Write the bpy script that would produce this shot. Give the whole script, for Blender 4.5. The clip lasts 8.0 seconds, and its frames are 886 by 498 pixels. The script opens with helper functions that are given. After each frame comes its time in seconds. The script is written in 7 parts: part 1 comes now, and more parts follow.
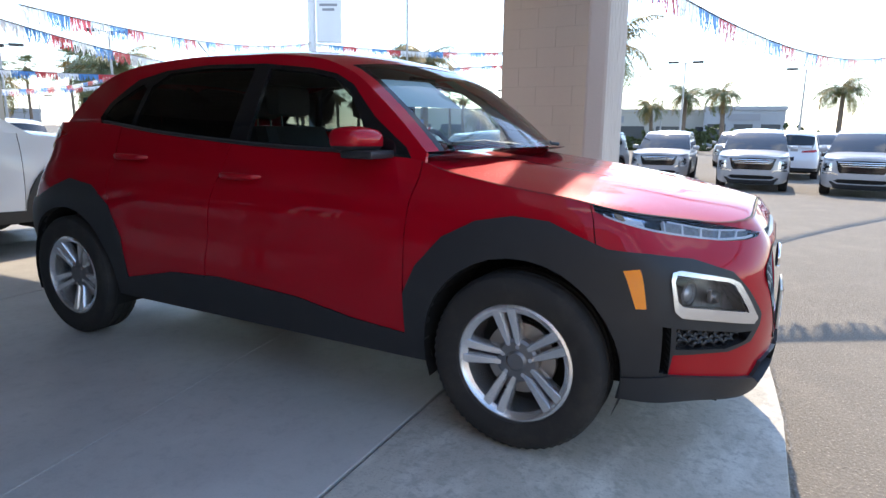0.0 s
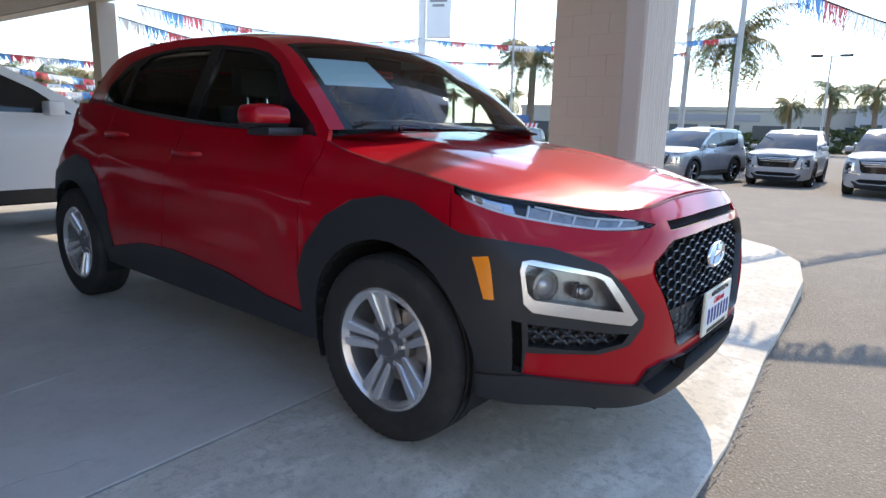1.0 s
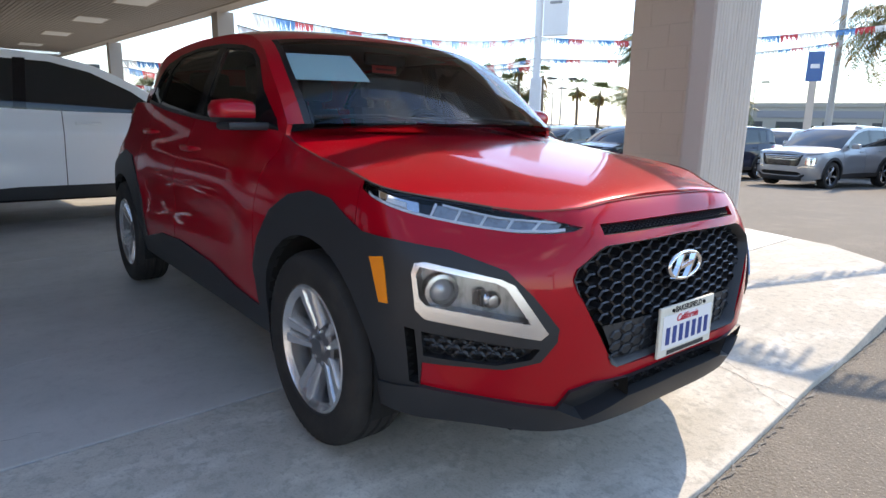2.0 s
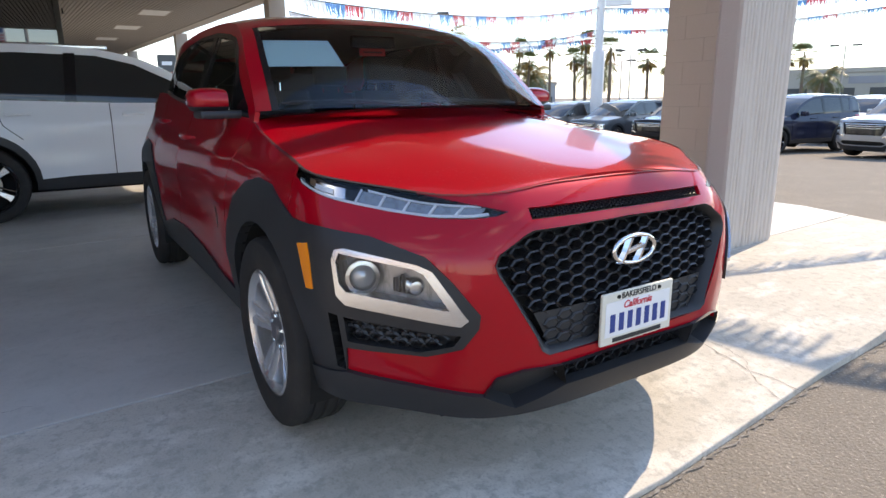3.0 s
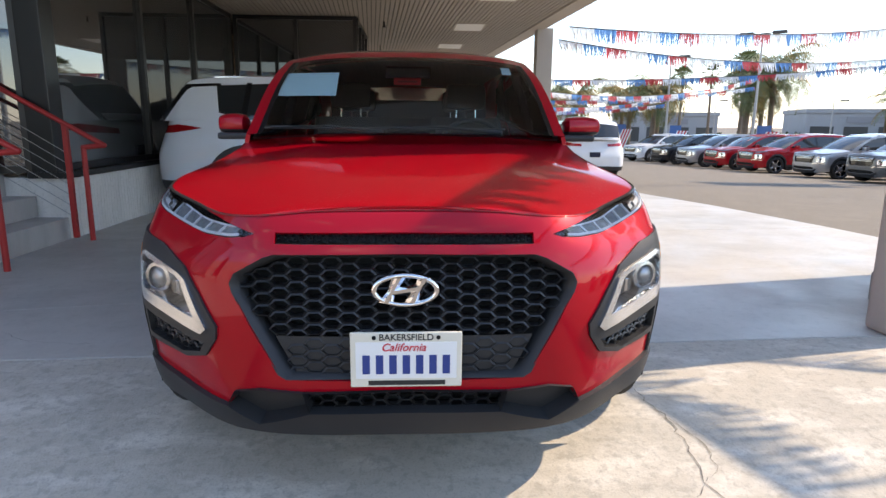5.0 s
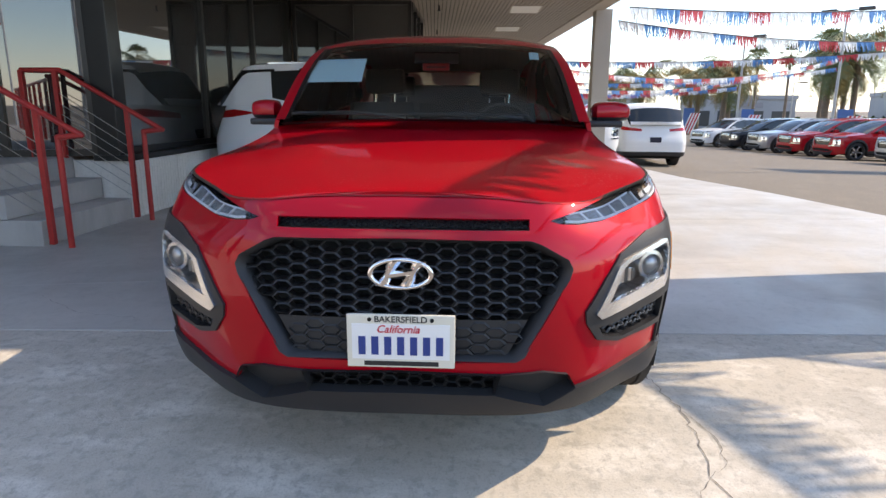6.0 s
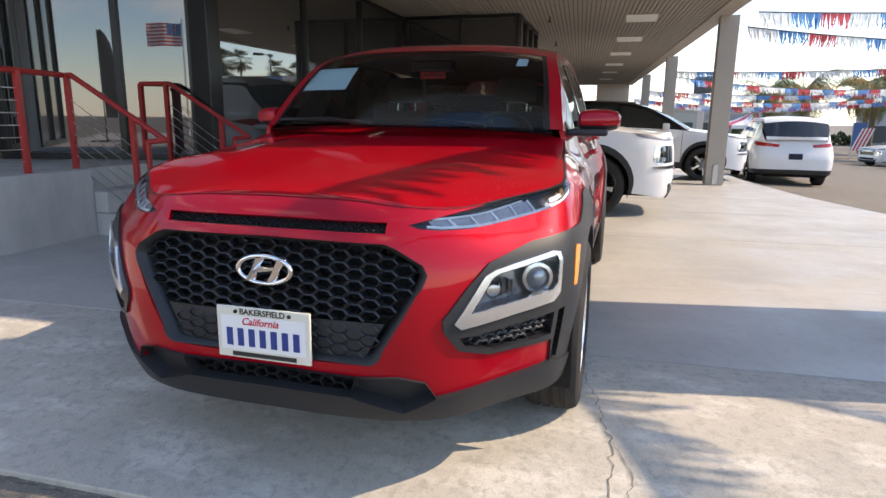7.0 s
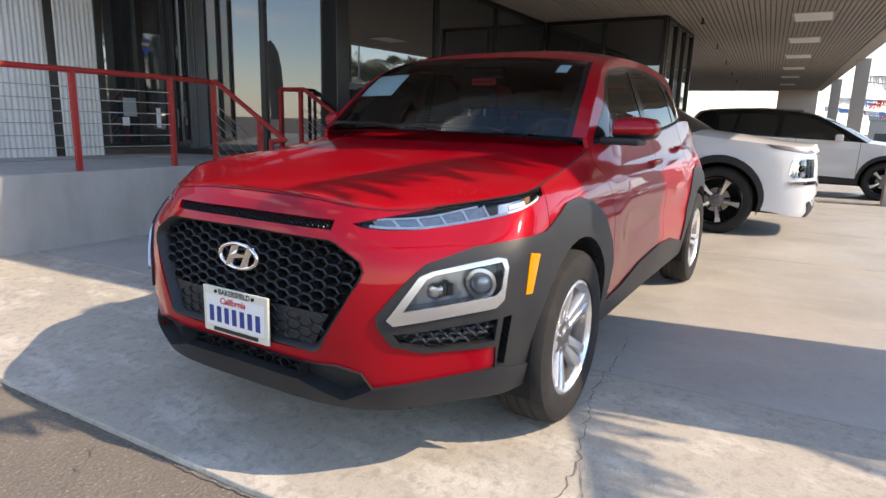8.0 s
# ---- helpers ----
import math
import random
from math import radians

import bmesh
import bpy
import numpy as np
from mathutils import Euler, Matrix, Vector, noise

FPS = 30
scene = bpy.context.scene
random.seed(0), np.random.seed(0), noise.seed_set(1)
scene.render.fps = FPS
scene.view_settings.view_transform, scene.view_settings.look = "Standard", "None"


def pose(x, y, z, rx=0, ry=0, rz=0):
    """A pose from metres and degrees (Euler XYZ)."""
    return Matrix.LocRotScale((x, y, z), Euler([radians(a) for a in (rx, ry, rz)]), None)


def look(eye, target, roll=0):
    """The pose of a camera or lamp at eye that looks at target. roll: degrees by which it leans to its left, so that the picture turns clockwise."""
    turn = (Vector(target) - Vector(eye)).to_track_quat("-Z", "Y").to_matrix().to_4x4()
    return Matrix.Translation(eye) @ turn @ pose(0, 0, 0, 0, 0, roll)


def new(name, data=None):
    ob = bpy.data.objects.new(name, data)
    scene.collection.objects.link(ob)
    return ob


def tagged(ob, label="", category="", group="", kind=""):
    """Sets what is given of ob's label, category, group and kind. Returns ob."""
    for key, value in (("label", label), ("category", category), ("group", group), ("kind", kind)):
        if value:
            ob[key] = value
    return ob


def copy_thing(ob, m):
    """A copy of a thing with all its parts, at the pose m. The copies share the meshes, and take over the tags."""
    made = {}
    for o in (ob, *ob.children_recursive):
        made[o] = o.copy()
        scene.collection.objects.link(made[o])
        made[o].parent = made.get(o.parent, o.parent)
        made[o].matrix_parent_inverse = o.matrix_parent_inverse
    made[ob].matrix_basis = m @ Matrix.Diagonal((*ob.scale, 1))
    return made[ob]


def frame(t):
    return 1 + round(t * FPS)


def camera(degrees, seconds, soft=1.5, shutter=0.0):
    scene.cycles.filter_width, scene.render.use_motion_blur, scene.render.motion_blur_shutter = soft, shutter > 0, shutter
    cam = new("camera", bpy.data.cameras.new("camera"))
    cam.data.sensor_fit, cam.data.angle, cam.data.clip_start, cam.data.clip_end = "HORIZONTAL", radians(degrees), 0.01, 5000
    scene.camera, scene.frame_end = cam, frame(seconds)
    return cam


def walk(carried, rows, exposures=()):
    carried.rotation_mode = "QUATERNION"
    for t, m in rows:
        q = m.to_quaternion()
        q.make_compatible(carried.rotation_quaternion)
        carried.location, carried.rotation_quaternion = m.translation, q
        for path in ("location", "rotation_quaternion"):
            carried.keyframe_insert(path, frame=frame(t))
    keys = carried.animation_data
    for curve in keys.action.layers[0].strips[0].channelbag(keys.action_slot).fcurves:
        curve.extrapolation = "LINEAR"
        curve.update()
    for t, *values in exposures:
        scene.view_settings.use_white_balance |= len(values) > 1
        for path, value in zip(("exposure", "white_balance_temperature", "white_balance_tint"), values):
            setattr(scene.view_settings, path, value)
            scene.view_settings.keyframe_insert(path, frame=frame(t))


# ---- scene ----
cam = camera(71.9, 8.0)
PATH = [
    (0, (0.794, -2.848, 1.135), (-0.131, -1.118, 0.75), 0.7),
    (0.5, (1.141, -2.622, 1.09), (0.069, -0.981, 0.694), 0.9),
    (1, (1.459, -2.318, 1.081), (0.22, -0.801, 0.679), 1.5),
    (1.5, (1.773, -2.015, 1.073), (0.361, -0.652, 0.688), 2.3),
    (1.7, (1.811, -1.889, 1.067), (0.341, -0.59, 0.675), 2.2),
    (2.8, (1.924, -1.575, 1.083), (0.319, -0.474, 0.624), -1.2),
    (3, (2.046, -1.442, 1.084), (0.406, -0.401, 0.608), -0.7),
    (3.5, (2.266, -1.038, 1.082), (0.522, -0.173, 0.623), 0.2),
    (4, (2.374, -0.62, 1.093), (0.516, -0.014, 0.671), 0.6),
    (4.5, (2.514, -0.221, 1.094), (0.582, 0.105, 0.69), 0.2),
    (5, (2.5, 0.017, 1.096), (0.543, 0.12, 0.697), 0.5),
    (5.2, (2.504, 0.056, 1.094), (0.545, 0.102, 0.693), 0.7),
    (6.3, (2.555, 0.41, 1.11), (0.614, 0.222, 0.666), 0.1),
    (6.5, (2.574, 0.62, 1.112), (0.64, 0.337, 0.686), 0.0),
    (7, (2.397, 0.991, 1.083), (0.515, 0.456, 0.67), 0.7),
    (7.5, (2.268, 1.35, 1.088), (0.488, 0.537, 0.676), 1.6),
    (8, (2.197, 1.602, 1.097), (0.518, 0.594, 0.69), 1.6),
]
walk(cam, [(t, look(eye, target, roll)) for t, eye, target, roll in PATH], [(0, 1.65, 6850, 12), (1.5, 1.42, 7000, 12), (3.5, 1.50, 7600, 15), (5, 1.44, 7650, 15), (8, 1.27, 7750, 16)])

# ---- light: high sun from the car's left, broken white clouds, open lot all round ----
SUN_AZ, SUN_EL = radians(11.0), radians(40.5)      # azimuth from +y towards -x
SUN_TO = Vector((-math.sin(SUN_AZ) * math.cos(SUN_EL), math.cos(SUN_AZ) * math.cos(SUN_EL), math.sin(SUN_EL)))
world = bpy.data.worlds.new("sky")
scene.world = world
world.use_nodes = True
wn, wl = world.node_tree.nodes, world.node_tree.links
sky = wn.new("ShaderNodeTexSky")
sky.sky_type, sky.sun_disc = "NISHITA", False
sky.sun_elevation, sky.sun_rotation = SUN_EL, -SUN_AZ
sky.dust_density, sky.ozone_density = 0.15, 3.0
coord = wn.new("ShaderNodeTexCoord")
wmap = wn.new("ShaderNodeMapping")
wmap.inputs["Scale"].default_value = (1.0, 1.0, 2.6)
wmap.inputs["Location"].default_value = (0.6, 0.9, 0.0)
cl1 = wn.new("ShaderNodeTexNoise")
cl1.inputs["Scale"].default_value, cl1.inputs["Detail"].default_value, cl1.inputs["Roughness"].default_value = 3.1, 9.0, 0.58
ramp = wn.new("ShaderNodeValToRGB")
ramp.color_ramp.elements[0].position, ramp.color_ramp.elements[1].position = 0.545, 0.70
wmix = wn.new("ShaderNodeMix")
wmix.data_type = "RGBA"
wmix.inputs["B"].default_value = (5.0, 5.4, 6.0, 1.0)
bg = wn["Background"]
bg.inputs["Strength"].default_value = 0.15
wl.new(coord.outputs["Generated"], wmap.inputs["Vector"])
wl.new(wmap.outputs["Vector"], cl1.inputs["Vector"])
wl.new(cl1.outputs["Fac"], ramp.inputs["Fac"])
# Haze closes the sky towards the horizon.
sep = wn.new("ShaderNodeSeparateXYZ")
haze = wn.new("ShaderNodeMapRange")
haze.interpolation_type = "SMOOTHSTEP"
haze.inputs["From Min"].default_value, haze.inputs["From Max"].default_value = 0.11, -0.02
haze.inputs["To Max"].default_value = 0.6
most = wn.new("ShaderNodeMath")
most.operation = "MAXIMUM"
wl.new(coord.outputs["Generated"], sep.inputs["Vector"])
wl.new(sep.outputs["Z"], haze.inputs["Value"])
wl.new(haze.outputs["Result"], most.inputs[0])
wl.new(ramp.outputs["Color"], most.inputs[1])
wl.new(most.outputs["Value"], wmix.inputs["Factor"])
hue = wn.new("ShaderNodeHueSaturation")
hue.inputs["Saturation"].default_value, hue.inputs["Value"].default_value = 1.05, 1.05
wl.new(sky.outputs["Color"], hue.inputs["Color"])
wl.new(hue.outputs["Color"], wmix.inputs["A"])
wl.new(wmix.outputs["Result"], bg.inputs["Color"])
sun = new("sun", bpy.data.lights.new("sun", "SUN"))
sun.data.energy, sun.data.angle, sun.data.color = 2.25, radians(0.55), (1.0, 0.90, 0.75)
sun.rotation_euler = SUN_TO.to_track_quat("Z", "Y").to_euler()

# ---- materials ----
def material(name, colour, rough=0.5, metal=0.0, coat=0.0, spec=0.5):
    m = bpy.data.materials.new(name)
    m.use_nodes = True
    b = m.node_tree.nodes["Principled BSDF"]
    b.inputs["Base Color"].default_value = (*colour, 1.0)
    b.inputs["Roughness"].default_value = rough
    b.inputs["Metallic"].default_value = metal
    b.inputs["Coat Weight"].default_value = coat
    b.inputs["Coat Roughness"].default_value = 0.03
    b.inputs["Specular IOR Level"].default_value = spec
    return m


def varied(m, layers, bump=(), rough=None):
    """layers: (scale, stretch, amount, colour, low, high): a noise that lays a colour over the base; bump: (scale, strength, distance)."""
    nt = m.node_tree
    n, l, b = nt.nodes, nt.links, nt.nodes["Principled BSDF"]
    tc = n.new("ShaderNodeTexCoord")
    last = None
    for scale, stretch, amount, colour, low, high in layers:
        mp = n.new("ShaderNodeMapping")
        mp.inputs["Scale"].default_value = stretch
        tx = n.new("ShaderNodeTexNoise")
        tx.inputs["Scale"].default_value, tx.inputs["Detail"].default_value, tx.inputs["Roughness"].default_value = scale, 7.0, 0.62
        rp = n.new("ShaderNodeMapRange")
        rp.inputs["From Min"].default_value, rp.inputs["From Max"].default_value = low, high
        rp.inputs["To Max"].default_value = amount
        mx = n.new("ShaderNodeMix")
        mx.data_type = "RGBA"
        if last is None:
            mx.inputs["A"].default_value = b.inputs["Base Color"].default_value
        else:
            l.new(last, mx.inputs["A"])
        mx.inputs["B"].default_value = (*colour, 1.0)
        l.new(tc.outputs["Object"], mp.inputs["Vector"])
        l.new(mp.outputs["Vector"], tx.inputs["Vector"])
        l.new(tx.outputs["Fac"], rp.inputs["Value"])
        l.new(rp.outputs["Result"], mx.inputs["Factor"])
        last = mx.outputs["Result"]
    if last is not None:
        l.new(last, b.inputs["Base Color"])
    normal = None
    for scale, strength, distance in bump:
        tx = n.new("ShaderNodeTexNoise")
        tx.inputs["Scale"].default_value, tx.inputs["Detail"].default_value = scale, 6.0
        bp = n.new("ShaderNodeBump")
        bp.inputs["Strength"].default_value, bp.inputs["Distance"].default_value = strength, distance
        l.new(tc.outputs["Object"], tx.inputs["Vector"])
        l.new(tx.outputs["Fac"], bp.inputs["Height"])
        if normal is not None:
            l.new(normal, bp.inputs["Normal"])
        normal = bp.outputs["Normal"]
    if normal is not None:
        l.new(normal, b.inputs["Normal"])
    if rough:
        scale, low, high = rough
        tx = n.new("ShaderNodeTexNoise")
        tx.inputs["Scale"].default_value, tx.inputs["Detail"].default_value = scale, 6.0
        rp = n.new("ShaderNodeMapRange")
        rp.inputs["From Min"].default_value, rp.inputs["From Max"].default_value = 0.35, 0.68
        rp.inputs["To Min"].default_value, rp.inputs["To Max"].default_value = low, high
        l.new(tc.outputs["Object"], tx.inputs["Vector"])
        l.new(tx.outputs["Fac"], rp.inputs["Value"])
        l.new(rp.outputs["Result"], b.inputs["Roughness"])
    return m


ONE = (1, 1, 1)
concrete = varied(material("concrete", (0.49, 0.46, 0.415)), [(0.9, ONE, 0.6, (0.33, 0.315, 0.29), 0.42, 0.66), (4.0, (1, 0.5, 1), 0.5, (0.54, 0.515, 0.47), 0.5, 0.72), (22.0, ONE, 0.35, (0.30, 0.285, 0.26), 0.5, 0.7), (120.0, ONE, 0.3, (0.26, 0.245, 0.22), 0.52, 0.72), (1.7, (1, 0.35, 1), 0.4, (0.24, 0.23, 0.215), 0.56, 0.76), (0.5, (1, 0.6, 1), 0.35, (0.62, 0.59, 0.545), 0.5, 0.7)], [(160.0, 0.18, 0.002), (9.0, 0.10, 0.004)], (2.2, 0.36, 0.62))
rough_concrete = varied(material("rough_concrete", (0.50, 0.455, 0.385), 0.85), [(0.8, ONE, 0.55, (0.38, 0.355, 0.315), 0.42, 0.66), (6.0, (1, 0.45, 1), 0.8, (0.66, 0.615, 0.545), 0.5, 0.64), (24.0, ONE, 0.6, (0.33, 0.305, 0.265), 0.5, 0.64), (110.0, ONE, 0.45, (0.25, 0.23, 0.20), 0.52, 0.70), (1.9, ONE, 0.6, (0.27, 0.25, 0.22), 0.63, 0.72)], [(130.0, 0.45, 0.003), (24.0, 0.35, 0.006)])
kerb_concrete = varied(material("kerb_concrete", (0.50, 0.46, 0.40), 0.85), [(2.0, ONE, 0.5, (0.38, 0.35, 0.31), 0.45, 0.7), (50.0, ONE, 0.4, (0.28, 0.26, 0.23), 0.5, 0.75)], [(70.0, 0.4, 0.003)])
step_concrete = varied(material("step_concrete", (0.48, 0.465, 0.44), 0.85), [(2.6, (1, 1, 0.35), 0.6, (0.30, 0.29, 0.27), 0.42, 0.68), (40.0, ONE, 0.3, (0.45, 0.44, 0.42), 0.5, 0.75)], [(60.0, 0.4, 0.003)])
asphalt = varied(material("asphalt", (0.205, 0.18, 0.148), 0.95, spec=0.3), [(0.45, ONE, 0.6, (0.19, 0.167, 0.14), 0.4, 0.66), (2.2, ONE, 0.35, (0.31, 0.27, 0.22), 0.5, 0.7), (70.0, ONE, 0.75, (0.46, 0.40, 0.33), 0.56, 0.68), (55.0, ONE, 0.7, (0.12, 0.105, 0.09), 0.57, 0.70), (190.0, ONE, 0.5, (0.16, 0.14, 0.12), 0.5, 0.7)], [(75.0, 0.9, 0.010), (180.0, 0.5, 0.004), (3.0, 0.2, 0.02)])
mortar = varied(material("mortar", (0.44, 0.378, 0.32), 0.95), [(30.0, ONE, 0.4, (0.30, 0.26, 0.22), 0.5, 0.7)])
joint_dark = material("joint_dark", (0.03, 0.027, 0.024), 0.95)
crack_grey = varied(material("crack_grey", (0.14, 0.125, 0.11), 0.95), [(40.0, ONE, 0.7, (0.30, 0.28, 0.25), 0.45, 0.6)])
stucco = varied(material("stucco", (0.55, 0.48, 0.425), 0.95, spec=0.25), [(1.4, (1, 1, 0.25), 0.35, (0.53, 0.455, 0.40), 0.45, 0.7), (45.0, ONE, 0.3, (0.50, 0.425, 0.37), 0.5, 0.7)], [(60.0, 0.6, 0.004)])
block_paint = varied(material("block_paint", (0.60, 0.52, 0.445), 0.9, spec=0.3), [(1.6, (1, 1, 0.4), 0.35, (0.51, 0.44, 0.375), 0.45, 0.7), (90.0, ONE, 0.25, (0.48, 0.41, 0.35), 0.5, 0.7)], [(70.0, 0.5, 0.003)])
white_stucco = varied(material("white_stucco", (0.76, 0.74, 0.70), 0.95, spec=0.25), [(3.0, (1, 1, 0.3), 0.5, (0.55, 0.53, 0.49), 0.45, 0.7), (40.0, ONE, 0.3, (0.38, 0.36, 0.33), 0.52, 0.72)], [(45.0, 0.8, 0.006)])
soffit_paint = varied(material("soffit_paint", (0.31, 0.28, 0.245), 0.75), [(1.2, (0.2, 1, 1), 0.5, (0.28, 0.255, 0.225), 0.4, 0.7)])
soffit_dark = material("soffit_gap", (0.11, 0.10, 0.09), 0.9)
fascia_paint = varied(material("fascia_paint", (0.42, 0.38, 0.33), 0.8), [(1.0, (0.3, 1, 1), 0.4, (0.33, 0.30, 0.26), 0.4, 0.7)])
dark_frame = material("dark_frame", (0.035, 0.034, 0.034), 0.35, 0.6)
# Base colour is lifted to stand in for the lit rooms behind.
building_glass = material("building_glass", (0.030, 0.034, 0.035), 0.015)
building_glass.node_tree.nodes["Principled BSDF"].inputs["IOR"].default_value = 2.35
red_rail = varied(material("red_rail", (0.42, 0.025, 0.022), 0.42), [(30.0, ONE, 0.4, (0.24, 0.018, 0.016), 0.5, 0.72)])
cable_steel = material("cable_steel", (0.45, 0.45, 0.45), 0.35, 0.9)
lamp_lens = material("lamp_lens", (0.75, 0.75, 0.72), 0.5)


def part(name, bm, mat, parent=None, label="", smooth=None):
    """Links a bmesh as one mesh object; smooth: the angle in degrees under which edges are shaded round."""
    me = bpy.data.meshes.new(name)
    if smooth:
        for f in bm.faces:
            f.smooth = True
        for e in bm.edges:
            if len(e.link_faces) == 2 and e.calc_face_angle(0) > radians(smooth):
                e.smooth = False
    bm.to_mesh(me)
    bm.free()
    for m in mat if isinstance(mat, (list, tuple)) else [mat]:
        me.materials.append(m)
    ob = new(name, me)
    ob.parent = parent
    if label:
        tagged(ob, label)
    return ob


def thing(name, at, label, category, group="", turn=0.0):
    ob = new(name)
    ob.empty_display_size = 0.1
    ob.matrix_world = pose(*at, 0, 0, turn)
    return tagged(ob, label, category, group)


def add_box(bm, lo, hi, bevel=0.0, mat=0):
    geo = bmesh.ops.create_cube(bm, size=1.0)["verts"]
    c, s = (Vector(lo) + Vector(hi)) / 2, Vector(hi) - Vector(lo)
    for v in geo:
        v.co = Vector((v.co.x * s.x, v.co.y * s.y, v.co.z * s.z)) + c
    faces = {f for v in geo for f in v.link_faces}
    for f in faces:
        f.material_index = mat
    if bevel:
        r = bmesh.ops.bevel(bm, geom=list({e for v in geo for e in v.link_edges}), offset=bevel, segments=2, profile=0.6, affect="EDGES")
        for f in r["faces"]:
            f.material_index = mat
    return geo


def add_tube(bm, a, b, r, r2=None, n=10, mat=0, caps=True):
    a, b = Vector(a), Vector(b)
    q = (b - a).to_track_quat("Z", "Y")
    geo = bmesh.ops.create_cone(bm, cap_ends=caps, segments=n, radius1=r, radius2=r if r2 is None else r2, depth=(b - a).length)["verts"]
    for v in geo:
        v.co = q @ v.co + (a + b) / 2
    for f in {f for v in geo for f in v.link_faces}:
        f.material_index = mat
    return geo


def box_bm(*boxes, bevel=0.0):
    bm = bmesh.new()
    for lo, hi in boxes:
        add_box(bm, lo, hi, bevel)
    return bm

# ---- ground ----
def smooth01(t):
    t = min(1.0, max(0.0, t))
    return t * t * (3 - 2 * t)


def pad_z(x, y=9.0):
    """Top of the apron: it falls along the building, and its front slab ramps down to the asphalt."""
    return -0.025 - 0.018 * min(31.0, max(0.0, -5.0 - x)) - 0.10 * smooth01((x + 0.02) / 1.15) * (1 - smooth01((y - 1.5) / 1.5))


def lot_z(x, y):
    return -0.142 - 0.020 * min(34.0, max(0.0, -1.5 - x)) - 0.028 * min(14.0, max(0.0, y - 5.0))


def ground_sheet():
    bm = bmesh.new()
    xs = [-2500, -600, -200, -100, -60] + [-45 + 1.5 * i for i in range(40)] + [40, 100, 300, 2500]
    ys = [-2500, -400, -80, -30] + [-12 + 1.5 * i for i in range(40)] + [70, 110, 250, 700, 2500]
    grid = [[bm.verts.new((x, y, lot_z(x, y))) for x in xs] for y in ys]
    for j in range(len(ys) - 1):
        for i in range(len(xs) - 1):
            bm.faces.new((grid[j][i], grid[j][i + 1], grid[j + 1][i + 1], grid[j + 1][i]))
    ob = part("ground", bm, asphalt, smooth=30)
    return tagged(ob, "worn sun-bleached grey asphalt of the car lot", "asphalt", kind="structure")


ground = ground_sheet()

PAD_EDGE = [(1.02, -9.0), (1.0, -3.0), (0.985, -1.1), (0.97, -0.5), (0.955, 0.1), (0.91, 0.6), (0.84, 1.3), (0.80, 2.0), (0.73, 2.95), (0.58, 3.7), (0.25, 4.3), (-0.3, 4.75), (-1.2, 5.02), (-3.4, 4.95), (-6.4, 4.5), (-9.0, 4.0), (-13.0, 3.7), (-20.0, 3.6), (-46.0, 3.6), (-46.0, -9.0)]
PAD_JOINTS = [-0.50, -1.85, -3.85, -5.9, -8.0, -10.2, -12.6, -15.2, -18.0, -21.0, -25.0, -30.0, -36.0]


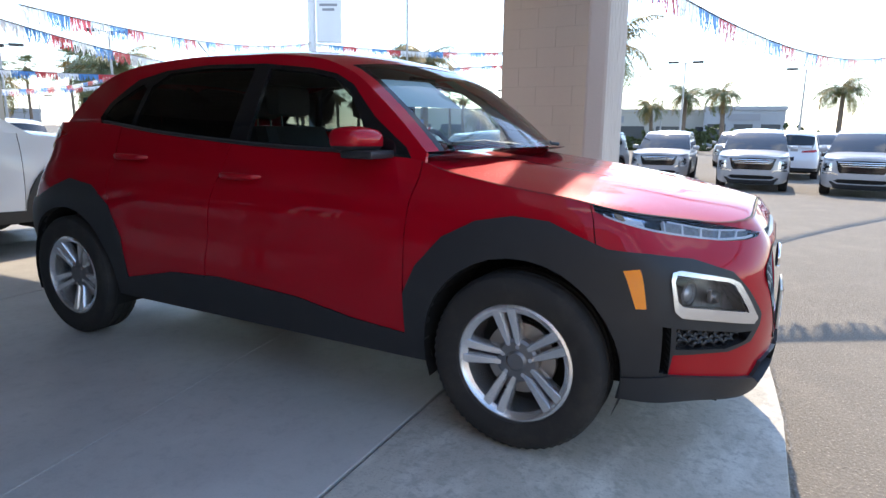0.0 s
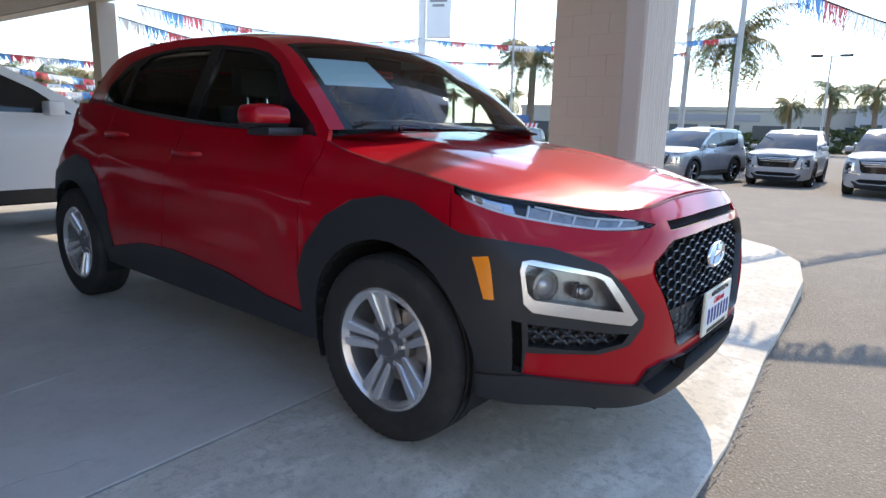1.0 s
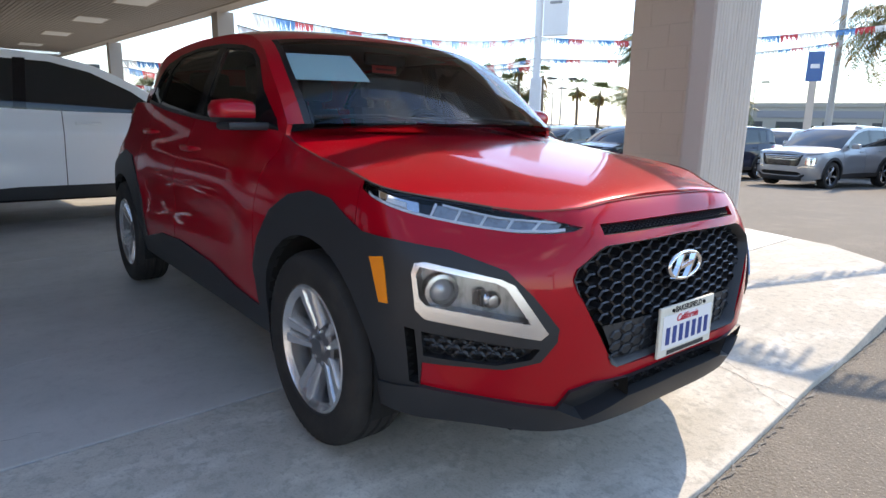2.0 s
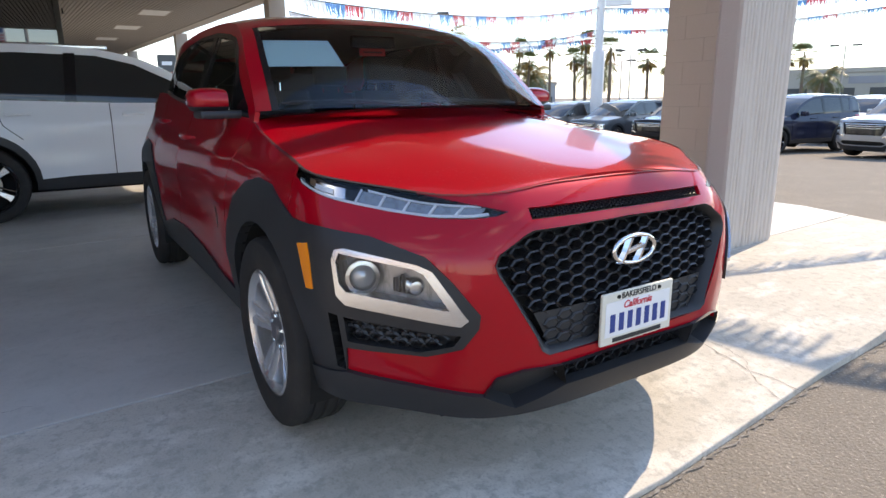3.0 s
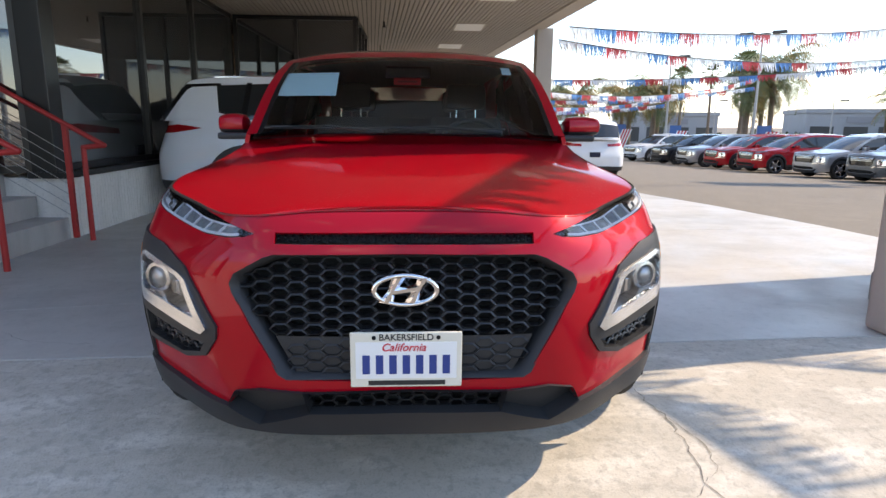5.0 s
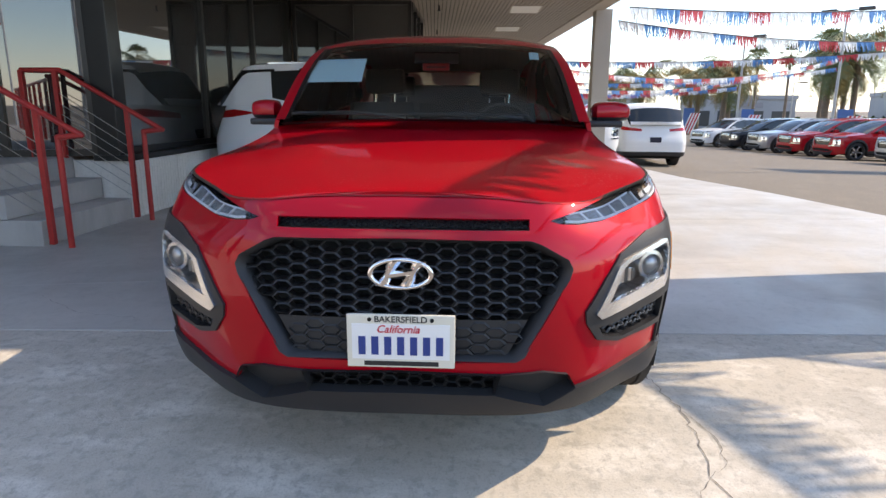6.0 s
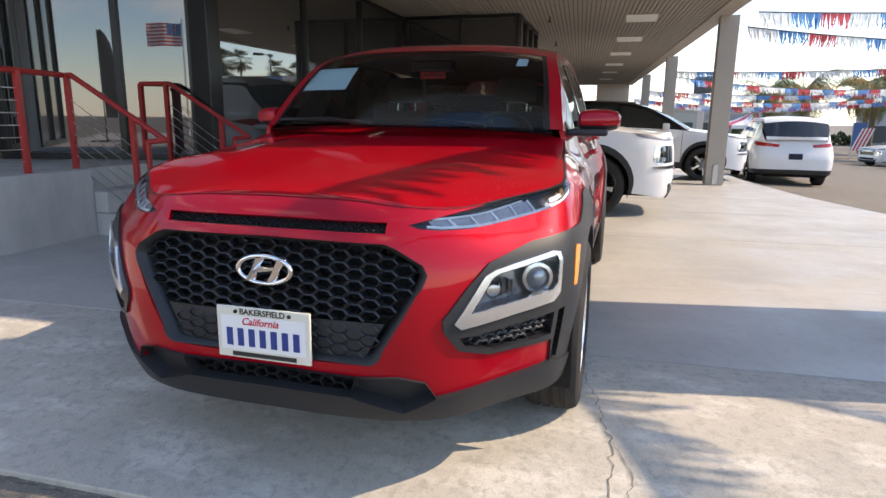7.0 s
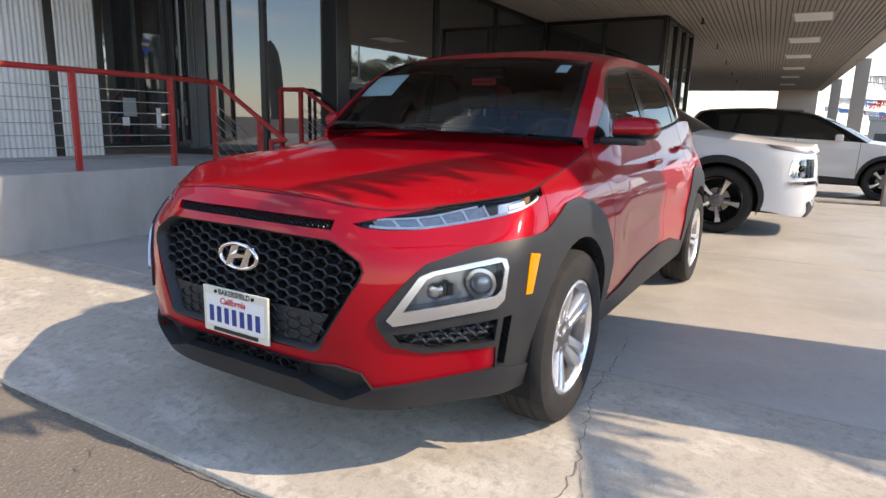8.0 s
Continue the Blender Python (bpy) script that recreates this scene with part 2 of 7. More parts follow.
def pad():
    base = tagged(new("pavement"), "pale concrete apron with saw-cut joints, stains and a rounded kerb", "concrete", kind="structure")
    # Slabs between the joints.
    bm = bmesh.new()
    bm.faces.new([bm.verts.new((x, y, 0)) for x, y in PAD_EDGE][::-1])
    for x in PAD_JOINTS:
        tilt = 0.05 if x > -1.0 else 0.2 if x > -2.0 else 0.09
        bmesh.ops.bisect_plane(bm, geom=bm.verts[:] + bm.edges[:] + bm.faces[:], plane_co=(x, 1.0, 0), plane_no=(1.0, tilt, 0))
    slabs = [[v.co.copy() for v in f.verts] for f in bm.faces]
    bm.free()
    for ring in slabs:
        c = sum(ring, Vector()) / len(ring)
        b = bmesh.new()
        f = b.faces.new([b.verts.new(p + Vector((math.copysign(0.006, c.x - p.x), 0, 0))) for p in ring])
        if f.normal.z < 0:
            f.normal_flip()
        up = bmesh.ops.extrude_face_region(b, geom=[f])
        top = [g for g in up["geom"] if isinstance(g, bmesh.types.BMFace)]
        for v in [g for g in up["geom"] if isinstance(g, bmesh.types.BMVert)]:
            v.co.z = 0.0
        for v in b.verts:
            if v.co.z == 0.0 and v not in [w for t in top for w in t.verts]:
                v.co.z = -0.3
        b.normal_update()
        edges = [e for t in top for e in t.edges]
        bmesh.ops.bevel(b, geom=edges, offset=0.005, segments=2, profile=0.5, affect="EDGES")
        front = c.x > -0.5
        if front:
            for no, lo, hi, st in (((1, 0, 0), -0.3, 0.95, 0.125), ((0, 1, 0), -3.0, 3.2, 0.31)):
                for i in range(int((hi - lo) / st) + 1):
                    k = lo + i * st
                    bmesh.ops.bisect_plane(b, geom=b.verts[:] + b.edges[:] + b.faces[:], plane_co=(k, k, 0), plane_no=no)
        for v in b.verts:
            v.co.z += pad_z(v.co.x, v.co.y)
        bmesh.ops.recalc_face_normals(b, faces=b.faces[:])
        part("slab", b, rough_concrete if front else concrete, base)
    # Bedding under the joints.
    bm = bmesh.new()
    f = bm.faces.new([bm.verts.new((min(x - 0.02, -0.33), y - 0.02, -0.02 + pad_z(x))) for x, y in PAD_EDGE][::-1])
    part("joint_filler", bm, joint_dark, base)
    crack("crack", [(-1.06, 0.86), (-0.58, 0.89), (-0.27, 0.90), (0.16, 1.0), (0.40, 1.045), (0.64, 1.02), (0.93, 1.06)], 0.0036, 5, pad_z, base)
    crack("crack", [(0.30, 1.035), (0.45, 1.10), (0.60, 1.10), (0.66, 1.03)], 0.0028, 7, pad_z, base)
    crack("crack", [(0.64, 1.02), (0.80, 0.93), (0.94, 0.88)], 0.0025, 8, pad_z, base)
    crack("crack", [(-0.9, -2.4), (-0.62, -2.0), (-0.55, -1.6)], 0.0018, 9, pad_z, base)
    return base


def crack(name, line, width, seed, height, parent):
    """A dark jagged ribbon laid just over the surface."""
    rnd = random.Random(seed)
    pts = []
    for a, b in zip(line, line[1:]):
        n = max(2, int(math.hypot(b[0] - a[0], b[1] - a[1]) / 0.03))
        for i in range(n):
            pts.append((a[0] + (b[0] - a[0]) * i / n + rnd.gauss(0, 0.007), a[1] + (b[1] - a[1]) * i / n + rnd.gauss(0, 0.007)))
    rows = []
    for i, (x, y) in enumerate(pts):
        q = pts[min(i + 1, len(pts) - 1)]
        p = pts[max(i - 1, 0)]
        d = Vector((q[0] - p[0], q[1] - p[1])).normalized()
        w = width * rnd.uniform(0.15, 0.75)
        rows.append([(x - d.y * w, y + d.x * w, height(x, y) + 0.003), (x + d.y * w, y - d.x * w, height(x, y) + 0.003)])
    bm = bmesh.new()
    grid = [[bm.verts.new(p) for p in r] for r in rows]
    for a, b in zip(grid, grid[1:]):
        bm.faces.new((a[1], b[1], b[0], a[0]))
    return part(name, bm, crack_grey, parent)


pad()
# Dirt-filled seam along the apron's edge and wandering cracks in the asphalt.
crack("seam", [(x + 0.012, y) for x, y in PAD_EDGE[:10]], 0.010, 21, lambda x, y: lot_z(x, y) + 0.002, ground)
for k, line in enumerate([[(1.05, -0.6), (1.5, -0.2), (1.9, 0.5), (2.6, 1.2), (3.4, 1.5)], [(1.4, 3.2), (2.6, 4.6), (4.0, 5.2), (7.0, 5.6)], [(-4.0, 7.2), (0.0, 8.0), (4.0, 7.6), (9.0, 9.4)], [(-9.0, 9.6), (-15.0, 8.4), (-24.0, 8.8)]]):
    crack("crack", line, 0.007, 30 + k, lambda x, y: lot_z(x, y) + 0.002, ground)

# ---- canopy, piers and building ----
SOFFIT = 3.1
SKEW = Matrix.Translation((-9.0, 2.75, 0)) @ Matrix.Rotation(radians(3.6), 4, "Z") @ Matrix.Translation((9.0, -2.75, 0))   # the canopy's line against the bays


def skewed(x, y):
    return (SKEW @ Vector((x, y, 0)))[:2]



def canopy():
    bm = bmesh.new()
    # Slats run along the building; a dark void shows between them.
    y, x0, x1 = -9.0, -33.7, -1.22
    while y < 2.62:
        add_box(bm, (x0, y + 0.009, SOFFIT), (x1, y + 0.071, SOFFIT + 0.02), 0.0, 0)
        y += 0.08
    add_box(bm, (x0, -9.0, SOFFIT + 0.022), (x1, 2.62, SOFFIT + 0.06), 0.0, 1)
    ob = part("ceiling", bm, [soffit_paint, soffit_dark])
    ob.matrix_world = SKEW
    tagged(ob, "slatted beige soffit under the showroom canopy", "ceiling", kind="structure")
    bm = box_bm(((-33.85, 2.62, SOFFIT - 0.02), (-1.07, 2.95, 4.5)), ((-1.22, -9.0, SOFFIT - 0.02), (-1.07, 2.62, 4.5)), ((-33.85, -9.0, SOFFIT - 0.02), (-33.7, 2.62, 4.5)), bevel=0.012)
    add_box(bm, (-33.7, -9.0, SOFFIT + 0.7), (-1.22, 2.62, SOFFIT + 0.85), 0.0)
    ob = part("roof", bm, fascia_paint)
    ob.matrix_world = SKEW
    tagged(ob, "canopy roof behind a tall plain tan fascia", "roof", kind="structure")


canopy()


def soffit_light(x, y):
    t = thing("ceiling_light", (x, y, SOFFIT), "recessed rectangular fluorescent light in the soffit, switched off", "light", "soffit lights")
    part("frame", box_bm(((-0.50, -0.32, -0.012), (0.50, -0.29, 0.0)), ((-0.50, 0.29, -0.012), (0.50, 0.32, 0.0)), ((-0.50, -0.29, -0.012), (-0.47, 0.29, 0.0)), ((0.47, -0.29, -0.012), (0.50, 0.29, 0.0))), fascia_paint, t)
    part("diffuser", box_bm(((-0.47, -0.29, -0.006), (0.47, 0.29, 0.0))), lamp_lens, t, "pale frosted diffuser")
    return t


for lx in (-4.4, -7.7, -11.0, -14.2, -17.6, -21.2, -24.8, -29.0):
    soffit_light(*skewed(lx, 1.35))


def sprinkler(x, y):
    t = thing("sprinkler_head", (x, y, SOFFIT), "small dark sprinkler head hanging from the soffit", "sprinkler", "soffit sprinklers")
    bm = bmesh.new()
    add_tube(bm, (0, 0, -0.09), (0, 0, 0.0), 0.016, n=10)
    part("stem", bm, dark_frame, t)
    bm = bmesh.new()
    add_tube(bm, (0, 0, -0.11), (0, 0, -0.09), 0.045, 0.03, 12)
    part("deflector", bm, dark_frame, t)


for k in range(7):
    sprinkler(-6.5 - 3.9 * k, -0.25 - 0.27 * k)


def column(x, y, w=0.34):
    z = pad_z(x)
    t = thing("column", (x, y, z), "square tan painted column carrying the canopy edge", "column", "canopy columns")
    part("shaft", box_bm(((-w / 2, -w / 2, 0), (w / 2, w / 2, SOFFIT - z)), bevel=0.012), fascia_paint, t)
    part("guard", box_bm(((w / 2 - 0.002, -0.05, 0.02), (w / 2 + 0.03, 0.05, 0.42)), bevel=0.01), cable_steel, t, "pale corner guard")
    return t


for cx in (-11.0, -18.6, -26.2):
    column(*skewed(cx, 2.96))


far_pier = thing("pier", (-33.2, 0.4, pad_z(-33.2)), "broad tan block pier carrying the far end of the canopy", "pier")
part("shaft", box_bm(((-0.3, -0.85, 0), (0.3, 0.85, SOFFIT - pad_z(-33.2))), bevel=0.02), block_paint, far_pier)

satin_grey = material("satin_grey", (0.42, 0.41, 0.39), 0.5)


def pier():
    t = thing("pier", (-1.2, 3.2, -0.025), "tan concrete-block pier with a ribbed stucco fin, carrying the canopy corner", "pier")
    o = Vector((-1.2, 3.2, 0))
    # Block core laid in courses.
    core = part("core", box_bm(((-0.772, 0.4785, 0), (0.315, 0.535, SOFFIT + 0.9))), mortar, t)
    for c in range(20):
        z = c * 0.203
        off = 0.0 if c % 2 else 0.203
        x = -0.78 - off
        while x < 0.32:
            a, b = max(x + 0.001, -0.78), min(x + 0.405, 0.325)
            if b - a > 0.05:
                part("block", box_bm(((a, 0.475, z + 0.0008), (b, 0.54, z + 0.2022)), bevel=0.0018), block_paint, core)
            x += 0.406
    # Smooth stucco shaft and the ribbed face towards the drive.
    bm = box_bm(((0.46, -0.58, 0), (0.655, 0.09, SOFFIT + 0.9)), bevel=0.03)
    part("beam", box_bm(((0.0, 0.42, SOFFIT + 0.02), (0.42, 1.30, SOFFIT + 0.9)), ((0.0, 0.0, SOFFIT + 0.02), (0.46, 0.42, SOFFIT + 0.9)), bevel=0.01), stucco, t)
    part("shaft", bm, stucco, t)
    rnd = random.Random(4)
    y = -0.55
    while y < 0.03:
        w = rnd.uniform(0.030, 0.055)
        n, x0 = 70, 0.655
        bm = bmesh.new()
        rows = []
        for i in range(n + 1):
            z = i * (SOFFIT + 0.9) / n
            d = 0.007 + 0.006 * noise.noise((y * 9, z * 2.3, 1.0)) + 0.007 * noise.noise((y * 31, z * 9.0, 5.0))
            s_ = 0.005 * noise.noise((y * 13, z * 5.0, 9.0))
            rows.append([bm.verts.new(p) for p in ((x0 - 0.004, y, z), (x0 + d, y + w * 0.25 + s_, z), (x0 + d * 0.9, y + w * 0.75 + s_, z), (x0 - 0.004, y + w, z))])
        for p, q in zip(rows, rows[1:]):
            for k in range(3):
                bm.faces.new((p[k], p[k + 1], q[k + 1], q[k]))
        part("rib", bm, stucco, t, smooth=60)
        y += w + rnd.uniform(0.0, 0.008)
    part("outlet_box", box_bm(((-0.10, -0.13, 0.0), (0.04, -0.02, 0.19)), bevel=0.008), satin_grey, t, "small grey utility box")
    return t


pier()


def block_building():
    t = tagged(new("wall_building"), "dark-glazed showroom front over a ribbed white stucco base", "wall", kind="structure")
    # Base wall under the glazing, with ribs.
    part("base", box_bm(((-9.9, -3.61, -0.3), (-3.56, -3.30, 0.56)), ((-3.75, -5.7, -0.3), (-3.56, -3.61, 0.56))), white_stucco, t)
    rnd = random.Random(9)
    x = -9.88
    while x < -3.58:
        w = rnd.uniform(0.03, 0.05)
        rows, bm = [], bmesh.new()
        for i in range(9):
            z = -0.3 + 0.86 * i / 8
            d = 0.034 + 0.018 * noise.noise((x * 7, z * 4, 2.0))
            rows.append([bm.verts.new(p) for p in ((x, -3.302, z), (x + w * 0.3, -3.30 + d, z), (x + w * 0.7, -3.30 + d, z), (x + w, -3.302, z))])
        for a, b in zip(rows, rows[1:]):
            for k in range(3):
                bm.faces.new((a[k], a[k + 1], b[k + 1], b[k]))
        part("rib", bm, white_stucco, t, smooth=50)
        x += w + 0.022
    part("sill", box_bm(((-9.9, -3.62, 0.56), (-3.5, -3.25, 0.62)), bevel=0.008), dark_frame, t)
    # Entry wall at the back of the landing: ribbed stucco, doors, glass.
    part("stucco_wall", box_bm(((-2.03, -6.0, 0.0), (-0.72, -5.7, 3.9))), white_stucco, t)
    x = -2.03
    while x < -0.78:
        w = rnd.uniform(0.03, 0.05)
        if not -1.60 < x < -1.50:
            rows, bm = [], bmesh.new()
            for i in range(25):
                z = 0.6 + 3.28 * i / 24
                d = 0.02 + 0.010 * noise.noise((x * 7, z * 4, 2.0))
                rows.append([bm.verts.new(p) for p in ((x, -5.702, z), (x + w * 0.3, -5.70 + d, z), (x + w * 0.7, -5.70 + d, z), (x + w, -5.702, z))])
            for a, b in zip(rows, rows[1:]):
                for k in range(3):
                    bm.faces.new((a[k], a[k + 1], b[k + 1], b[k]))
            part("rib", bm, white_stucco, t, smooth=50)
        x += w + 0.012
    part("joint_strip", box_bm(((-1.60, -5.702, 0.6), (-1.48, -5.69, 4.0))), dark_frame, t, "dark vertical joint strip")
    return t


building = block_building()


def glazing(name, a, b, z0, z1, posts, thick=0.10, label="dark tinted showroom window in black frames"):
    """A run of tinted panes from a to b with posts at the given fractions."""
    a, b = Vector((*a, 0)), Vector((*b, 0))
    run = (b - a).length
    w = tagged(new(name), label, "window", kind="structure")
    w.matrix_world = Matrix.Translation((a.x, a.y, 0)) @ Matrix.Rotation(math.atan2(b.y - a.y, b.x - a.x), 4, "Z")
    cuts = [0.0] + [p * run for p in posts] + [run]
    for i in range(len(cuts) - 1):
        part("pane", box_bm(((cuts[i] + 0.03, -0.006, z0 + 0.05), (cuts[i + 1] - 0.03, 0.006, z1 - 0.05))), building_glass, w)
    for c in cuts:
        part("mullion", box_bm(((c - 0.035, -thick / 2, z0), (c + 0.035, thick / 2, z1)), bevel=0.004), dark_frame, w)
    for z in (z0, z1 - 0.07):
        part("rail", box_bm(((0.036, -thick / 2 + 0.004, z), (run - 0.036, thick / 2 - 0.004, z + 0.07)), bevel=0.003), dark_frame, w)
    return w


glazing("window_1", (-9.75, -3.41), (-3.72, -3.41), 0.62, SOFFIT - 0.01, (0.34, 0.66))
glazing("window_2", (-2.96, -5.66), (-3.68, -3.68), 0.60, SOFFIT - 0.01, (0.62,))
glazing("door_1", (-2.93, -5.70), (-2.05, -5.70), 0.67, 3.9, (0.44,), label="dark glass entrance doors with black frames and notices")
glazing("window_3", (-9.85, -3.3), (-9.85, -1.05), 0.05, SOFFIT - 0.01, (0.5,))
glazing("window_4", (-12.4, -1.05), (-9.95, -1.05), 0.05, SOFFIT - 0.01, (0.34, 0.67))
# Added glazing out of view; it cuts the light on the car's doors.
glazing("unseen_glass_block", (-0.70, -5.70), (1.6, -5.70), 0.62, 3.9, (0.5,))
post = part("corner_post", box_bm(((-3.74, -3.58, 0.56), (-3.52, -3.35, SOFFIT)), bevel=0.01), dark_frame, building)
part("back_wall", box_bm(((-12.65, -9.2, -0.5), (9.0, -9.0, 3.9)), ((-12.65, -9.0, -0.6), (-12.45, -1.1, SOFFIT - 0.01))), block_paint, building)


def landing():
    t = tagged(new("landing"), "grey cast concrete landing with worn entrance steps", "steps", kind="structure")
    part("platform", box_bm(((-2.2, -5.7, -0.3), (9.0, -3.72, 0.60)), bevel=0.015), step_concrete, t)
    part("platform", box_bm(((-3.55, -5.7, -0.3), (-2.202, -3.86, 0.598)), bevel=0.012), step_concrete, t)
    for i, (y0, z1) in enumerate([(-3.30, 0.185), (-3.58, 0.39)]):
        part("step", box_bm(((-3.54, -3.858, -0.3 if i == 0 else z1 - 0.2), (-2.203, y0, z1)), bevel=0.008), step_concrete, t)
    return t


landing()


def hand_rail(name, pts, posts, cables, label):
    t = thing(name, (pts[0][0], pts[0][1], 0), label, "railing", "entrance railings")
    o = Vector((pts[0][0], pts[0][1], 0))
    bm = bmesh.new()
    for a, b in zip(pts, pts[1:]):
        add_tube(bm, Vector(a) - o, Vector(b) - o, 0.024, n=12)
    for p in pts[1:-1]:
        bmesh.ops.create_uvsphere(bm, u_segments=10, v_segments=8, radius=0.0245, matrix=Matrix.Translation(Vector(p) - o))
    part("top_rail", bm, red_rail, t, smooth=40)
    for x, y, z0, z1 in posts:
        bm = box_bm(((x - o.x - 0.022, y - o.y - 0.022, z0), (x - o.x + 0.022, y - o.y + 0.022, z1)), bevel=0.004)
        part("post", bm, red_rail, t)
    for a, b in cables:
        bm = bmesh.new()
        add_tube(bm, Vector(a) - o, Vector(b) - o, 0.004, n=6)
        part("cable", bm, cable_steel, t)
    return t


def stair_rail(x, run, name="stair_railing"):
    pts = [(x, -3.05, -0.025), (x, -3.05, 0.86), (x, -2.86, 0.88), (x, -3.83, 1.44), (x, -3.88 - run, 1.44)]
    posts = [(x, -3.20, 0.0, 1.07), (x, -3.88, 0.59, 1.44)] + ([(x, -3.88 - run, 0.59, 1.44)] if run else [])
    cables = [((x, -3.20, 0.20 + 0.1 * k), (x, -3.86, 0.62 + 0.1 * k)) for k in range(7)]
    return hand_rail(name, pts, posts, cables, "red painted pipe railing with steel cables beside the steps")


stair_rail(-2.18, 0.0)
stair_rail(-3.46, 0.34)
LAND_POSTS = (5.74, 4.82, 3.90, 2.98, 2.06, 1.14, 0.22, -0.70, -1.62)
hand_rail("landing_railing", [(6.0, -3.80, 1.44), (-1.62, -3.80, 1.44), (-2.16, -3.90, 1.44)], [(x, -3.80, 0.59, 1.44) for x in LAND_POSTS], [((6.0, -3.80, 0.70 + 0.1 * k), (-1.62, -3.80, 0.70 + 0.1 * k)) for k in range(7)], "red painted railing with steel cables along the landing edge")


def notice(name, x, z, w, h, mat, label):
    t = thing(name, (x, -5.655, z), label, "notice", "door notices")
    part("sheet", box_bm(((-w / 2, 0, -h / 2), (w / 2, 0.003, h / 2)), bevel=0.001), mat, t)
    return t


shield_blue, shield_gold, notice_white, notice_grey = material("shield_blue", (0.03, 0.10, 0.40), 0.4), material("shield_gold", (0.55, 0.38, 0.08), 0.4), material("notice_white", (0.75, 0.76, 0.76), 0.6), material("notice_grey", (0.30, 0.33, 0.34), 0.6)
t = notice("shield_sticker", -2.62, 1.93, 0.11, 0.13, shield_blue, "blue shield sticker with a gold band on the door glass")
bm = bmesh.new()
q = [bm.verts.new(p) for p in ((-0.055, 0.0, -0.065), (0.055, 0.0, -0.065), (0.0, 0.0, -0.12))]
bm.faces.new(q)
part("point", bm, shield_blue, t)
part("band", box_bm(((-0.05, 0.0035, -0.015), (0.05, 0.005, 0.02))), shield_gold, t)
notice("paper_notice", -2.36, 1.17, 0.17, 0.22, notice_grey, "grey printed notice taped to the door glass")
notice("paper_notice", -2.30, 1.00, 0.09, 0.10, notice_white, "small white notice taped to the door glass")
notice("paper_notice", -2.74, 1.05, 0.06, 0.24, notice_white, "narrow white notice taped to the door glass")

# ---- car bodies: a side skin drawn flat (u round the plan, z up), cut into panels, then wrapped ----
def curve(points):
    """A smooth function through (t, value) points."""
    ts, vs = [p[0] for p in points], [p[1] for p in points]
    n = len(ts)
    d = [(vs[i + 1] - vs[i]) / (ts[i + 1] - ts[i]) for i in range(n - 1)]
    m = [d[0]] + [0.0 if d[i - 1] * d[i] <= 0 else 2 * d[i - 1] * d[i] / (d[i - 1] + d[i]) for i in range(1, n - 1)] + [d[-1]]

    def at(t):
        if t <= ts[0]:
            return vs[0] + m[0] * (t - ts[0])
        if t >= ts[-1]:
            return vs[-1]
        i = 0
        while ts[i + 1] < t:
            i += 1
        h = ts[i + 1] - ts[i]
        s = (t - ts[i]) / h
        return (2 * s**3 - 3 * s**2 + 1) * vs[i] + (s**3 - 2 * s**2 + s) * h * m[i] + (3 * s**2 - 2 * s**3) * vs[i + 1] + (s**3 - s**2) * h * m[i + 1]

    return at


def plan_curve(pts):
    """x(u) and y(u) along a plan outline from the nose to the tail; u is its length."""
    us = [0.0]
    for a, b in zip(pts, pts[1:]):
        us.append(us[-1] + math.hypot(b[0] - a[0], b[1] - a[1]))
    n = len(pts)
    tang = []
    for i in range(n):
        if i == 0:
            tang.append((0.0, 1.0))
        elif i == n - 1:
            tang.append((0.0, -1.0))
        else:
            h = us[i + 1] - us[i - 1]
            tang.append(((pts[i + 1][0] - pts[i - 1][0]) / h, (pts[i + 1][1] - pts[i - 1][1]) / h))

    def at(u):
        u = min(max(u, 0.0), us[-1])
        i = 0
        while i < n - 2 and us[i + 1] < u:
            i += 1
        h = us[i + 1] - us[i]
        s = (u - us[i]) / h
        w = (2 * s**3 - 3 * s**2 + 1, (s**3 - 2 * s**2 + s) * h, 3 * s**2 - 2 * s**3, (s**3 - s**2) * h)
        return tuple(w[0] * pts[i][k] + w[1] * tang[i][k] + w[2] * pts[i + 1][k] + w[3] * tang[i + 1][k] for k in (0, 1))

    return at, us[-1]


def inside(poly, x, y):
    hit = False
    for (x0, y0), (x1, y1) in zip(poly, poly[1:] + poly[:1]):
        if (y0 > y) != (y1 > y) and x < (x1 - x0) * (y - y0) / (y1 - y0) + x0:
            hit = not hit
    return hit


def ring(u, z, r, n=30):
    return [(u + r * math.cos(2 * math.pi * i / n), z + r * math.sin(2 * math.pi * i / n)) for i in range(n)]


def strip(line, w):
    """A narrow outline along a line of points."""
    left, right = [], []
    for i, p in enumerate(line):
        a, b = Vector(line[max(0, i - 1)]), Vector(line[min(len(line) - 1, i + 1)])
        d = (b - a).normalized()
        left.append((p[0] - d.y * w / 2, p[1] + d.x * w / 2))
        right.append((p[0] + d.y * w / 2, p[1] - d.x * w / 2))
    return left + right[::-1]


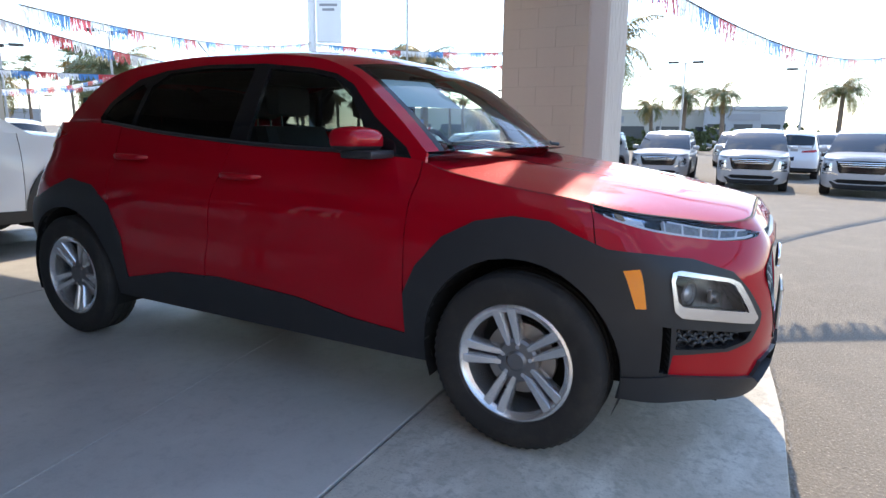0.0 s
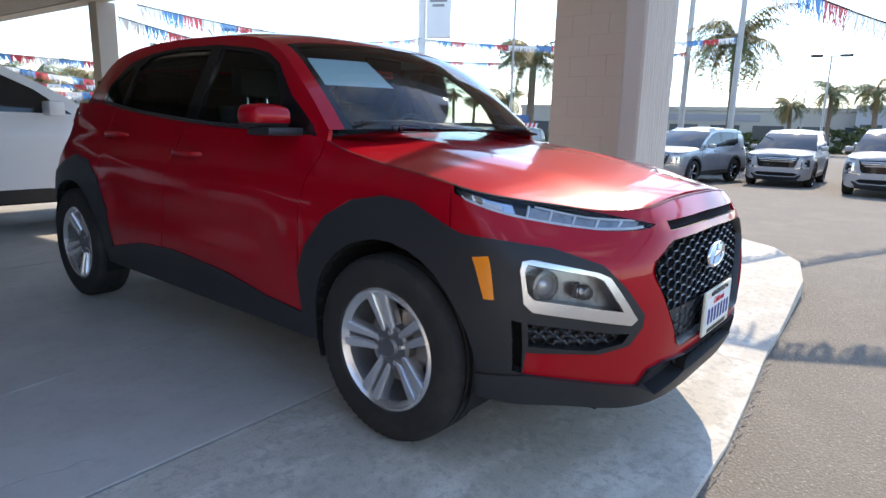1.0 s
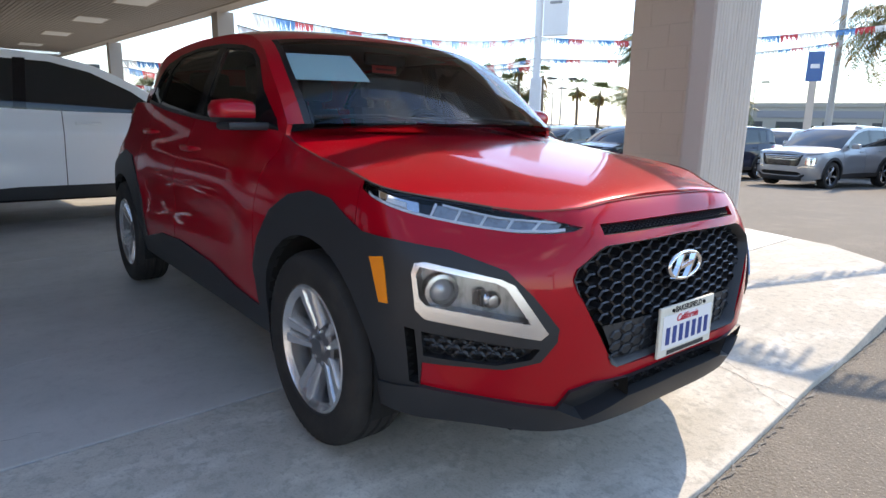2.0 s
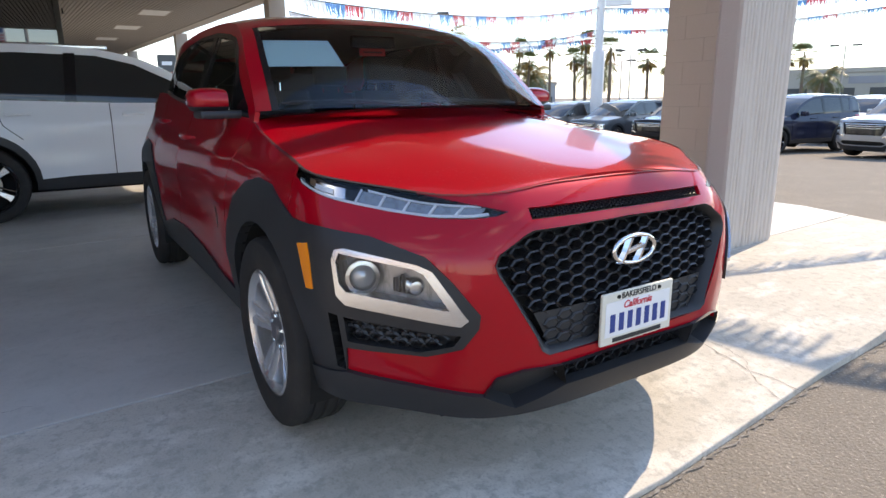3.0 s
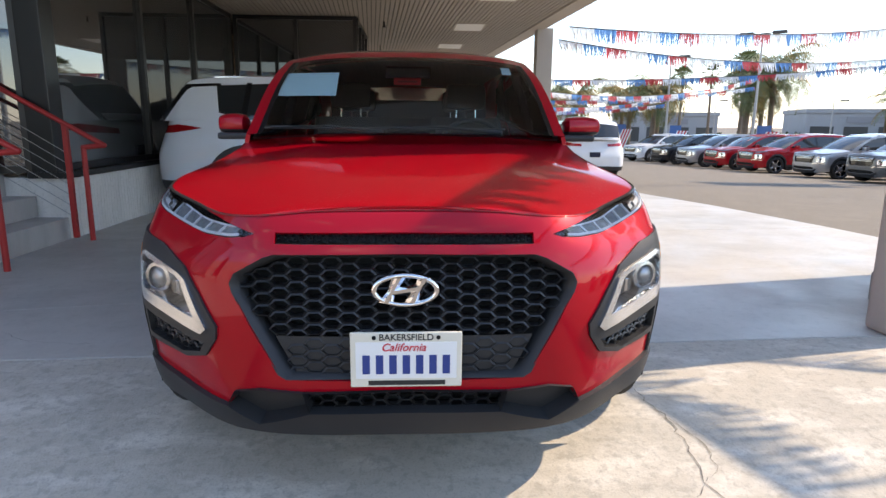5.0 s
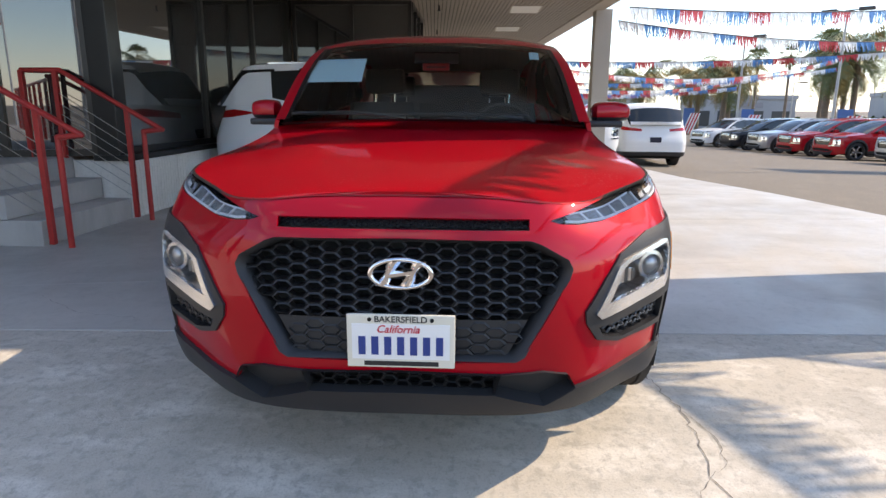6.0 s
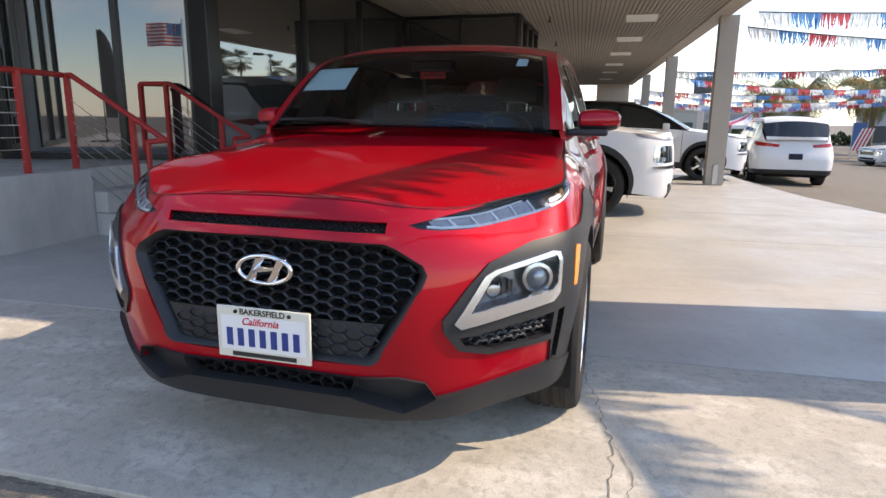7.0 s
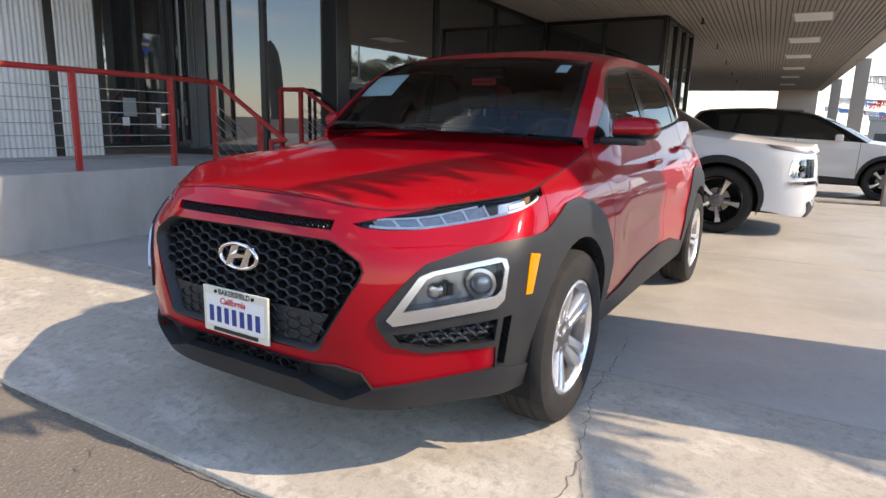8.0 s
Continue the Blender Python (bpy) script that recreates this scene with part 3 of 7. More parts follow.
class Skin:
    """A flat sheet in (u, z), its panels, and the way it wraps into space."""

    def __init__(self, us, low, high, rows, wrap):
        self.wrap = wrap
        self.bm = bmesh.new()
        grid = [[self.bm.verts.new((u, low(u) + (high(u) - low(u)) * (j / rows), 0)) for u in us] for j in range(rows + 1)]
        for j in range(rows):
            for i in range(len(us) - 1):
                self.bm.faces.new((grid[j][i], grid[j][i + 1], grid[j + 1][i + 1], grid[j + 1][i]))
        self.regions = []

    def panel(self, name, poly):
        self.regions.append((name, poly))
        x0, x1 = min(p[0] for p in poly) - 1e-4, max(p[0] for p in poly) + 1e-4
        y0, y1 = min(p[1] for p in poly) - 1e-4, max(p[1] for p in poly) + 1e-4
        for a, b in zip(poly, poly[1:] + poly[:1]):
            faces = []
            for f in self.bm.faces:
                fx, fy = [v.co.x for v in f.verts], [v.co.y for v in f.verts]
                if max(fx) > x0 and min(fx) < x1 and max(fy) > y0 and min(fy) < y1:
                    faces.append(f)
            geo = list({v for f in faces for v in f.verts}) + list({e for f in faces for e in f.edges}) + faces
            if faces and math.hypot(b[0] - a[0], b[1] - a[1]) > 1e-6:
                bmesh.ops.bisect_plane(self.bm, geom=geo, dist=1e-6, plane_co=(*a, 0), plane_no=(b[1] - a[1], a[0] - b[0], 0))

    def sort(self):
        self.sorted = {}
        for f in self.bm.faces:
            c = f.calc_center_median()
            name = "body"
            for n, poly in self.regions:
                if inside(poly, c.x, c.y):
                    name = n
            ring_ = [(v.co.x, v.co.y) for v in f.verts]
            if f.normal.z < 0:
                ring_.reverse()
            self.sorted.setdefault(name, []).append(ring_)
        self.bm.free()

    def place(self, u, z, off, side):
        e = 0.004
        p = self.wrap(u, z)
        pu, pz = self.wrap(u + e, z) - self.wrap(max(u - e, -e), z), self.wrap(u, z + e) - self.wrap(u, z - e)
        n = pu.cross(pz).normalized()
        if isinstance(off, Vector):
            q = p + off
        else:
            q = p + n * off
        if u < 1e-5:
            q.y, n.y = 0.0, 0.0
        return Vector((q.x, q.y * side, q.z)), Vector((n.x, n.y * side, n.z))

    def emit(self, name, names, mat, parent, off=0.0, back=None, sides=(1, -1), label=""):
        """Panels as one mesh, off metres proud, with an edge that turns in to the depth back."""
        bm = bmesh.new()
        verts, normals, surf = {}, {}, 0
        edges = {}
        for side in sides:
            for n in names:
                for rg in self.sorted.get(n, ()):
                    keys = [(round(u, 5), round(z, 5), side if u > 1e-5 else 0) for u, z in rg]
                    vs = []
                    for k, (u, z) in zip(keys, rg):
                        if k not in verts:
                            p, nn = self.place(u, z, off, side)
                            verts[k] = bm.verts.new(p)
                            normals[verts[k]] = nn
                        vs.append(verts[k])
                    if side < 0:
                        vs.reverse()
                        keys.reverse()
                    keep = [i for i in range(len(vs)) if vs[i] is not vs[i - 1]]
                    vs, keys = [vs[i] for i in keep], [keys[i] for i in keep]
                    if len(set(vs)) < 3 or len(set(vs)) < len(vs):
                        continue
                    bm.faces.new(vs)
                    surf += 1
                    for a, b in zip(keys, keys[1:] + keys[:1]):
                        edges.setdefault(frozenset((a, b)), []).append((a, b))
        walls = 0
        if back is not None:
            inner = {}
            for pair in edges.values():
                if len(pair) == 1:
                    a, b = pair[0]
                    if a[0] < 1e-5 and b[0] < 1e-5:
                        continue
                    q = []
                    for k in (a, b):
                        if k not in inner:
                            p, nn = self.place(k[0], k[1], back, k[2] or 1)
                            inner[k] = bm.verts.new(p)
                        q.append(inner[k])
                    bm.faces.new((verts[b], verts[a], q[0], q[1]))
                    walls += 1
        me = bpy.data.meshes.new(name)
        bm.verts.index_update()
        bm.normal_update()
        custom = []
        for i, f in enumerate(bm.faces):
            f.smooth = True
            for lp in f.loops:
                custom.append(tuple(normals[lp.vert]) if i < surf else tuple(f.normal))
        bm.to_mesh(me)
        bm.free()
        me.normals_split_custom_set(custom)
        me.materials.append(mat)
        ob = new(name, me)
        ob.parent = parent
        if label:
            tagged(ob, label)
        return ob


def sheet(rows, close=False):
    """A bmesh from rows of points."""
    bm = bmesh.new()
    grid = [[bm.verts.new(p) for p in r] for r in rows]
    for a, b in zip(grid, grid[1:]):
        n = len(a)
        for i in range(n if close else n - 1):
            q = (a[i], a[(i + 1) % n], b[(i + 1) % n], b[i])
            q = [v for k, v in enumerate(q) if (v.co - q[k - 1].co).length > 1e-6]
            if len(q) > 2:
                bm.faces.new(q)
    bmesh.ops.remove_doubles(bm, verts=bm.verts[:], dist=1e-5)
    return bm


def lathe(profile, n, axis="y"):
    """Turns (radius, height) points about the y axis."""
    rows = []
    for i in range(n + 1):
        a = 2 * math.pi * i / n
        rows.append([(r * math.cos(a), h, r * math.sin(a)) for r, h in profile])
    bm = sheet(rows)
    bmesh.ops.recalc_face_normals(bm, faces=bm.faces[:])
    return bm


def paint(name, colour, flake=0.0, rough=0.22, film=0.0):
    m = material(name, colour, rough, 0.0, 0.8, 0.03)
    nt = m.node_tree
    n, l, b = nt.nodes, nt.links, nt.nodes["Principled BSDF"]
    b.inputs["Metallic"].default_value = flake
    b.inputs["Coat Roughness"].default_value = 0.02
    b.inputs["Coat IOR"].default_value = 1.5
    tc = n.new("ShaderNodeTexCoord")
    tx = n.new("ShaderNodeTexNoise")
    tx.inputs["Scale"].default_value, tx.inputs["Detail"].default_value = 2.2, 5.0
    rp = n.new("ShaderNodeMapRange")
    rp.inputs["From Min"].default_value, rp.inputs["From Max"].default_value = 0.35, 0.7
    rp.inputs["To Min"].default_value, rp.inputs["To Max"].default_value = 0.01 + film, 0.035 + 2 * film
    l.new(tc.outputs["Object"], tx.inputs["Vector"])
    l.new(tx.outputs["Fac"], rp.inputs["Value"])
    l.new(rp.outputs["Result"], b.inputs["Coat Roughness"])
    return m


def clear_glass(name, tint, gloss_ior=1.5):
    m = bpy.data.materials.new(name)
    m.use_nodes = True
    n, l = m.node_tree.nodes, m.node_tree.links
    n.remove(n["Principled BSDF"])
    tr, gl, fr, mx = n.new("ShaderNodeBsdfTransparent"), n.new("ShaderNodeBsdfGlossy"), n.new("ShaderNodeFresnel"), n.new("ShaderNodeMixShader")
    tr.inputs["Color"].default_value = (*tint, 1)
    gl.inputs["Roughness"].default_value = 0.0
    fr.inputs["IOR"].default_value = gloss_ior
    l.new(fr.outputs["Fac"], mx.inputs["Fac"])
    l.new(tr.outputs["BSDF"], mx.inputs[1])
    l.new(gl.outputs["BSDF"], mx.inputs[2])
    l.new(mx.outputs["Shader"], n["Material Output"].inputs["Surface"])
    return m


# One red in two strengths: body darker for shade, bonnet lighter for sun.
red_paint = paint("red_paint", (0.385, 0.0016, 0.011), 0.15, 0.34)
dusty_lit_red = paint("dusty_lit_red", (0.42, 0.0016, 0.010), 0.15, 0.34, 0.02)
dn, dl = dusty_lit_red.node_tree.nodes, dusty_lit_red.node_tree.links
dtc, dtx, dvo, drp, dmu, dmx = dn.new("ShaderNodeTexCoord"), dn.new("ShaderNodeTexNoise"), dn.new("ShaderNodeTexVoronoi"), dn.new("ShaderNodeMapRange"), dn.new("ShaderNodeMapRange"), dn.new("ShaderNodeMix")
dtx.inputs["Scale"].default_value, dtx.inputs["Detail"].default_value = 4.0, 4.0
dvo.inputs["Scale"].default_value = 75.0
drp.inputs["From Min"].default_value, drp.inputs["From Max"].default_value, drp.inputs["To Min"].default_value, drp.inputs["To Max"].default_value = 0.20, 0.34, 1.0, 0.0
dmu.inputs["From Min"].default_value, dmu.inputs["From Max"].default_value, dmu.inputs["To Max"].default_value = 0.48, 0.66, 0.16
dmul = dn.new("ShaderNodeMath")
dmul.operation = "MULTIPLY"
dmx.data_type = "RGBA"
dmx.inputs["A"].default_value, dmx.inputs["B"].default_value = (0.42, 0.0016, 0.010, 1.0), (0.52, 0.22, 0.20, 1.0)
dl.new(dtc.outputs["Object"], dtx.inputs["Vector"])
dl.new(dtc.outputs["Object"], dvo.inputs["Vector"])
dl.new(dvo.outputs["Distance"], drp.inputs["Value"])
dl.new(dtx.outputs["Fac"], dmu.inputs["Value"])
dl.new(drp.outputs["Result"], dmul.inputs[0])
dl.new(dmu.outputs["Result"], dmul.inputs[1])
dl.new(dmul.outputs["Value"], dmx.inputs["Factor"])
dl.new(dmx.outputs["Result"], dn["Principled BSDF"].inputs["Base Color"])
black_plastic = varied(material("black_plastic", (0.022, 0.023, 0.026), 0.48, spec=0.4), [(6.0, ONE, 0.35, (0.036, 0.037, 0.039), 0.45, 0.7)], [(400.0, 0.25, 0.0008)])
gloss_black = material("gloss_black", (0.008, 0.008, 0.009), 0.12)
mesh_black = material("mesh_black", (0.022, 0.022, 0.024), 0.32)
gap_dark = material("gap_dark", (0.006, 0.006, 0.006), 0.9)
rubber = varied(material("rubber", (0.026, 0.025, 0.025), 0.8, spec=0.3), [(9.0, ONE, 0.5, (0.065, 0.058, 0.05), 0.48, 0.75)], [(120.0, 0.2, 0.001)])
rim_silver = varied(material("rim_silver", (0.78, 0.78, 0.79), 0.27, 0.85), [(5.0, ONE, 0.4, (0.40, 0.40, 0.41), 0.5, 0.75)])
rim_grey = material("rim_grey", (0.20, 0.20, 0.21), 0.4, 0.8)
chrome = material("chrome", (0.82, 0.82, 0.83), 0.08, 1.0)
satin_chrome = material("satin_chrome", (0.72, 0.72, 0.73), 0.25, 0.9)
windscreen_glass = clear_glass("windscreen_glass", (0.80, 0.89, 0.86))
side_glass = clear_glass("side_glass", (0.74, 0.85, 0.81))
privacy_glass = clear_glass("privacy_glass", (0.16, 0.18, 0.175))
lens_clear = clear_glass("lens_clear", (0.93, 0.94, 0.95), 1.45)
amber = material("amber", (0.90, 0.27, 0.005), 0.22, 0, 0.4)
tail_red = material("tail_red", (0.40, 0.008, 0.01), 0.12, 0, 1.0)
interior_dark = varied(material("interior_dark", (0.03, 0.03, 0.032), 0.8), [(20.0, ONE, 0.4, (0.05, 0.05, 0.052), 0.45, 0.7)])
interior_grey = material("interior_grey", (0.16, 0.165, 0.17), 0.8)
disc_steel = material("disc_steel", (0.34, 0.31, 0.28), 0.4, 0.9)
paper_white = varied(material("paper_white", (0.72, 0.76, 0.74), 0.7), [(30.0, ONE, 0.2, (0.5, 0.56, 0.55), 0.5, 0.7)])
tag_red = material("tag_red", (0.65, 0.02, 0.02), 0.6)
lens_white = material("lens_white", (0.84, 0.86, 0.88), 0.2, 0.0, 0.8)
indicator = material("indicator", (0.45, 0.29, 0.17), 0.2, 0.6)


def mirrored(bm):
    for v in bm.verts:
        v.co.y = -v.co.y
    bmesh.ops.reverse_faces(bm, faces=bm.faces[:])
    return bm


def tyre_bm(R, w, rim, n=64):
    h = w / 2
    prof = [(rim, -h * 0.78), (rim + 0.012, -h * 0.92), (rim + (R - rim) * 0.45, -h), (rim + (R - rim) * 0.72, -h * 0.97), (R - 0.012, -h * 0.88), (R - 0.002, -h * 0.72)]
    for g in (-0.42, 0.0, 0.42):
        prof += [(R, h * (g - 0.10)), (R - 0.007, h * (g - 0.07)), (R - 0.007, h * (g + 0.07)), (R, h * (g + 0.10))]
    prof += [(r, -y) for r, y in prof[5::-1]]
    bm = lathe(prof, n * 2)
    # Shoulder notches in the tread.
    for v in bm.verts:
        r = math.hypot(v.co.x, v.co.z)
        k = round(math.atan2(v.co.z, v.co.x) / (math.pi / n))
        if k % 2 == 0 and abs(v.co.y) > h * 0.6 and r > R - 0.016:
            v.co.x, v.co.z = v.co.x * (r - 0.006) / r, v.co.z * (r - 0.006) / r
    return bm


def rim_bm(rim, w):
    h = w / 2
    return lathe([(rim - 0.03, -h * 0.9), (rim - 0.02, h * 0.3), (rim - 0.026, h * 0.72), (rim - 0.012, h * 0.80), (rim - 0.004, h * 0.90), (rim + 0.006, h * 0.86), (rim + 0.006, -h * 0.8)], 72)


def spoke_bm(path, widths, depth):
    """A bar along (radius, offset, out) points in the wheel's plane, with chamfered edges."""
    bm = bmesh.new()
    rows = []
    for i, ((r, o, y), w) in enumerate(zip(path, widths)):
        rows.append([bm.verts.new(p) for p in ((o - w / 2, y - depth, r), (o - w / 2, y - 0.008, r), (o - w / 2 + 0.006, y, r), (o + w / 2 - 0.006, y, r), (o + w / 2, y - 0.008, r), (o + w / 2, y - depth, r))])
    for a, b in zip(rows, rows[1:]):
        for k in range(5):
            bm.faces.new((a[k], a[k + 1], b[k + 1], b[k]))
    bm.faces.new(rows[0])
    bm.faces.new(rows[-1][::-1])
    bmesh.ops.recalc_face_normals(bm, faces=bm.faces[:])
    return bm


def wheel(parent, at, out, R, w, rim, spokes, spoke_mat, twist=0.0, nuts=5, turn=0.0, dark=False):
    """A wheel under a car: tyre, rim, spokes, hub, nuts and disc; out: +1 for the left side, -1 for the right."""
    base = part("wheel", bmesh.new(), rubber, parent)
    base.matrix_local = Matrix.Translation(at) @ (Matrix.Rotation(math.pi, 4, "Z") if out < 0 else Matrix()) @ Matrix.Rotation(turn, 4, "Z") @ Matrix.Rotation(twist, 4, "Y")
    part("tyre", tyre_bm(R, w, rim), rubber, base, "black road tyre with worn tread", smooth=35)
    part("rim", rim_bm(rim, w), spoke_mat if isinstance(spoke_mat, bpy.types.Material) else spoke_mat[0], base, smooth=35)
    for i in range(5):
        for bm in spokes():
            bmesh.ops.rotate(bm, verts=bm.verts[:], cent=(0, 0, 0), matrix=Matrix.Rotation(2 * math.pi * i / 5, 3, "Y"))
            part("spoke", bm, spoke_mat, base, smooth=40)
    h = w / 2
    bm = lathe([(0.0, h * 0.62), (0.030, h * 0.62), (0.034, h * 0.58), (0.040, h * 0.54), (0.072, h * 0.52), (0.082, h * 0.44), (0.082, h * 0.1), (0.0, h * 0.1)], 40)
    part("hub", bm, rim_grey if not isinstance(spoke_mat, bpy.types.Material) else rim_grey, base, smooth=30)
    for i in range(nuts):
        a = 2 * math.pi * (i + 0.5) / nuts
        bm = bmesh.new()
        add_tube(bm, (0.056 * math.cos(a), h * 0.46, 0.056 * math.sin(a)), (0.056 * math.cos(a), h * 0.60, 0.056 * math.sin(a)), 0.011, 0.009, 6)
        part("nut", bm, chrome, base)
    part("disc", lathe([(0.06, 0.01), (0.135, 0.01), (0.135, -0.012), (0.06, -0.012)], 40), disc_steel, base, "rust-tinted brake disc", smooth=30)
    if dark:
        for k, o in enumerate([c for c in base.children if c.name.split(".")[0] in ("rim", "spoke")]):
            if o.name.startswith("rim") or k % 2 == 0:
                o.data.materials[0] = gloss_black
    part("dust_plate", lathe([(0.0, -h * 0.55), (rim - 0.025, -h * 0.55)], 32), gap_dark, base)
    return base

# ---- the red hatchback-SUV ----
PLAN, U_END = plan_curve([(0.868, 0), (0.866, 0.25), (0.845, 0.43), (0.79, 0.57), (0.685, 0.705), (0.545, 0.845), (0.40, 0.885), (0.0, 0.90), (-0.5, 0.895), (-1.2, 0.89), (-1.9, 0.895), (-2.6, 0.90), (-2.9, 0.875), (-3.12, 0.74), (-3.22, 0.45), (-3.25, 0)])
NOSE = curve([(0.10, -0.12), (0.17, -0.065), (0.24, -0.03), (0.30, -0.012), (0.36, -0.006), (0.45, -0.002), (0.55, -0.006), (0.65, -0.018), (0.73, -0.036), (0.79, -0.066), (0.84, -0.105), (0.90, -0.18)])
TAIL = curve([(0.2, 0.06), (0.4, 0.0), (0.6, -0.03), (0.75, 0.02), (0.95, 0.07), (1.2, 0.12)])
FLANK = curve([(0.15, 0.92), (0.30, 0.965), (0.42, 0.985), (0.55, 1.0), (0.70, 0.995), (0.80, 0.975), (0.88, 0.94), (0.95, 0.90), (1.02, 0.872), (1.2, 0.80)])
TOP = curve([(0.0, 0.856), (0.25, 0.853), (0.43, 0.838), (0.57, 0.831), (0.75, 0.850), (0.95, 0.875), (1.10, 0.892), (1.50, 0.930), (1.80, 0.975), (2.0, 1.024), (2.7, 1.045), (3.4, 1.09), (4.1, 1.15), (4.45, 1.15), (4.7, 1.12), (5.3, 1.10), (6.2, 1.10)])
LOW = curve([(0.0, 0.206), (0.5, 0.208), (0.9, 0.245), (1.2, 0.25), (2.0, 0.235), (3.5, 0.245), (4.5, 0.30), (5.5, 0.32)])


def red_wrap(u, z):
    x, y = PLAN(abs(u))
    wf, wr = smooth01((x - 0.10) / 0.60), smooth01((-2.7 - x) / 0.4)
    x += wf * NOSE(z) + wr * TAIL(z)
    k = FLANK(z)
    y *= k
    # The corner pulls back towards the lamps, the fender narrows to the bonnet, the doors dip between two swells.
    corner = smooth01((y - 0.40) / 0.25) * wf
    x -= corner * 0.045 * smooth01((z - 0.66) / 0.16)
    y -= 0.035 * smooth01((z - 0.86) / 0.10) * smooth01((0.55 - x) / 0.4) * smooth01((x + 0.75) / 0.4)
    door = smooth01((-0.50 - x) / 0.25) * smooth01((x + 2.25) / 0.25)
    y += door * (0.008 * math.exp(-(((z - 0.80) / 0.055) ** 2)) + 0.007 * math.exp(-(((z - 0.865) / 0.028) ** 2)) - 0.020 * math.exp(-(((z - 0.60) / 0.11) ** 2)))
    return Vector((x, y if u >= 0 else -y, z))


lamp_silver = varied(material("lamp_silver", (0.62, 0.63, 0.645), 0.34, 0.35), [(18.0, (1, 1, 4), 0.45, (0.28, 0.28, 0.29), 0.5, 0.62)])

bowl_silver = varied(material("bowl_silver", (0.30, 0.30, 0.31), 0.28, 0.75), [(14.0, (1, 3, 1), 0.6, (0.10, 0.10, 0.105), 0.48, 0.6)])
guide_white = material("guide_white", (0.86, 0.88, 0.90), 0.3, 0.0, 0.5)
block_grey = varied(material("block_grey", (0.40, 0.42, 0.44), 0.2, 0.5), [(60.0, ONE, 0.5, (0.18, 0.19, 0.20), 0.48, 0.6)])


def red_car():
    car = thing("red_car", (0, 0, 0), "glossy red compact SUV with black wheel-arch cladding, parked on the apron", "car")
    us = [i * 0.028 for i in range(44)] + [1.232 + i * 0.04 for i in range(26)] + [2.272 + i * 0.055 for i in range(45)]
    us = [u for u in us if u < U_END - 0.03] + [U_END]
    sk = Skin(us, LOW, TOP, 26, red_wrap)
    sk.panel("quarter", [(3.3, -0.1), (3.3, 2.0), (6.7, 2.0), (6.7, -0.1)])
    sk.panel("grille", [(-0.01, 0.378), (0.338, 0.383), (0.362, 0.398), (0.488, 0.628), (0.496, 0.655), (0.482, 0.682), (0.40, 0.728), (0.372, 0.737), (-0.01, 0.741)])
    sk.panel("slot", [(-0.01, 0.765), (0.372, 0.765), (0.376, 0.795), (-0.01, 0.797)])
    sk.panel("cladding", [(1.93, 0.10), (1.93, 0.50), (1.87, 0.625), (1.76, 0.745), (1.63, 0.812), (1.49, 0.838), (1.355, 0.83), (1.25, 0.797), (1.12, 0.757), (0.97, 0.748), (0.82, 0.728), (0.68, 0.68), (0.615, 0.615), (0.545, 0.525), (0.552, 0.488), (0.60, 0.432), (0.70, 0.408), (0.925, 0.42), (0.94, 0.31), (0.96, 0.10)])
    sk.panel("lip", [(-0.01, 0.10), (-0.01, 0.286), (0.285, 0.283), (0.45, 0.236), (0.545, 0.286), (0.93, 0.347), (1.17, 0.318), (1.20, 0.10)])
    sk.panel("low_mesh", [(-0.01, 0.286), (0.285, 0.283), (0.30, 0.346), (-0.01, 0.352)])
    sk.panel("pocket", [(0.300, 0.346), (0.285, 0.283), (0.45, 0.236), (0.546, 0.2865), (0.51, 0.337), (0.43, 0.353)])
    sk.panel("headlight", [(0.438, 0.789), (0.47, 0.779), (0.53, 0.773), (0.62, 0.774), (0.75, 0.789), (0.90, 0.815), (1.05, 0.848), (1.135, 0.872), (1.15, 0.95), (0.80, 0.95), (0.70, 0.95), (0.66, 0.834), (0.58, 0.820), (0.50, 0.803)])
    sk.panel("lamp_frame", [(0.578, 0.515), (0.60, 0.498), (0.905, 0.548), (0.93, 0.572), (0.937, 0.668), (0.925, 0.692), (0.895, 0.696), (0.70, 0.66), (0.665, 0.645)])
    sk.panel("lamp", [(0.625, 0.541), (0.900, 0.584), (0.918, 0.604), (0.924, 0.664), (0.912, 0.684), (0.714, 0.650), (0.688, 0.638)])
    sk.panel("fog_mesh", [(0.60, 0.470), (0.66, 0.474), (0.918, 0.512), (0.918, 0.440), (0.72, 0.420), (0.625, 0.440)])
    sk.panel("air_slot", [(0.936, 0.350), (0.966, 0.356), (0.966, 0.520), (0.936, 0.515)])
    sk.panel("marker", [(1.026, 0.702), (1.082, 0.694), (1.048, 0.574), (1.016, 0.576)])
    sk.panel("sill", [(1.93, 0.10), (1.93, 0.34), (2.18, 0.36), (2.48, 0.41), (2.96, 0.44), (3.28, 0.425), (3.63, 0.355), (3.63, 0.10)])
    sk.panel("rear_cladding", [(3.63, 0.10), (3.63, 0.35), (3.645, 0.565), (3.725, 0.725), (3.88, 0.823), (4.08, 0.848), (4.24, 0.79), (4.38, 0.73), (4.7, 0.69), (6.4, 0.66), (6.4, 0.10)])
    sk.panel("front_door", [(1.93, 0.345), (1.922, 1.2), (2.955, 1.2), (2.955, 1.06), (2.99, 0.81), (3.04, 0.54), (3.05, 0.434), (2.96, 0.44), (2.48, 0.41), (2.18, 0.36)])
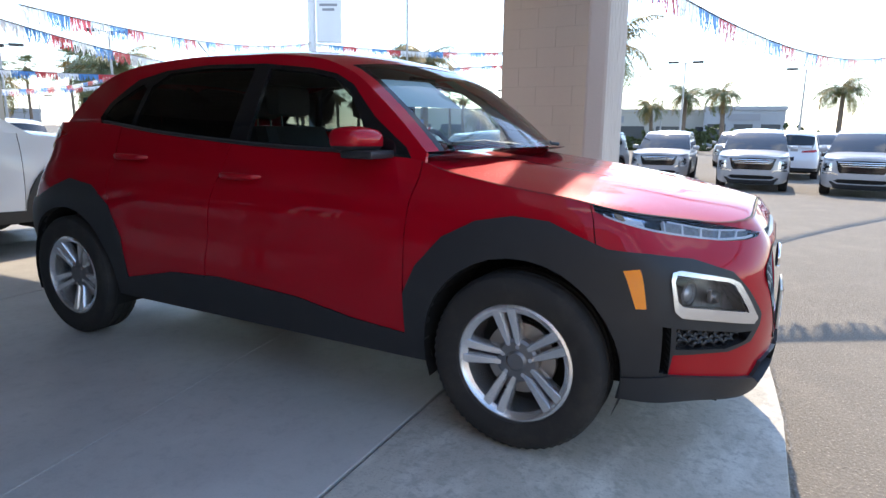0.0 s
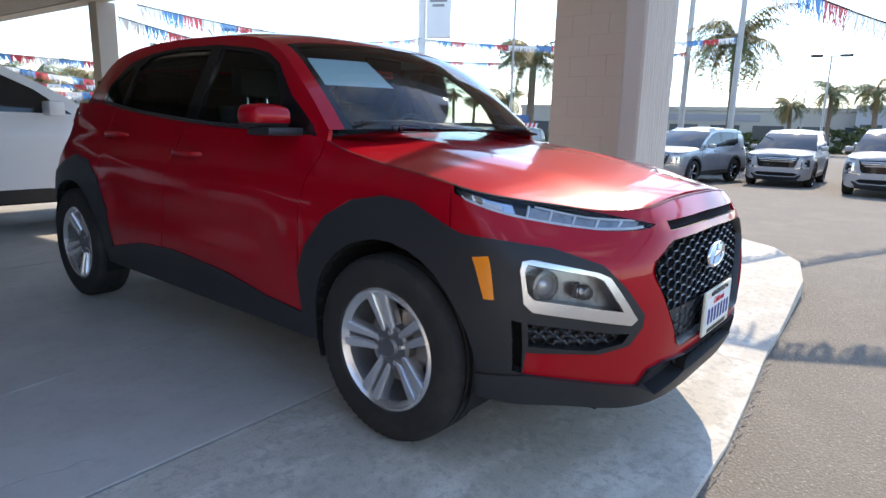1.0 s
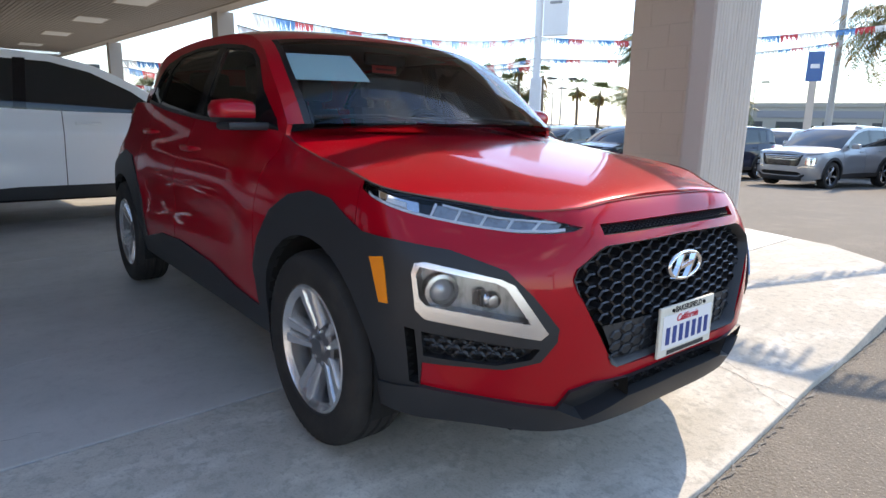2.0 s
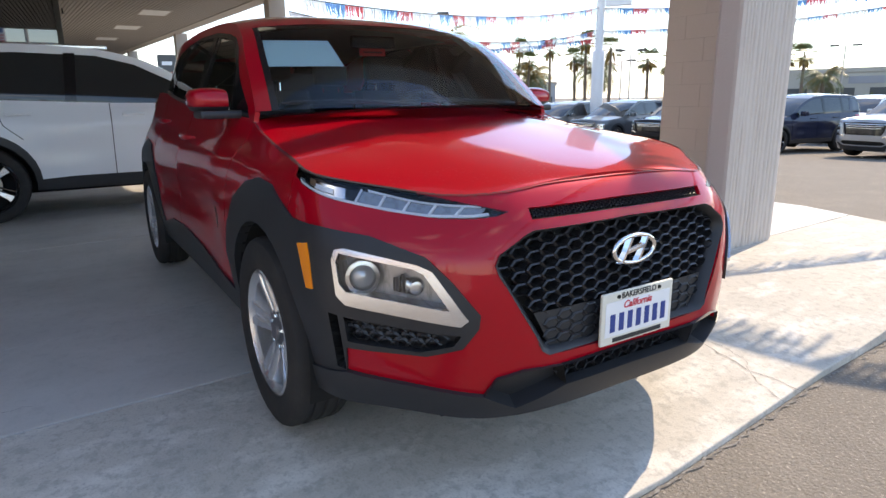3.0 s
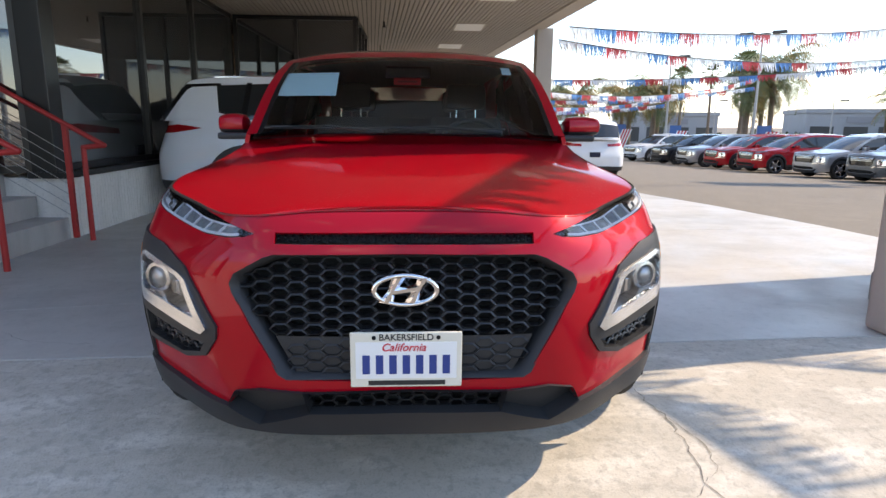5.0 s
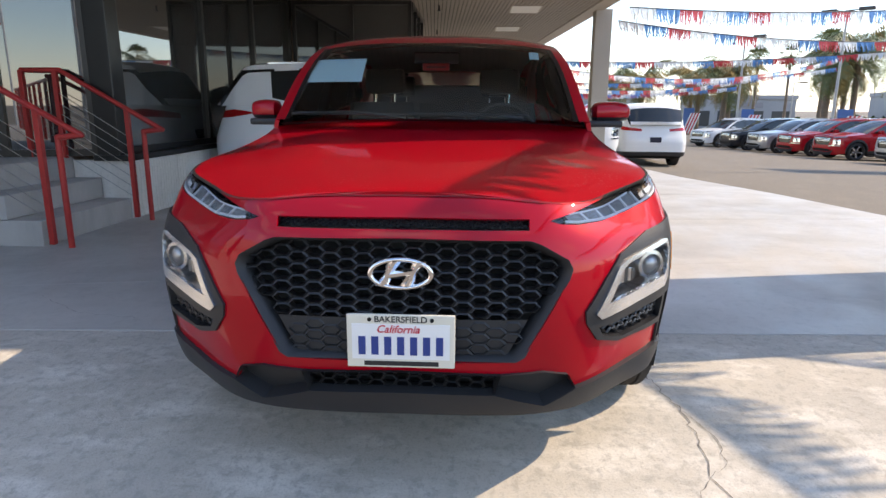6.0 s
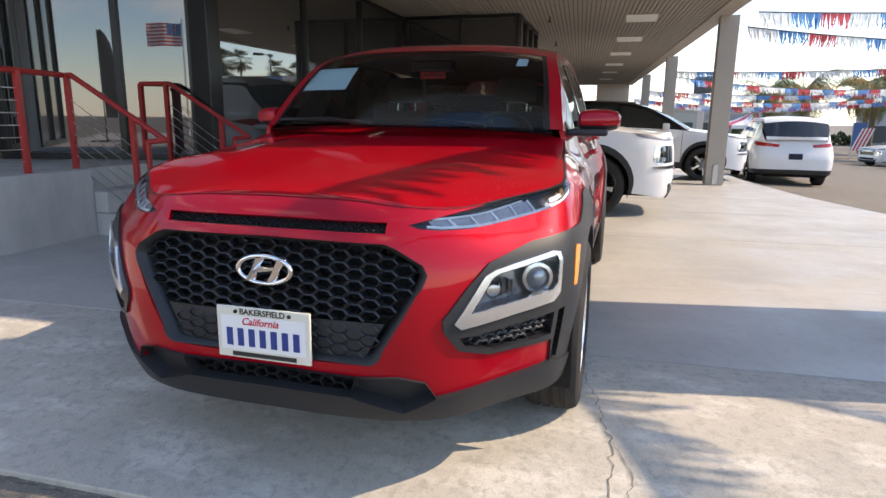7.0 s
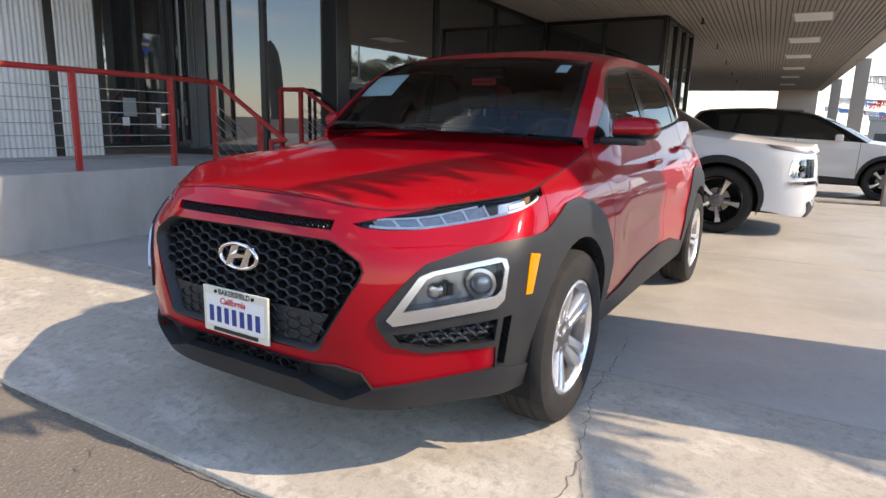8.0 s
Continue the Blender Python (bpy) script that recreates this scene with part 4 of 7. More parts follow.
    sk.panel("rear_door", [(3.05, 0.434), (3.04, 0.54), (2.99, 0.81), (2.955, 1.06), (2.955, 1.2), (3.77, 1.2), (3.765, 0.82), (3.725, 0.725), (3.645, 0.565), (3.63, 0.355), (3.28, 0.425)])
    gap_names = []
    for line in ([(1.922, 1.2), (1.93, 0.345)], [(2.955, 1.2), (2.955, 1.06), (2.99, 0.81), (3.04, 0.54), (3.05, 0.42)], [(3.77, 1.2), (3.765, 0.82), (3.725, 0.727)], [(1.152, 0.90), (1.165, 0.77)]):
        gap_names.append("gap%d" % len(gap_names))
        sk.panel(gap_names[-1], strip(line, 0.0055))
    sk.panel("tail_light", [(4.22, 1.085), (4.62, 0.99), (4.66, 1.08), (4.42, 1.12)])
    sk.panel("arch", ring(1.462, 0.318, 0.378, 34))
    sk.panel("arch", ring(4.1, 0.322, 0.372, 34))
    sk.sort()
    body = sk.emit("body", ["body"], red_paint, car, 0.0, -0.012, label="red fenders and bumper skin")
    for nm in gap_names:
        for s in (1, -1):
            sk.emit("panel_gap", [nm], gap_dark, body, -0.008, None, (s,))
    for s in (1, -1):
        sk.emit("quarter_panel", ["quarter"], red_paint, car, 0.0, -0.012, (s,))
        sk.emit("pocket", ["pocket"], black_plastic, car, -0.035, 0.012, (s,))
        d1 = sk.emit("door", ["front_door"], red_paint, car, 0.0, -0.012, (s,))
        d2 = sk.emit("door", ["rear_door"], red_paint, car, 0.0, -0.012, (s,))
        sk.emit("wheel_arch_trim", ["cladding"], black_plastic, car, 0.008, -0.03, (s,), "matt black plastic cladding")
        sk.emit("sill_trim", ["sill"], black_plastic, car, 0.008, -0.02, (s,), "matt black plastic sill")
        sk.emit("marker_light", ["marker"], amber, car, 0.011, -0.004, (s,), "amber side marker lens")
        sk.emit("air_slot", ["air_slot"], gap_dark, car, -0.05, 0.008, (s,))
        sk.emit("tail_light", ["tail_light"], tail_red, car, 0.006, -0.01, (s,), "red tail lamp")
        sk.emit("fog_recess", ["fog_mesh"], mesh_black, car, -0.03, 0.008, (s,))
        # Door handles.
        for d, hx, hz in ((d1, -1.34, 0.915), (d2, -2.13, 0.977)):
            rows = []
            for i in range(13):
                t = -1 + i / 6
                x = hx + 0.125 * t
                u = 1.5 - x
                p = red_wrap(u, hz)
                k = max(0.0, 1 - t**4)
                rows.append([(x, s * (p.y + 0.004 + 0.034 * k**0.5 + 0.010 * k * math.cos(a)), hz + 0.017 * (0.35 + 0.65 * k) * math.sin(a)) for a in [2 * math.pi * j / 10 for j in range(10)]])
            part("handle", sheet(rows, True), red_paint, d, smooth=60)
    sk.emit("rear_bumper_trim", ["rear_cladding"], black_plastic, car, 0.008, -0.03, label="matt black rear arch and bumper cladding")
    sk.emit("lower_lip", ["lip"], black_plastic, car, 0.016, -0.02, label="matt black lower bumper lip")
    sk.emit("lower_grille_back", ["low_mesh"], gap_dark, car, Vector((-0.07, 0, 0)), 0.014)
    sk.emit("hood_slot", ["slot"], mesh_black, car, Vector((-0.03, 0, 0)), 0.0)

    # Grille: black rim, dark back and honeycomb.
    grille = sk.emit("grille", ["grille"], gap_dark, car, Vector((-0.075, 0, 0)), 0.002, label="black honeycomb radiator grille")
    bm = bmesh.new()
    gp = [(0.338, 0.383), (0.362, 0.398), (0.488, 0.628), (0.496, 0.655), (0.482, 0.682), (0.40, 0.728), (0.372, 0.737)]
    outline = gp + [(-y, z) for y, z in gp[::-1]]
    c = Vector((0, 0.56))
    ringv = []
    for y, z in outline:
        p = red_wrap(abs(y), z)
        inn = (Vector((y, z)) - c)
        k = 1 - 0.036 / max(inn.length, 0.1)
        q = c + inn * k
        sx = math.copysign(1, y)
        ringv.append([bm.verts.new((p.x + 0.004, y, z)), bm.verts.new((p.x + 0.001, y + (q.x - y) * 0.25, z + (q.y - z) * 0.25)), bm.verts.new((p.x - 0.035, q.x, q.y)), bm.verts.new((p.x - 0.07, q.x, q.y))])
    for a, b in zip(ringv, ringv[1:] + ringv[:1]):
        for k in range(3):
            bm.faces.new((a[k], b[k], b[k + 1], a[k + 1]))
    bmesh.ops.recalc_face_normals(bm, faces=bm.faces[:])
    part("grille_rim", bm, black_plastic, grille, smooth=50)

    def honeycomb(poly, cw, ch, bar, depth, x_of, tilt=0.0):
        bm = bmesh.new()
        row, z = 0, min(p[1] for p in poly)
        while z < max(p[1] for p in poly) + ch:
            y = -0.6 + (cw * 0.5 if row % 2 else 0.0)
            while y < 0.6:
                if inside(poly, y, z):
                    o, i_, ob_ = [], [], []
                    for k in range(6):
                        a = math.pi * k / 3 + 0.0
                        hx, hz = math.cos(a) * cw / 3, math.sin(a) / 0.866 * ch
                        o.append((y + hx, z + hz))
                        i_.append((y + hx * (1 - bar * 0.7), z + hz * (1 - bar)))
                    xf = x_of(y, z)
                    O = [bm.verts.new((xf - 0.004, *p)) for p in o]
                    I = [bm.verts.new((xf, *p)) for p in i_]
                    D = [bm.verts.new((xf - depth, *p)) for p in i_]
                    for k in range(6):
                        n = (k + 1) % 6
                        bm.faces.new((O[k], O[n], I[n], I[k]))
                        bm.faces.new((I[k], I[n], D[n], D[k]))
                y += cw
            z += ch
            row += 1
        return bm

    inner = [(y * 0.965, 0.56 + (z - 0.56) * 0.93) for y, z in outline]
    upper = [p if p[1] > 0.50 else (p[0], 0.50) for p in inner]
    part("honeycomb", honeycomb([(y, max(z, 0.505)) for y, z in [(-0.40, 0.505), (0.40, 0.505)] + inner[1:-1]], 0.0975, 0.0172, 0.25, 0.03, lambda y, z: red_wrap(abs(y), z).x - 0.030), mesh_black, grille, "stretched hexagon mesh")
    # Blanked lower part with shallow hexagons.
    rows = [[(red_wrap(abs(y), z).x - 0.030, y, z) for y in [(-1 + i / 12) * (0.315 + (z - 0.40) * 0.53) for i in range(25)]] for z in [0.395 + 0.0108 * j for j in range(11)]]
    part("blank_panel", sheet([r[::-1] for r in rows]), black_plastic, grille, smooth=60)
    low = [(-0.31, 0.395), (0.31, 0.395), (0.36, 0.497), (-0.36, 0.497)]
    part("blank_mesh", honeycomb(low, 0.0975, 0.0172, 0.26, 0.004, lambda y, z: red_wrap(abs(y), z).x - 0.026), black_plastic, grille)
    part("lower_mesh", honeycomb([(-0.29, 0.29), (0.29, 0.29), (0.29, 0.343), (-0.29, 0.343)], 0.075, 0.0165, 0.22, 0.02, lambda y, z: red_wrap(abs(y), z).x - 0.022), mesh_black, car)
    part("slot_mesh", honeycomb([(-0.362, 0.768), (0.362, 0.768), (0.362, 0.792), (-0.362, 0.792)], 0.021, 0.0055, 0.30, 0.006, lambda y, z: red_wrap(abs(y), z).x - 0.012), mesh_black, car)
    for s in (1, -1):
        bm = bmesh.new()
        row = 0
        for j in range(5):
            z = 0.437 + 0.0165 * j
            for i in range(7):
                u = 0.64 + 0.044 * i + (0.022 if j % 2 else 0)
                if inside([(0.605, 0.466), (0.66, 0.470), (0.915, 0.505), (0.915, 0.444), (0.72, 0.424), (0.63, 0.442)], u, z):
                    O, I, D = [], [], []
                    for k in range(6):
                        a = math.pi * k / 3
                        for lst, f, off in ((O, 1.0, -0.012), (I, 0.74, -0.008), (D, 0.74, -0.026)):
                            p, n = sk.place(u + math.cos(a) * 0.0285 * f, z + math.sin(a) * 0.0175 * (f if f == 1 else 0.62), off, s)
                            lst.append(bm.verts.new(p))
                    for k in range(6):
                        n = (k + 1) % 6
                        bm.faces.new((O[k], O[n], I[n], I[k]))
                        bm.faces.new((I[k], I[n], D[n], D[k]))
        part("fog_mesh", bm, mesh_black, car)

    # Emblem: an oval ring with a leaning double bar.
    emblem = part("emblem", bmesh.new(), chrome, car, "chrome oval emblem")
    bm = bmesh.new()
    rows = []
    for i in range(49):
        a = 2 * math.pi * i / 48
        rows.append([])
        for k in range(8):
            b = 2 * math.pi * k / 8
            rr = 0.009 * math.cos(b)
            rows[-1].append((0.848 + 0.008 * math.sin(b), (0.088 + rr) * math.cos(a), 0.642 + (0.042 + rr * 0.8) * math.sin(a)))
    part("oval", sheet(rows, True), chrome, emblem, smooth=60)
    for y0, y1 in ((-0.046, -0.026), (0.026, 0.046)):
        bm = bmesh.new()
        rows = []
        for i in range(9):
            t = -1 + i / 4
            yc = (y0 + y1) / 2 + 0.019 * t
            w = 0.0135 + 0.006 * abs(t)
            rows.append([(0.846, yc - w, 0.642 + 0.036 * t), (0.856, yc - w * 0.3, 0.642 + 0.036 * t), (0.856, yc + w * 0.3, 0.642 + 0.036 * t), (0.846, yc + w, 0.642 + 0.036 * t)])
        part("bar", sheet([r[::-1] for r in rows]), chrome, emblem, smooth=20)
    rows = []
    for i in range(9):
        t = -1 + i / 4
        zc = 0.642 + 0.006 * t
        rows.append([(0.846, 0.036 * t, zc - 0.011), (0.857, 0.036 * t, zc - 0.005), (0.857, 0.036 * t, zc + 0.005), (0.846, 0.036 * t, zc + 0.011)])
    part("bar", sheet(rows), chrome, emblem, smooth=20)

    # Licence plate in a cream dealer frame.
    plate = part("licence_plate", box_bm(((0.846, -0.155, 0.366), (0.856, 0.159, 0.528)), bevel=0.004), material("plate_frame", (0.72, 0.68, 0.58), 0.5), car, "white plate with blue characters in a cream dealer frame")
    plate.location.x = 0.020
    part("plate_face", box_bm(((0.856, -0.140, 0.392), (0.858, 0.144, 0.500)), bevel=0.001), material("plate_white", (0.80, 0.80, 0.80), 0.45), plate)
    blue, black_ink, red_ink = material("plate_blue", (0.02, 0.045, 0.22), 0.6), material("plate_black", (0.02, 0.02, 0.02), 0.6), material("plate_red", (0.6, 0.02, 0.04), 0.6)
    for i in range(7):
        y = 0.002 + (i - 3) * 0.0375
        part("character_bar", box_bm(((0.858, y - 0.0105, 0.406), (0.8595, y + 0.0105, 0.462)), bevel=0.0006), blue, plate)

    def lettering(text, y, z, size, mat, name, x=0.8585, shear=0.0):
        fc = bpy.data.curves.new(name, "FONT")
        fc.body, fc.size, fc.align_x, fc.align_y, fc.extrude, fc.shear, fc.offset = text, size, "CENTER", "CENTER", 0.0006, shear, 0.0004
        fc.materials.append(mat)
        ob = new(name, fc)
        ob.parent = plate
        ob.matrix_local = Matrix.Translation((x, y, z)) @ Euler((radians(90), 0, radians(90))).to_matrix().to_4x4()
        me = bpy.data.meshes.new_from_object(ob)
        bpy.data.objects.remove(ob)
        o2 = new(name, me)
        o2.parent = plate
        o2.matrix_local = Matrix.Translation((x, y, z)) @ Euler((radians(90), 0, radians(90))).to_matrix().to_4x4()
        return o2

    lettering("BAKERSFIELD", 0.002, 0.513, 0.026, black_ink, "frame_lettering", 0.8568)
    lettering("California", -0.006, 0.484, 0.032, red_ink, "state_lettering", 0.859, 0.3)
    part("name_bar", box_bm(((0.856, -0.105, 0.372), (0.8572, 0.112, 0.386)), bevel=0.0004), black_ink, plate)
    for y in (-0.088, 0.092):
        bm = bmesh.new()
        add_tube(bm, (0.855, y, 0.513), (0.860, y, 0.513), 0.006, n=10)
        part("screw", bm, gap_dark, plate)

    # Lamps.
    for s in (1, -1):
        hl = sk.emit("headlight", ["headlight"], gloss_black, car, -0.018, 0.0, (s,), "slim clear headlight with light-guide blocks in a black bezel")
        sk.emit("lens", ["headlight"], lens_clear, hl, 0.001, None, (s,))
        foot = curve([(0.44, 0.797), (0.53, 0.782), (0.62, 0.782), (0.75, 0.796), (0.90, 0.822), (1.05, 0.855)])

        def ribbon(line, w, front, back, mat, name):
            """A bar on the lamp's face along (u, z) points."""
            ring_ = strip(line, w)
            k = len(line)
            rows = []
            for i in range(k):
                p, q = ring_[i], ring_[2 * k - 1 - i]
                rows.append([sk.place(*p, back, s)[0], sk.place(*p, front, s)[0], sk.place(*q, front, s)[0], sk.place(*q, back, s)[0]])
            bm = sheet(rows)
            bmesh.ops.recalc_face_normals(bm, faces=bm.faces[:])
            return part(name, bm, mat, hl, smooth=30)

        for i in range(5):
            u0 = 0.512 + 0.067 * i
            h = 0.021 + 0.0040 * i
            q = [(u0, foot(u0)), (u0 + 0.062, foot(u0 + 0.062)), (u0 + 0.036, foot(u0 + 0.036) + h), (u0 - 0.026, foot(u0 - 0.026) + h)]
            bm = bmesh.new()
            fr = [bm.verts.new(sk.place(u, z, -0.009, s)[0]) for u, z in q]
            bk = [bm.verts.new(sk.place(u, z, -0.0175, s)[0]) for u, z in q]
            bm.faces.new(fr)
            for k in range(4):
                bm.faces.new((fr[k], fr[(k + 1) % 4], bk[(k + 1) % 4], bk[k]))
            bmesh.ops.recalc_face_normals(bm, faces=bm.faces[:])
            part("light_block", bm, block_grey, hl)
            ribbon([(u0 + 0.064, foot(u0 + 0.064)), (u0 + 0.037, foot(u0 + 0.037) + h + 0.001)], 0.0055, -0.004, -0.017, guide_white, "light_guide")
        ribbon([(0.49 + 0.04 * i, foot(0.49 + 0.04 * i) - 0.001) for i in range(15)] + [(1.075, foot(1.075) + 0.004), (1.088, foot(1.088) + 0.012)], 0.007, -0.003, -0.017, guide_white, "light_guide")
        ribbon([(0.475 + 0.036 * i, foot(0.475 + 0.036 * i) + 0.020 + 0.0021 * i) for i in range(10)], 0.0045, -0.004, -0.017, guide_white, "light_guide")
        # Outer reflector with its amber bulb.
        q = [(0.872 + 0.04 * i, foot(0.872 + 0.04 * i) + 0.019 - 0.0018 * i) for i in range(5)]
        ribbon(q, 0.032, -0.013, -0.0175, chrome, "reflector")
        ribbon(q[1:4], 0.013, -0.009, -0.015, lens_white, "bulb_cover")
        ribbon([(0.985, foot(0.985) + 0.020), (1.02, foot(1.02) + 0.017)], 0.017, -0.008, -0.015, indicator, "indicator_bulb")

        lamp = sk.emit("front_lamp", ["lamp_frame"], satin_chrome, car, 0.016, 0.0, (s,), "projector lamp in a satin silver frame")
        sk.emit("reflector_bowl", ["lamp"], bowl_silver, lamp, -0.05, 0.014, (s,), "bright reflector bowl")
        sk.emit("lens", ["lamp"], lens_clear, lamp, 0.010, None, (s,))
        # Projector: dark barrel, silver bezel and bulging lens.
        pc, pn = sk.place(0.862, 0.622, -0.02, s)
        axis = Vector((0.92, 0.38 * s, 0)).normalized()
        q = axis.to_track_quat("Y", "Z").to_matrix().to_4x4()
        for nm, prof, mt in (("projector_barrel", [(0.043, -0.04), (0.045, 0.0), (0.047, 0.012), (0.036, 0.014), (0.034, -0.02)], satin_chrome), ("projector_lens", [(0.034, -0.006), (0.030, 0.008), (0.020, 0.016), (0.008, 0.020), (0.0, 0.0205)], material("projector_glass", (0.52, 0.54, 0.57), 0.03, 0.4, 1.0))):
            bm = lathe(prof, 32)
            bmesh.ops.transform(bm, matrix=Matrix.Translation(pc) @ q, verts=bm.verts[:])
            part(nm, bm, mt, lamp, smooth=45)
        pc2, _ = sk.place(0.755, 0.602, -0.03, s)
        for k in range(5):
            bm = bmesh.new()
            a = pc2 + Vector((0.0, 0.010 * (k - 2) * s, -0.030 + 0.004 * k))
            add_box(bm, a - Vector((0.006, 0.006, 0.0)), a + Vector((0.006, 0.006, 0.050 - 0.006 * abs(k - 2))), 0.002)
            part("reflector_fin", bm, chrome if k % 2 else rim_grey, lamp)
        pc3 = pc2 + Vector((0.01, -0.035 * s, -0.01))
        bm = lathe([(0.0, 0.02), (0.018, 0.016), (0.026, 0.0), (0.028, -0.02)], 20)
        bmesh.ops.transform(bm, matrix=Matrix.Translation(pc3) @ q, verts=bm.verts[:])
        part("bulb_cover", bm, satin_chrome, lamp, smooth=45)

    # Bonnet: strips across from edge to edge, with two soft creases.
    crown = curve([(-0.60, 1.062), (-0.35, 1.035), (0.0, 0.990), (0.3, 0.945), (0.55, 0.905), (0.70, 0.876), (0.765, 0.856)])
    rows = []
    u_list = [0.0, 0.06, 0.12, 0.18, 0.24, 0.30, 0.36, 0.42, 0.48, 0.54, 0.60, 0.66, 0.72, 0.79, 0.86, 0.93, 1.0, 1.08] + [1.16 + 0.06 * i for i in range(14)]
    u_list = [u for u in u_list if u < 1.955]
    for u in u_list:
        e = red_wrap(u, TOP(u) - 0.001)
        ye = max(e.y - 0.007, 0.0)
        xe = e.x - 0.010 * smooth01((0.7 - e.y) / 0.5)
        row = []
        for i in range(49):
            t = -1 + i / 24
            y = ye * t
            bulge = 1 - abs(t) ** 2.6
            zc = crown(xe)
            z = e.z + (zc - e.z) * bulge
            d = abs(y)
            fold = 0.005 * smooth01((d - 0.30) / 0.10) * (1 - smooth01((d - 0.44) / 0.16)) * smooth01((0.62 - xe) / 0.3) * smooth01((1 - abs(t)) / 0.12)
            row.append((xe + 0.0 * bulge, y, z + fold))
        rows.append(row)
    bm = sheet(rows)
    for f in bm.faces:
        if f.normal.z < 0:
            f.normal_flip()
    bm.normal_update()
    if sum(f.normal.z for f in bm.faces) < 0:
        bmesh.ops.reverse_faces(bm, faces=bm.faces[:])
    part("hood", bm, dusty_lit_red, car, "red bonnet with soft creases and dried water spots", smooth=40)
    # Shut line round the bonnet.
    for s in (1, -1):
        rows = []
        for u in u_list[0:]:
            e, o = red_wrap(u, TOP(u) - 0.001), red_wrap(u, TOP(u) - 0.0045)
            ye = max(e.y - 0.007, 0.0)
            rows.append([(o.x + 0.0012, s * o.y, o.z + 0.002), (e.x - 0.012 * smooth01((0.7 - e.y) / 0.5) - 0.001, s * ye, e.z + 0.0016)])
        bm = sheet(rows)
        bmesh.ops.recalc_face_normals(bm, faces=bm.faces[:])
        part("hood_gap", bm, gap_dark, car)
    # Dark channel under the bonnet's edge.
    rows = []
    for u in u_list[1:]:
        e = red_wrap(u, TOP(u))
        rows.append([(e.x - 0.001, e.y - 0.0, e.z - 0.010), (e.x - 0.05 * smooth01((0.7 - e.y) / 0.5), e.y - 0.04, e.z - 0.012)])
    for s in (1, -1):
        part("hood_channel", sheet([[(x, y * s, z) for x, y, z in r] for r in rows]), gap_dark, car)

    # Upper body: side sheets with windows, then windscreen and roof between them.
    roofline = curve([(-3.02, 1.06), (-2.94, 1.12), (-2.72, 1.285), (-2.40, 1.412), (-2.07, 1.459), (-1.73, 1.474), (-1.34, 1.468), (-1.04, 1.441), (-0.835, 1.378), (-0.585, 1.205), (-0.41, 1.046)])
    belt = lambda x: TOP(1.5 - x)

    def upper_wrap(v, z):
        x = -v
        yb = red_wrap(1.5 - x, belt(x)).y if x > -2.75 else red_wrap(4.25, belt(-2.75)).y
        k = max(0.0, z - belt(max(x, -2.6))) / 0.44
        y = yb - 0.155 * k**1.15 - 0.10 * smooth01((-2.2 - x) / 0.9)
        return Vector((x, y, z))

    vs = [0.41 + 0.0435 * i for i in range(61)]
    up = Skin(vs, lambda v: min(belt(-v) - 0.002, roofline(-v) - 0.004), lambda v: roofline(-v), 9, upper_wrap)
    up.panel("trim", [(0.46, 1.00), (0.50, 1.062), (0.66, 1.18), (0.80, 1.315), (0.90, 1.365), (1.05, 1.395), (1.34, 1.425), (1.7, 1.432), (2.0, 1.412), (2.20, 1.372), (2.42, 1.25), (2.50, 1.175), (2.40, 1.00)])
    up.panel("front_window", [(0.66, 1.046), (0.72, 1.16), (0.82, 1.295), (0.91, 1.345), (1.05, 1.375), (1.30, 1.400), (1.355, 1.071), (1.05, 1.062)])
    up.panel("rear_window", [(1.465, 1.082), (1.395, 1.405), (1.7, 1.413), (1.97, 1.396), (2.09, 1.330), (2.165, 1.128), (1.8, 1.098)])
    up.panel("quarter_window", [(2.195, 1.135), (2.125, 1.325), (2.16, 1.345), (2.38, 1.24), (2.46, 1.165)])
    up.sort()
    for s in (1, -1):
        pil = up.emit("pillar", ["body"], red_paint, car, 0.0, -0.02, (s,), "red roof pillar and rail")
        up.emit("window_trim", ["trim"], gloss_black, car, 0.001, -0.02, (s,), "black window surround")
        w1 = up.emit("window", ["front_window"], side_glass, car, -0.002, None, (s,))
        w2 = up.emit("window", ["rear_window"], privacy_glass, car, -0.002, None, (s,))
        w3 = up.emit("window", ["quarter_window"], privacy_glass, car, -0.002, None, (s,))
        for w in (w1, w2, w3):
            w.visible_shadow = False
        rows = []
        for i in range(30):
            x = -0.55 - i * 0.0655
            p = upper_wrap(-x, belt(x) + 0.006)
            rows.append([(x, s * (p.y + 0.001), p.z - 0.008), (x, s * (p.y + 0.009), p.z - 0.004), (x, s * (p.y + 0.009), p.z + 0.006), (x, s * (p.y - 0.002), p.z + 0.012)])
        part("belt_strip", sheet(rows if s < 0 else [r[::-1] for r in rows]), black_plastic, car, smooth=40)

    edge = [-0.41, -0.45, -0.50, -0.585, -0.67, -0.75, -0.835, -0.885]
    n = 32

    def across(x, b, c, lo=-1.0, hi=1.0):
        """A row over the car from rail to rail: bowed forward by b, crowned by c and flat in the middle."""
        p = upper_wrap(-x, roofline(x))
        return [(x + b * (1 - t * t), p.y * t, p.z + c * (1 - abs(t) ** 3.4)) for t in [lo + (hi - lo) * i / n for i in range(n + 1)]]

    def screen_rows(lo, hi):
        return [across(x, 0.20 - 0.09 * i / 9, 0.012 + 0.020 * i / 7, lo, hi) for i, x in enumerate(edge)]

    glass = part("windscreen", sheet(screen_rows(-0.89, 0.89)), windscreen_glass, car, "large raked windscreen with stickers", smooth=60)
    glass.visible_shadow = False
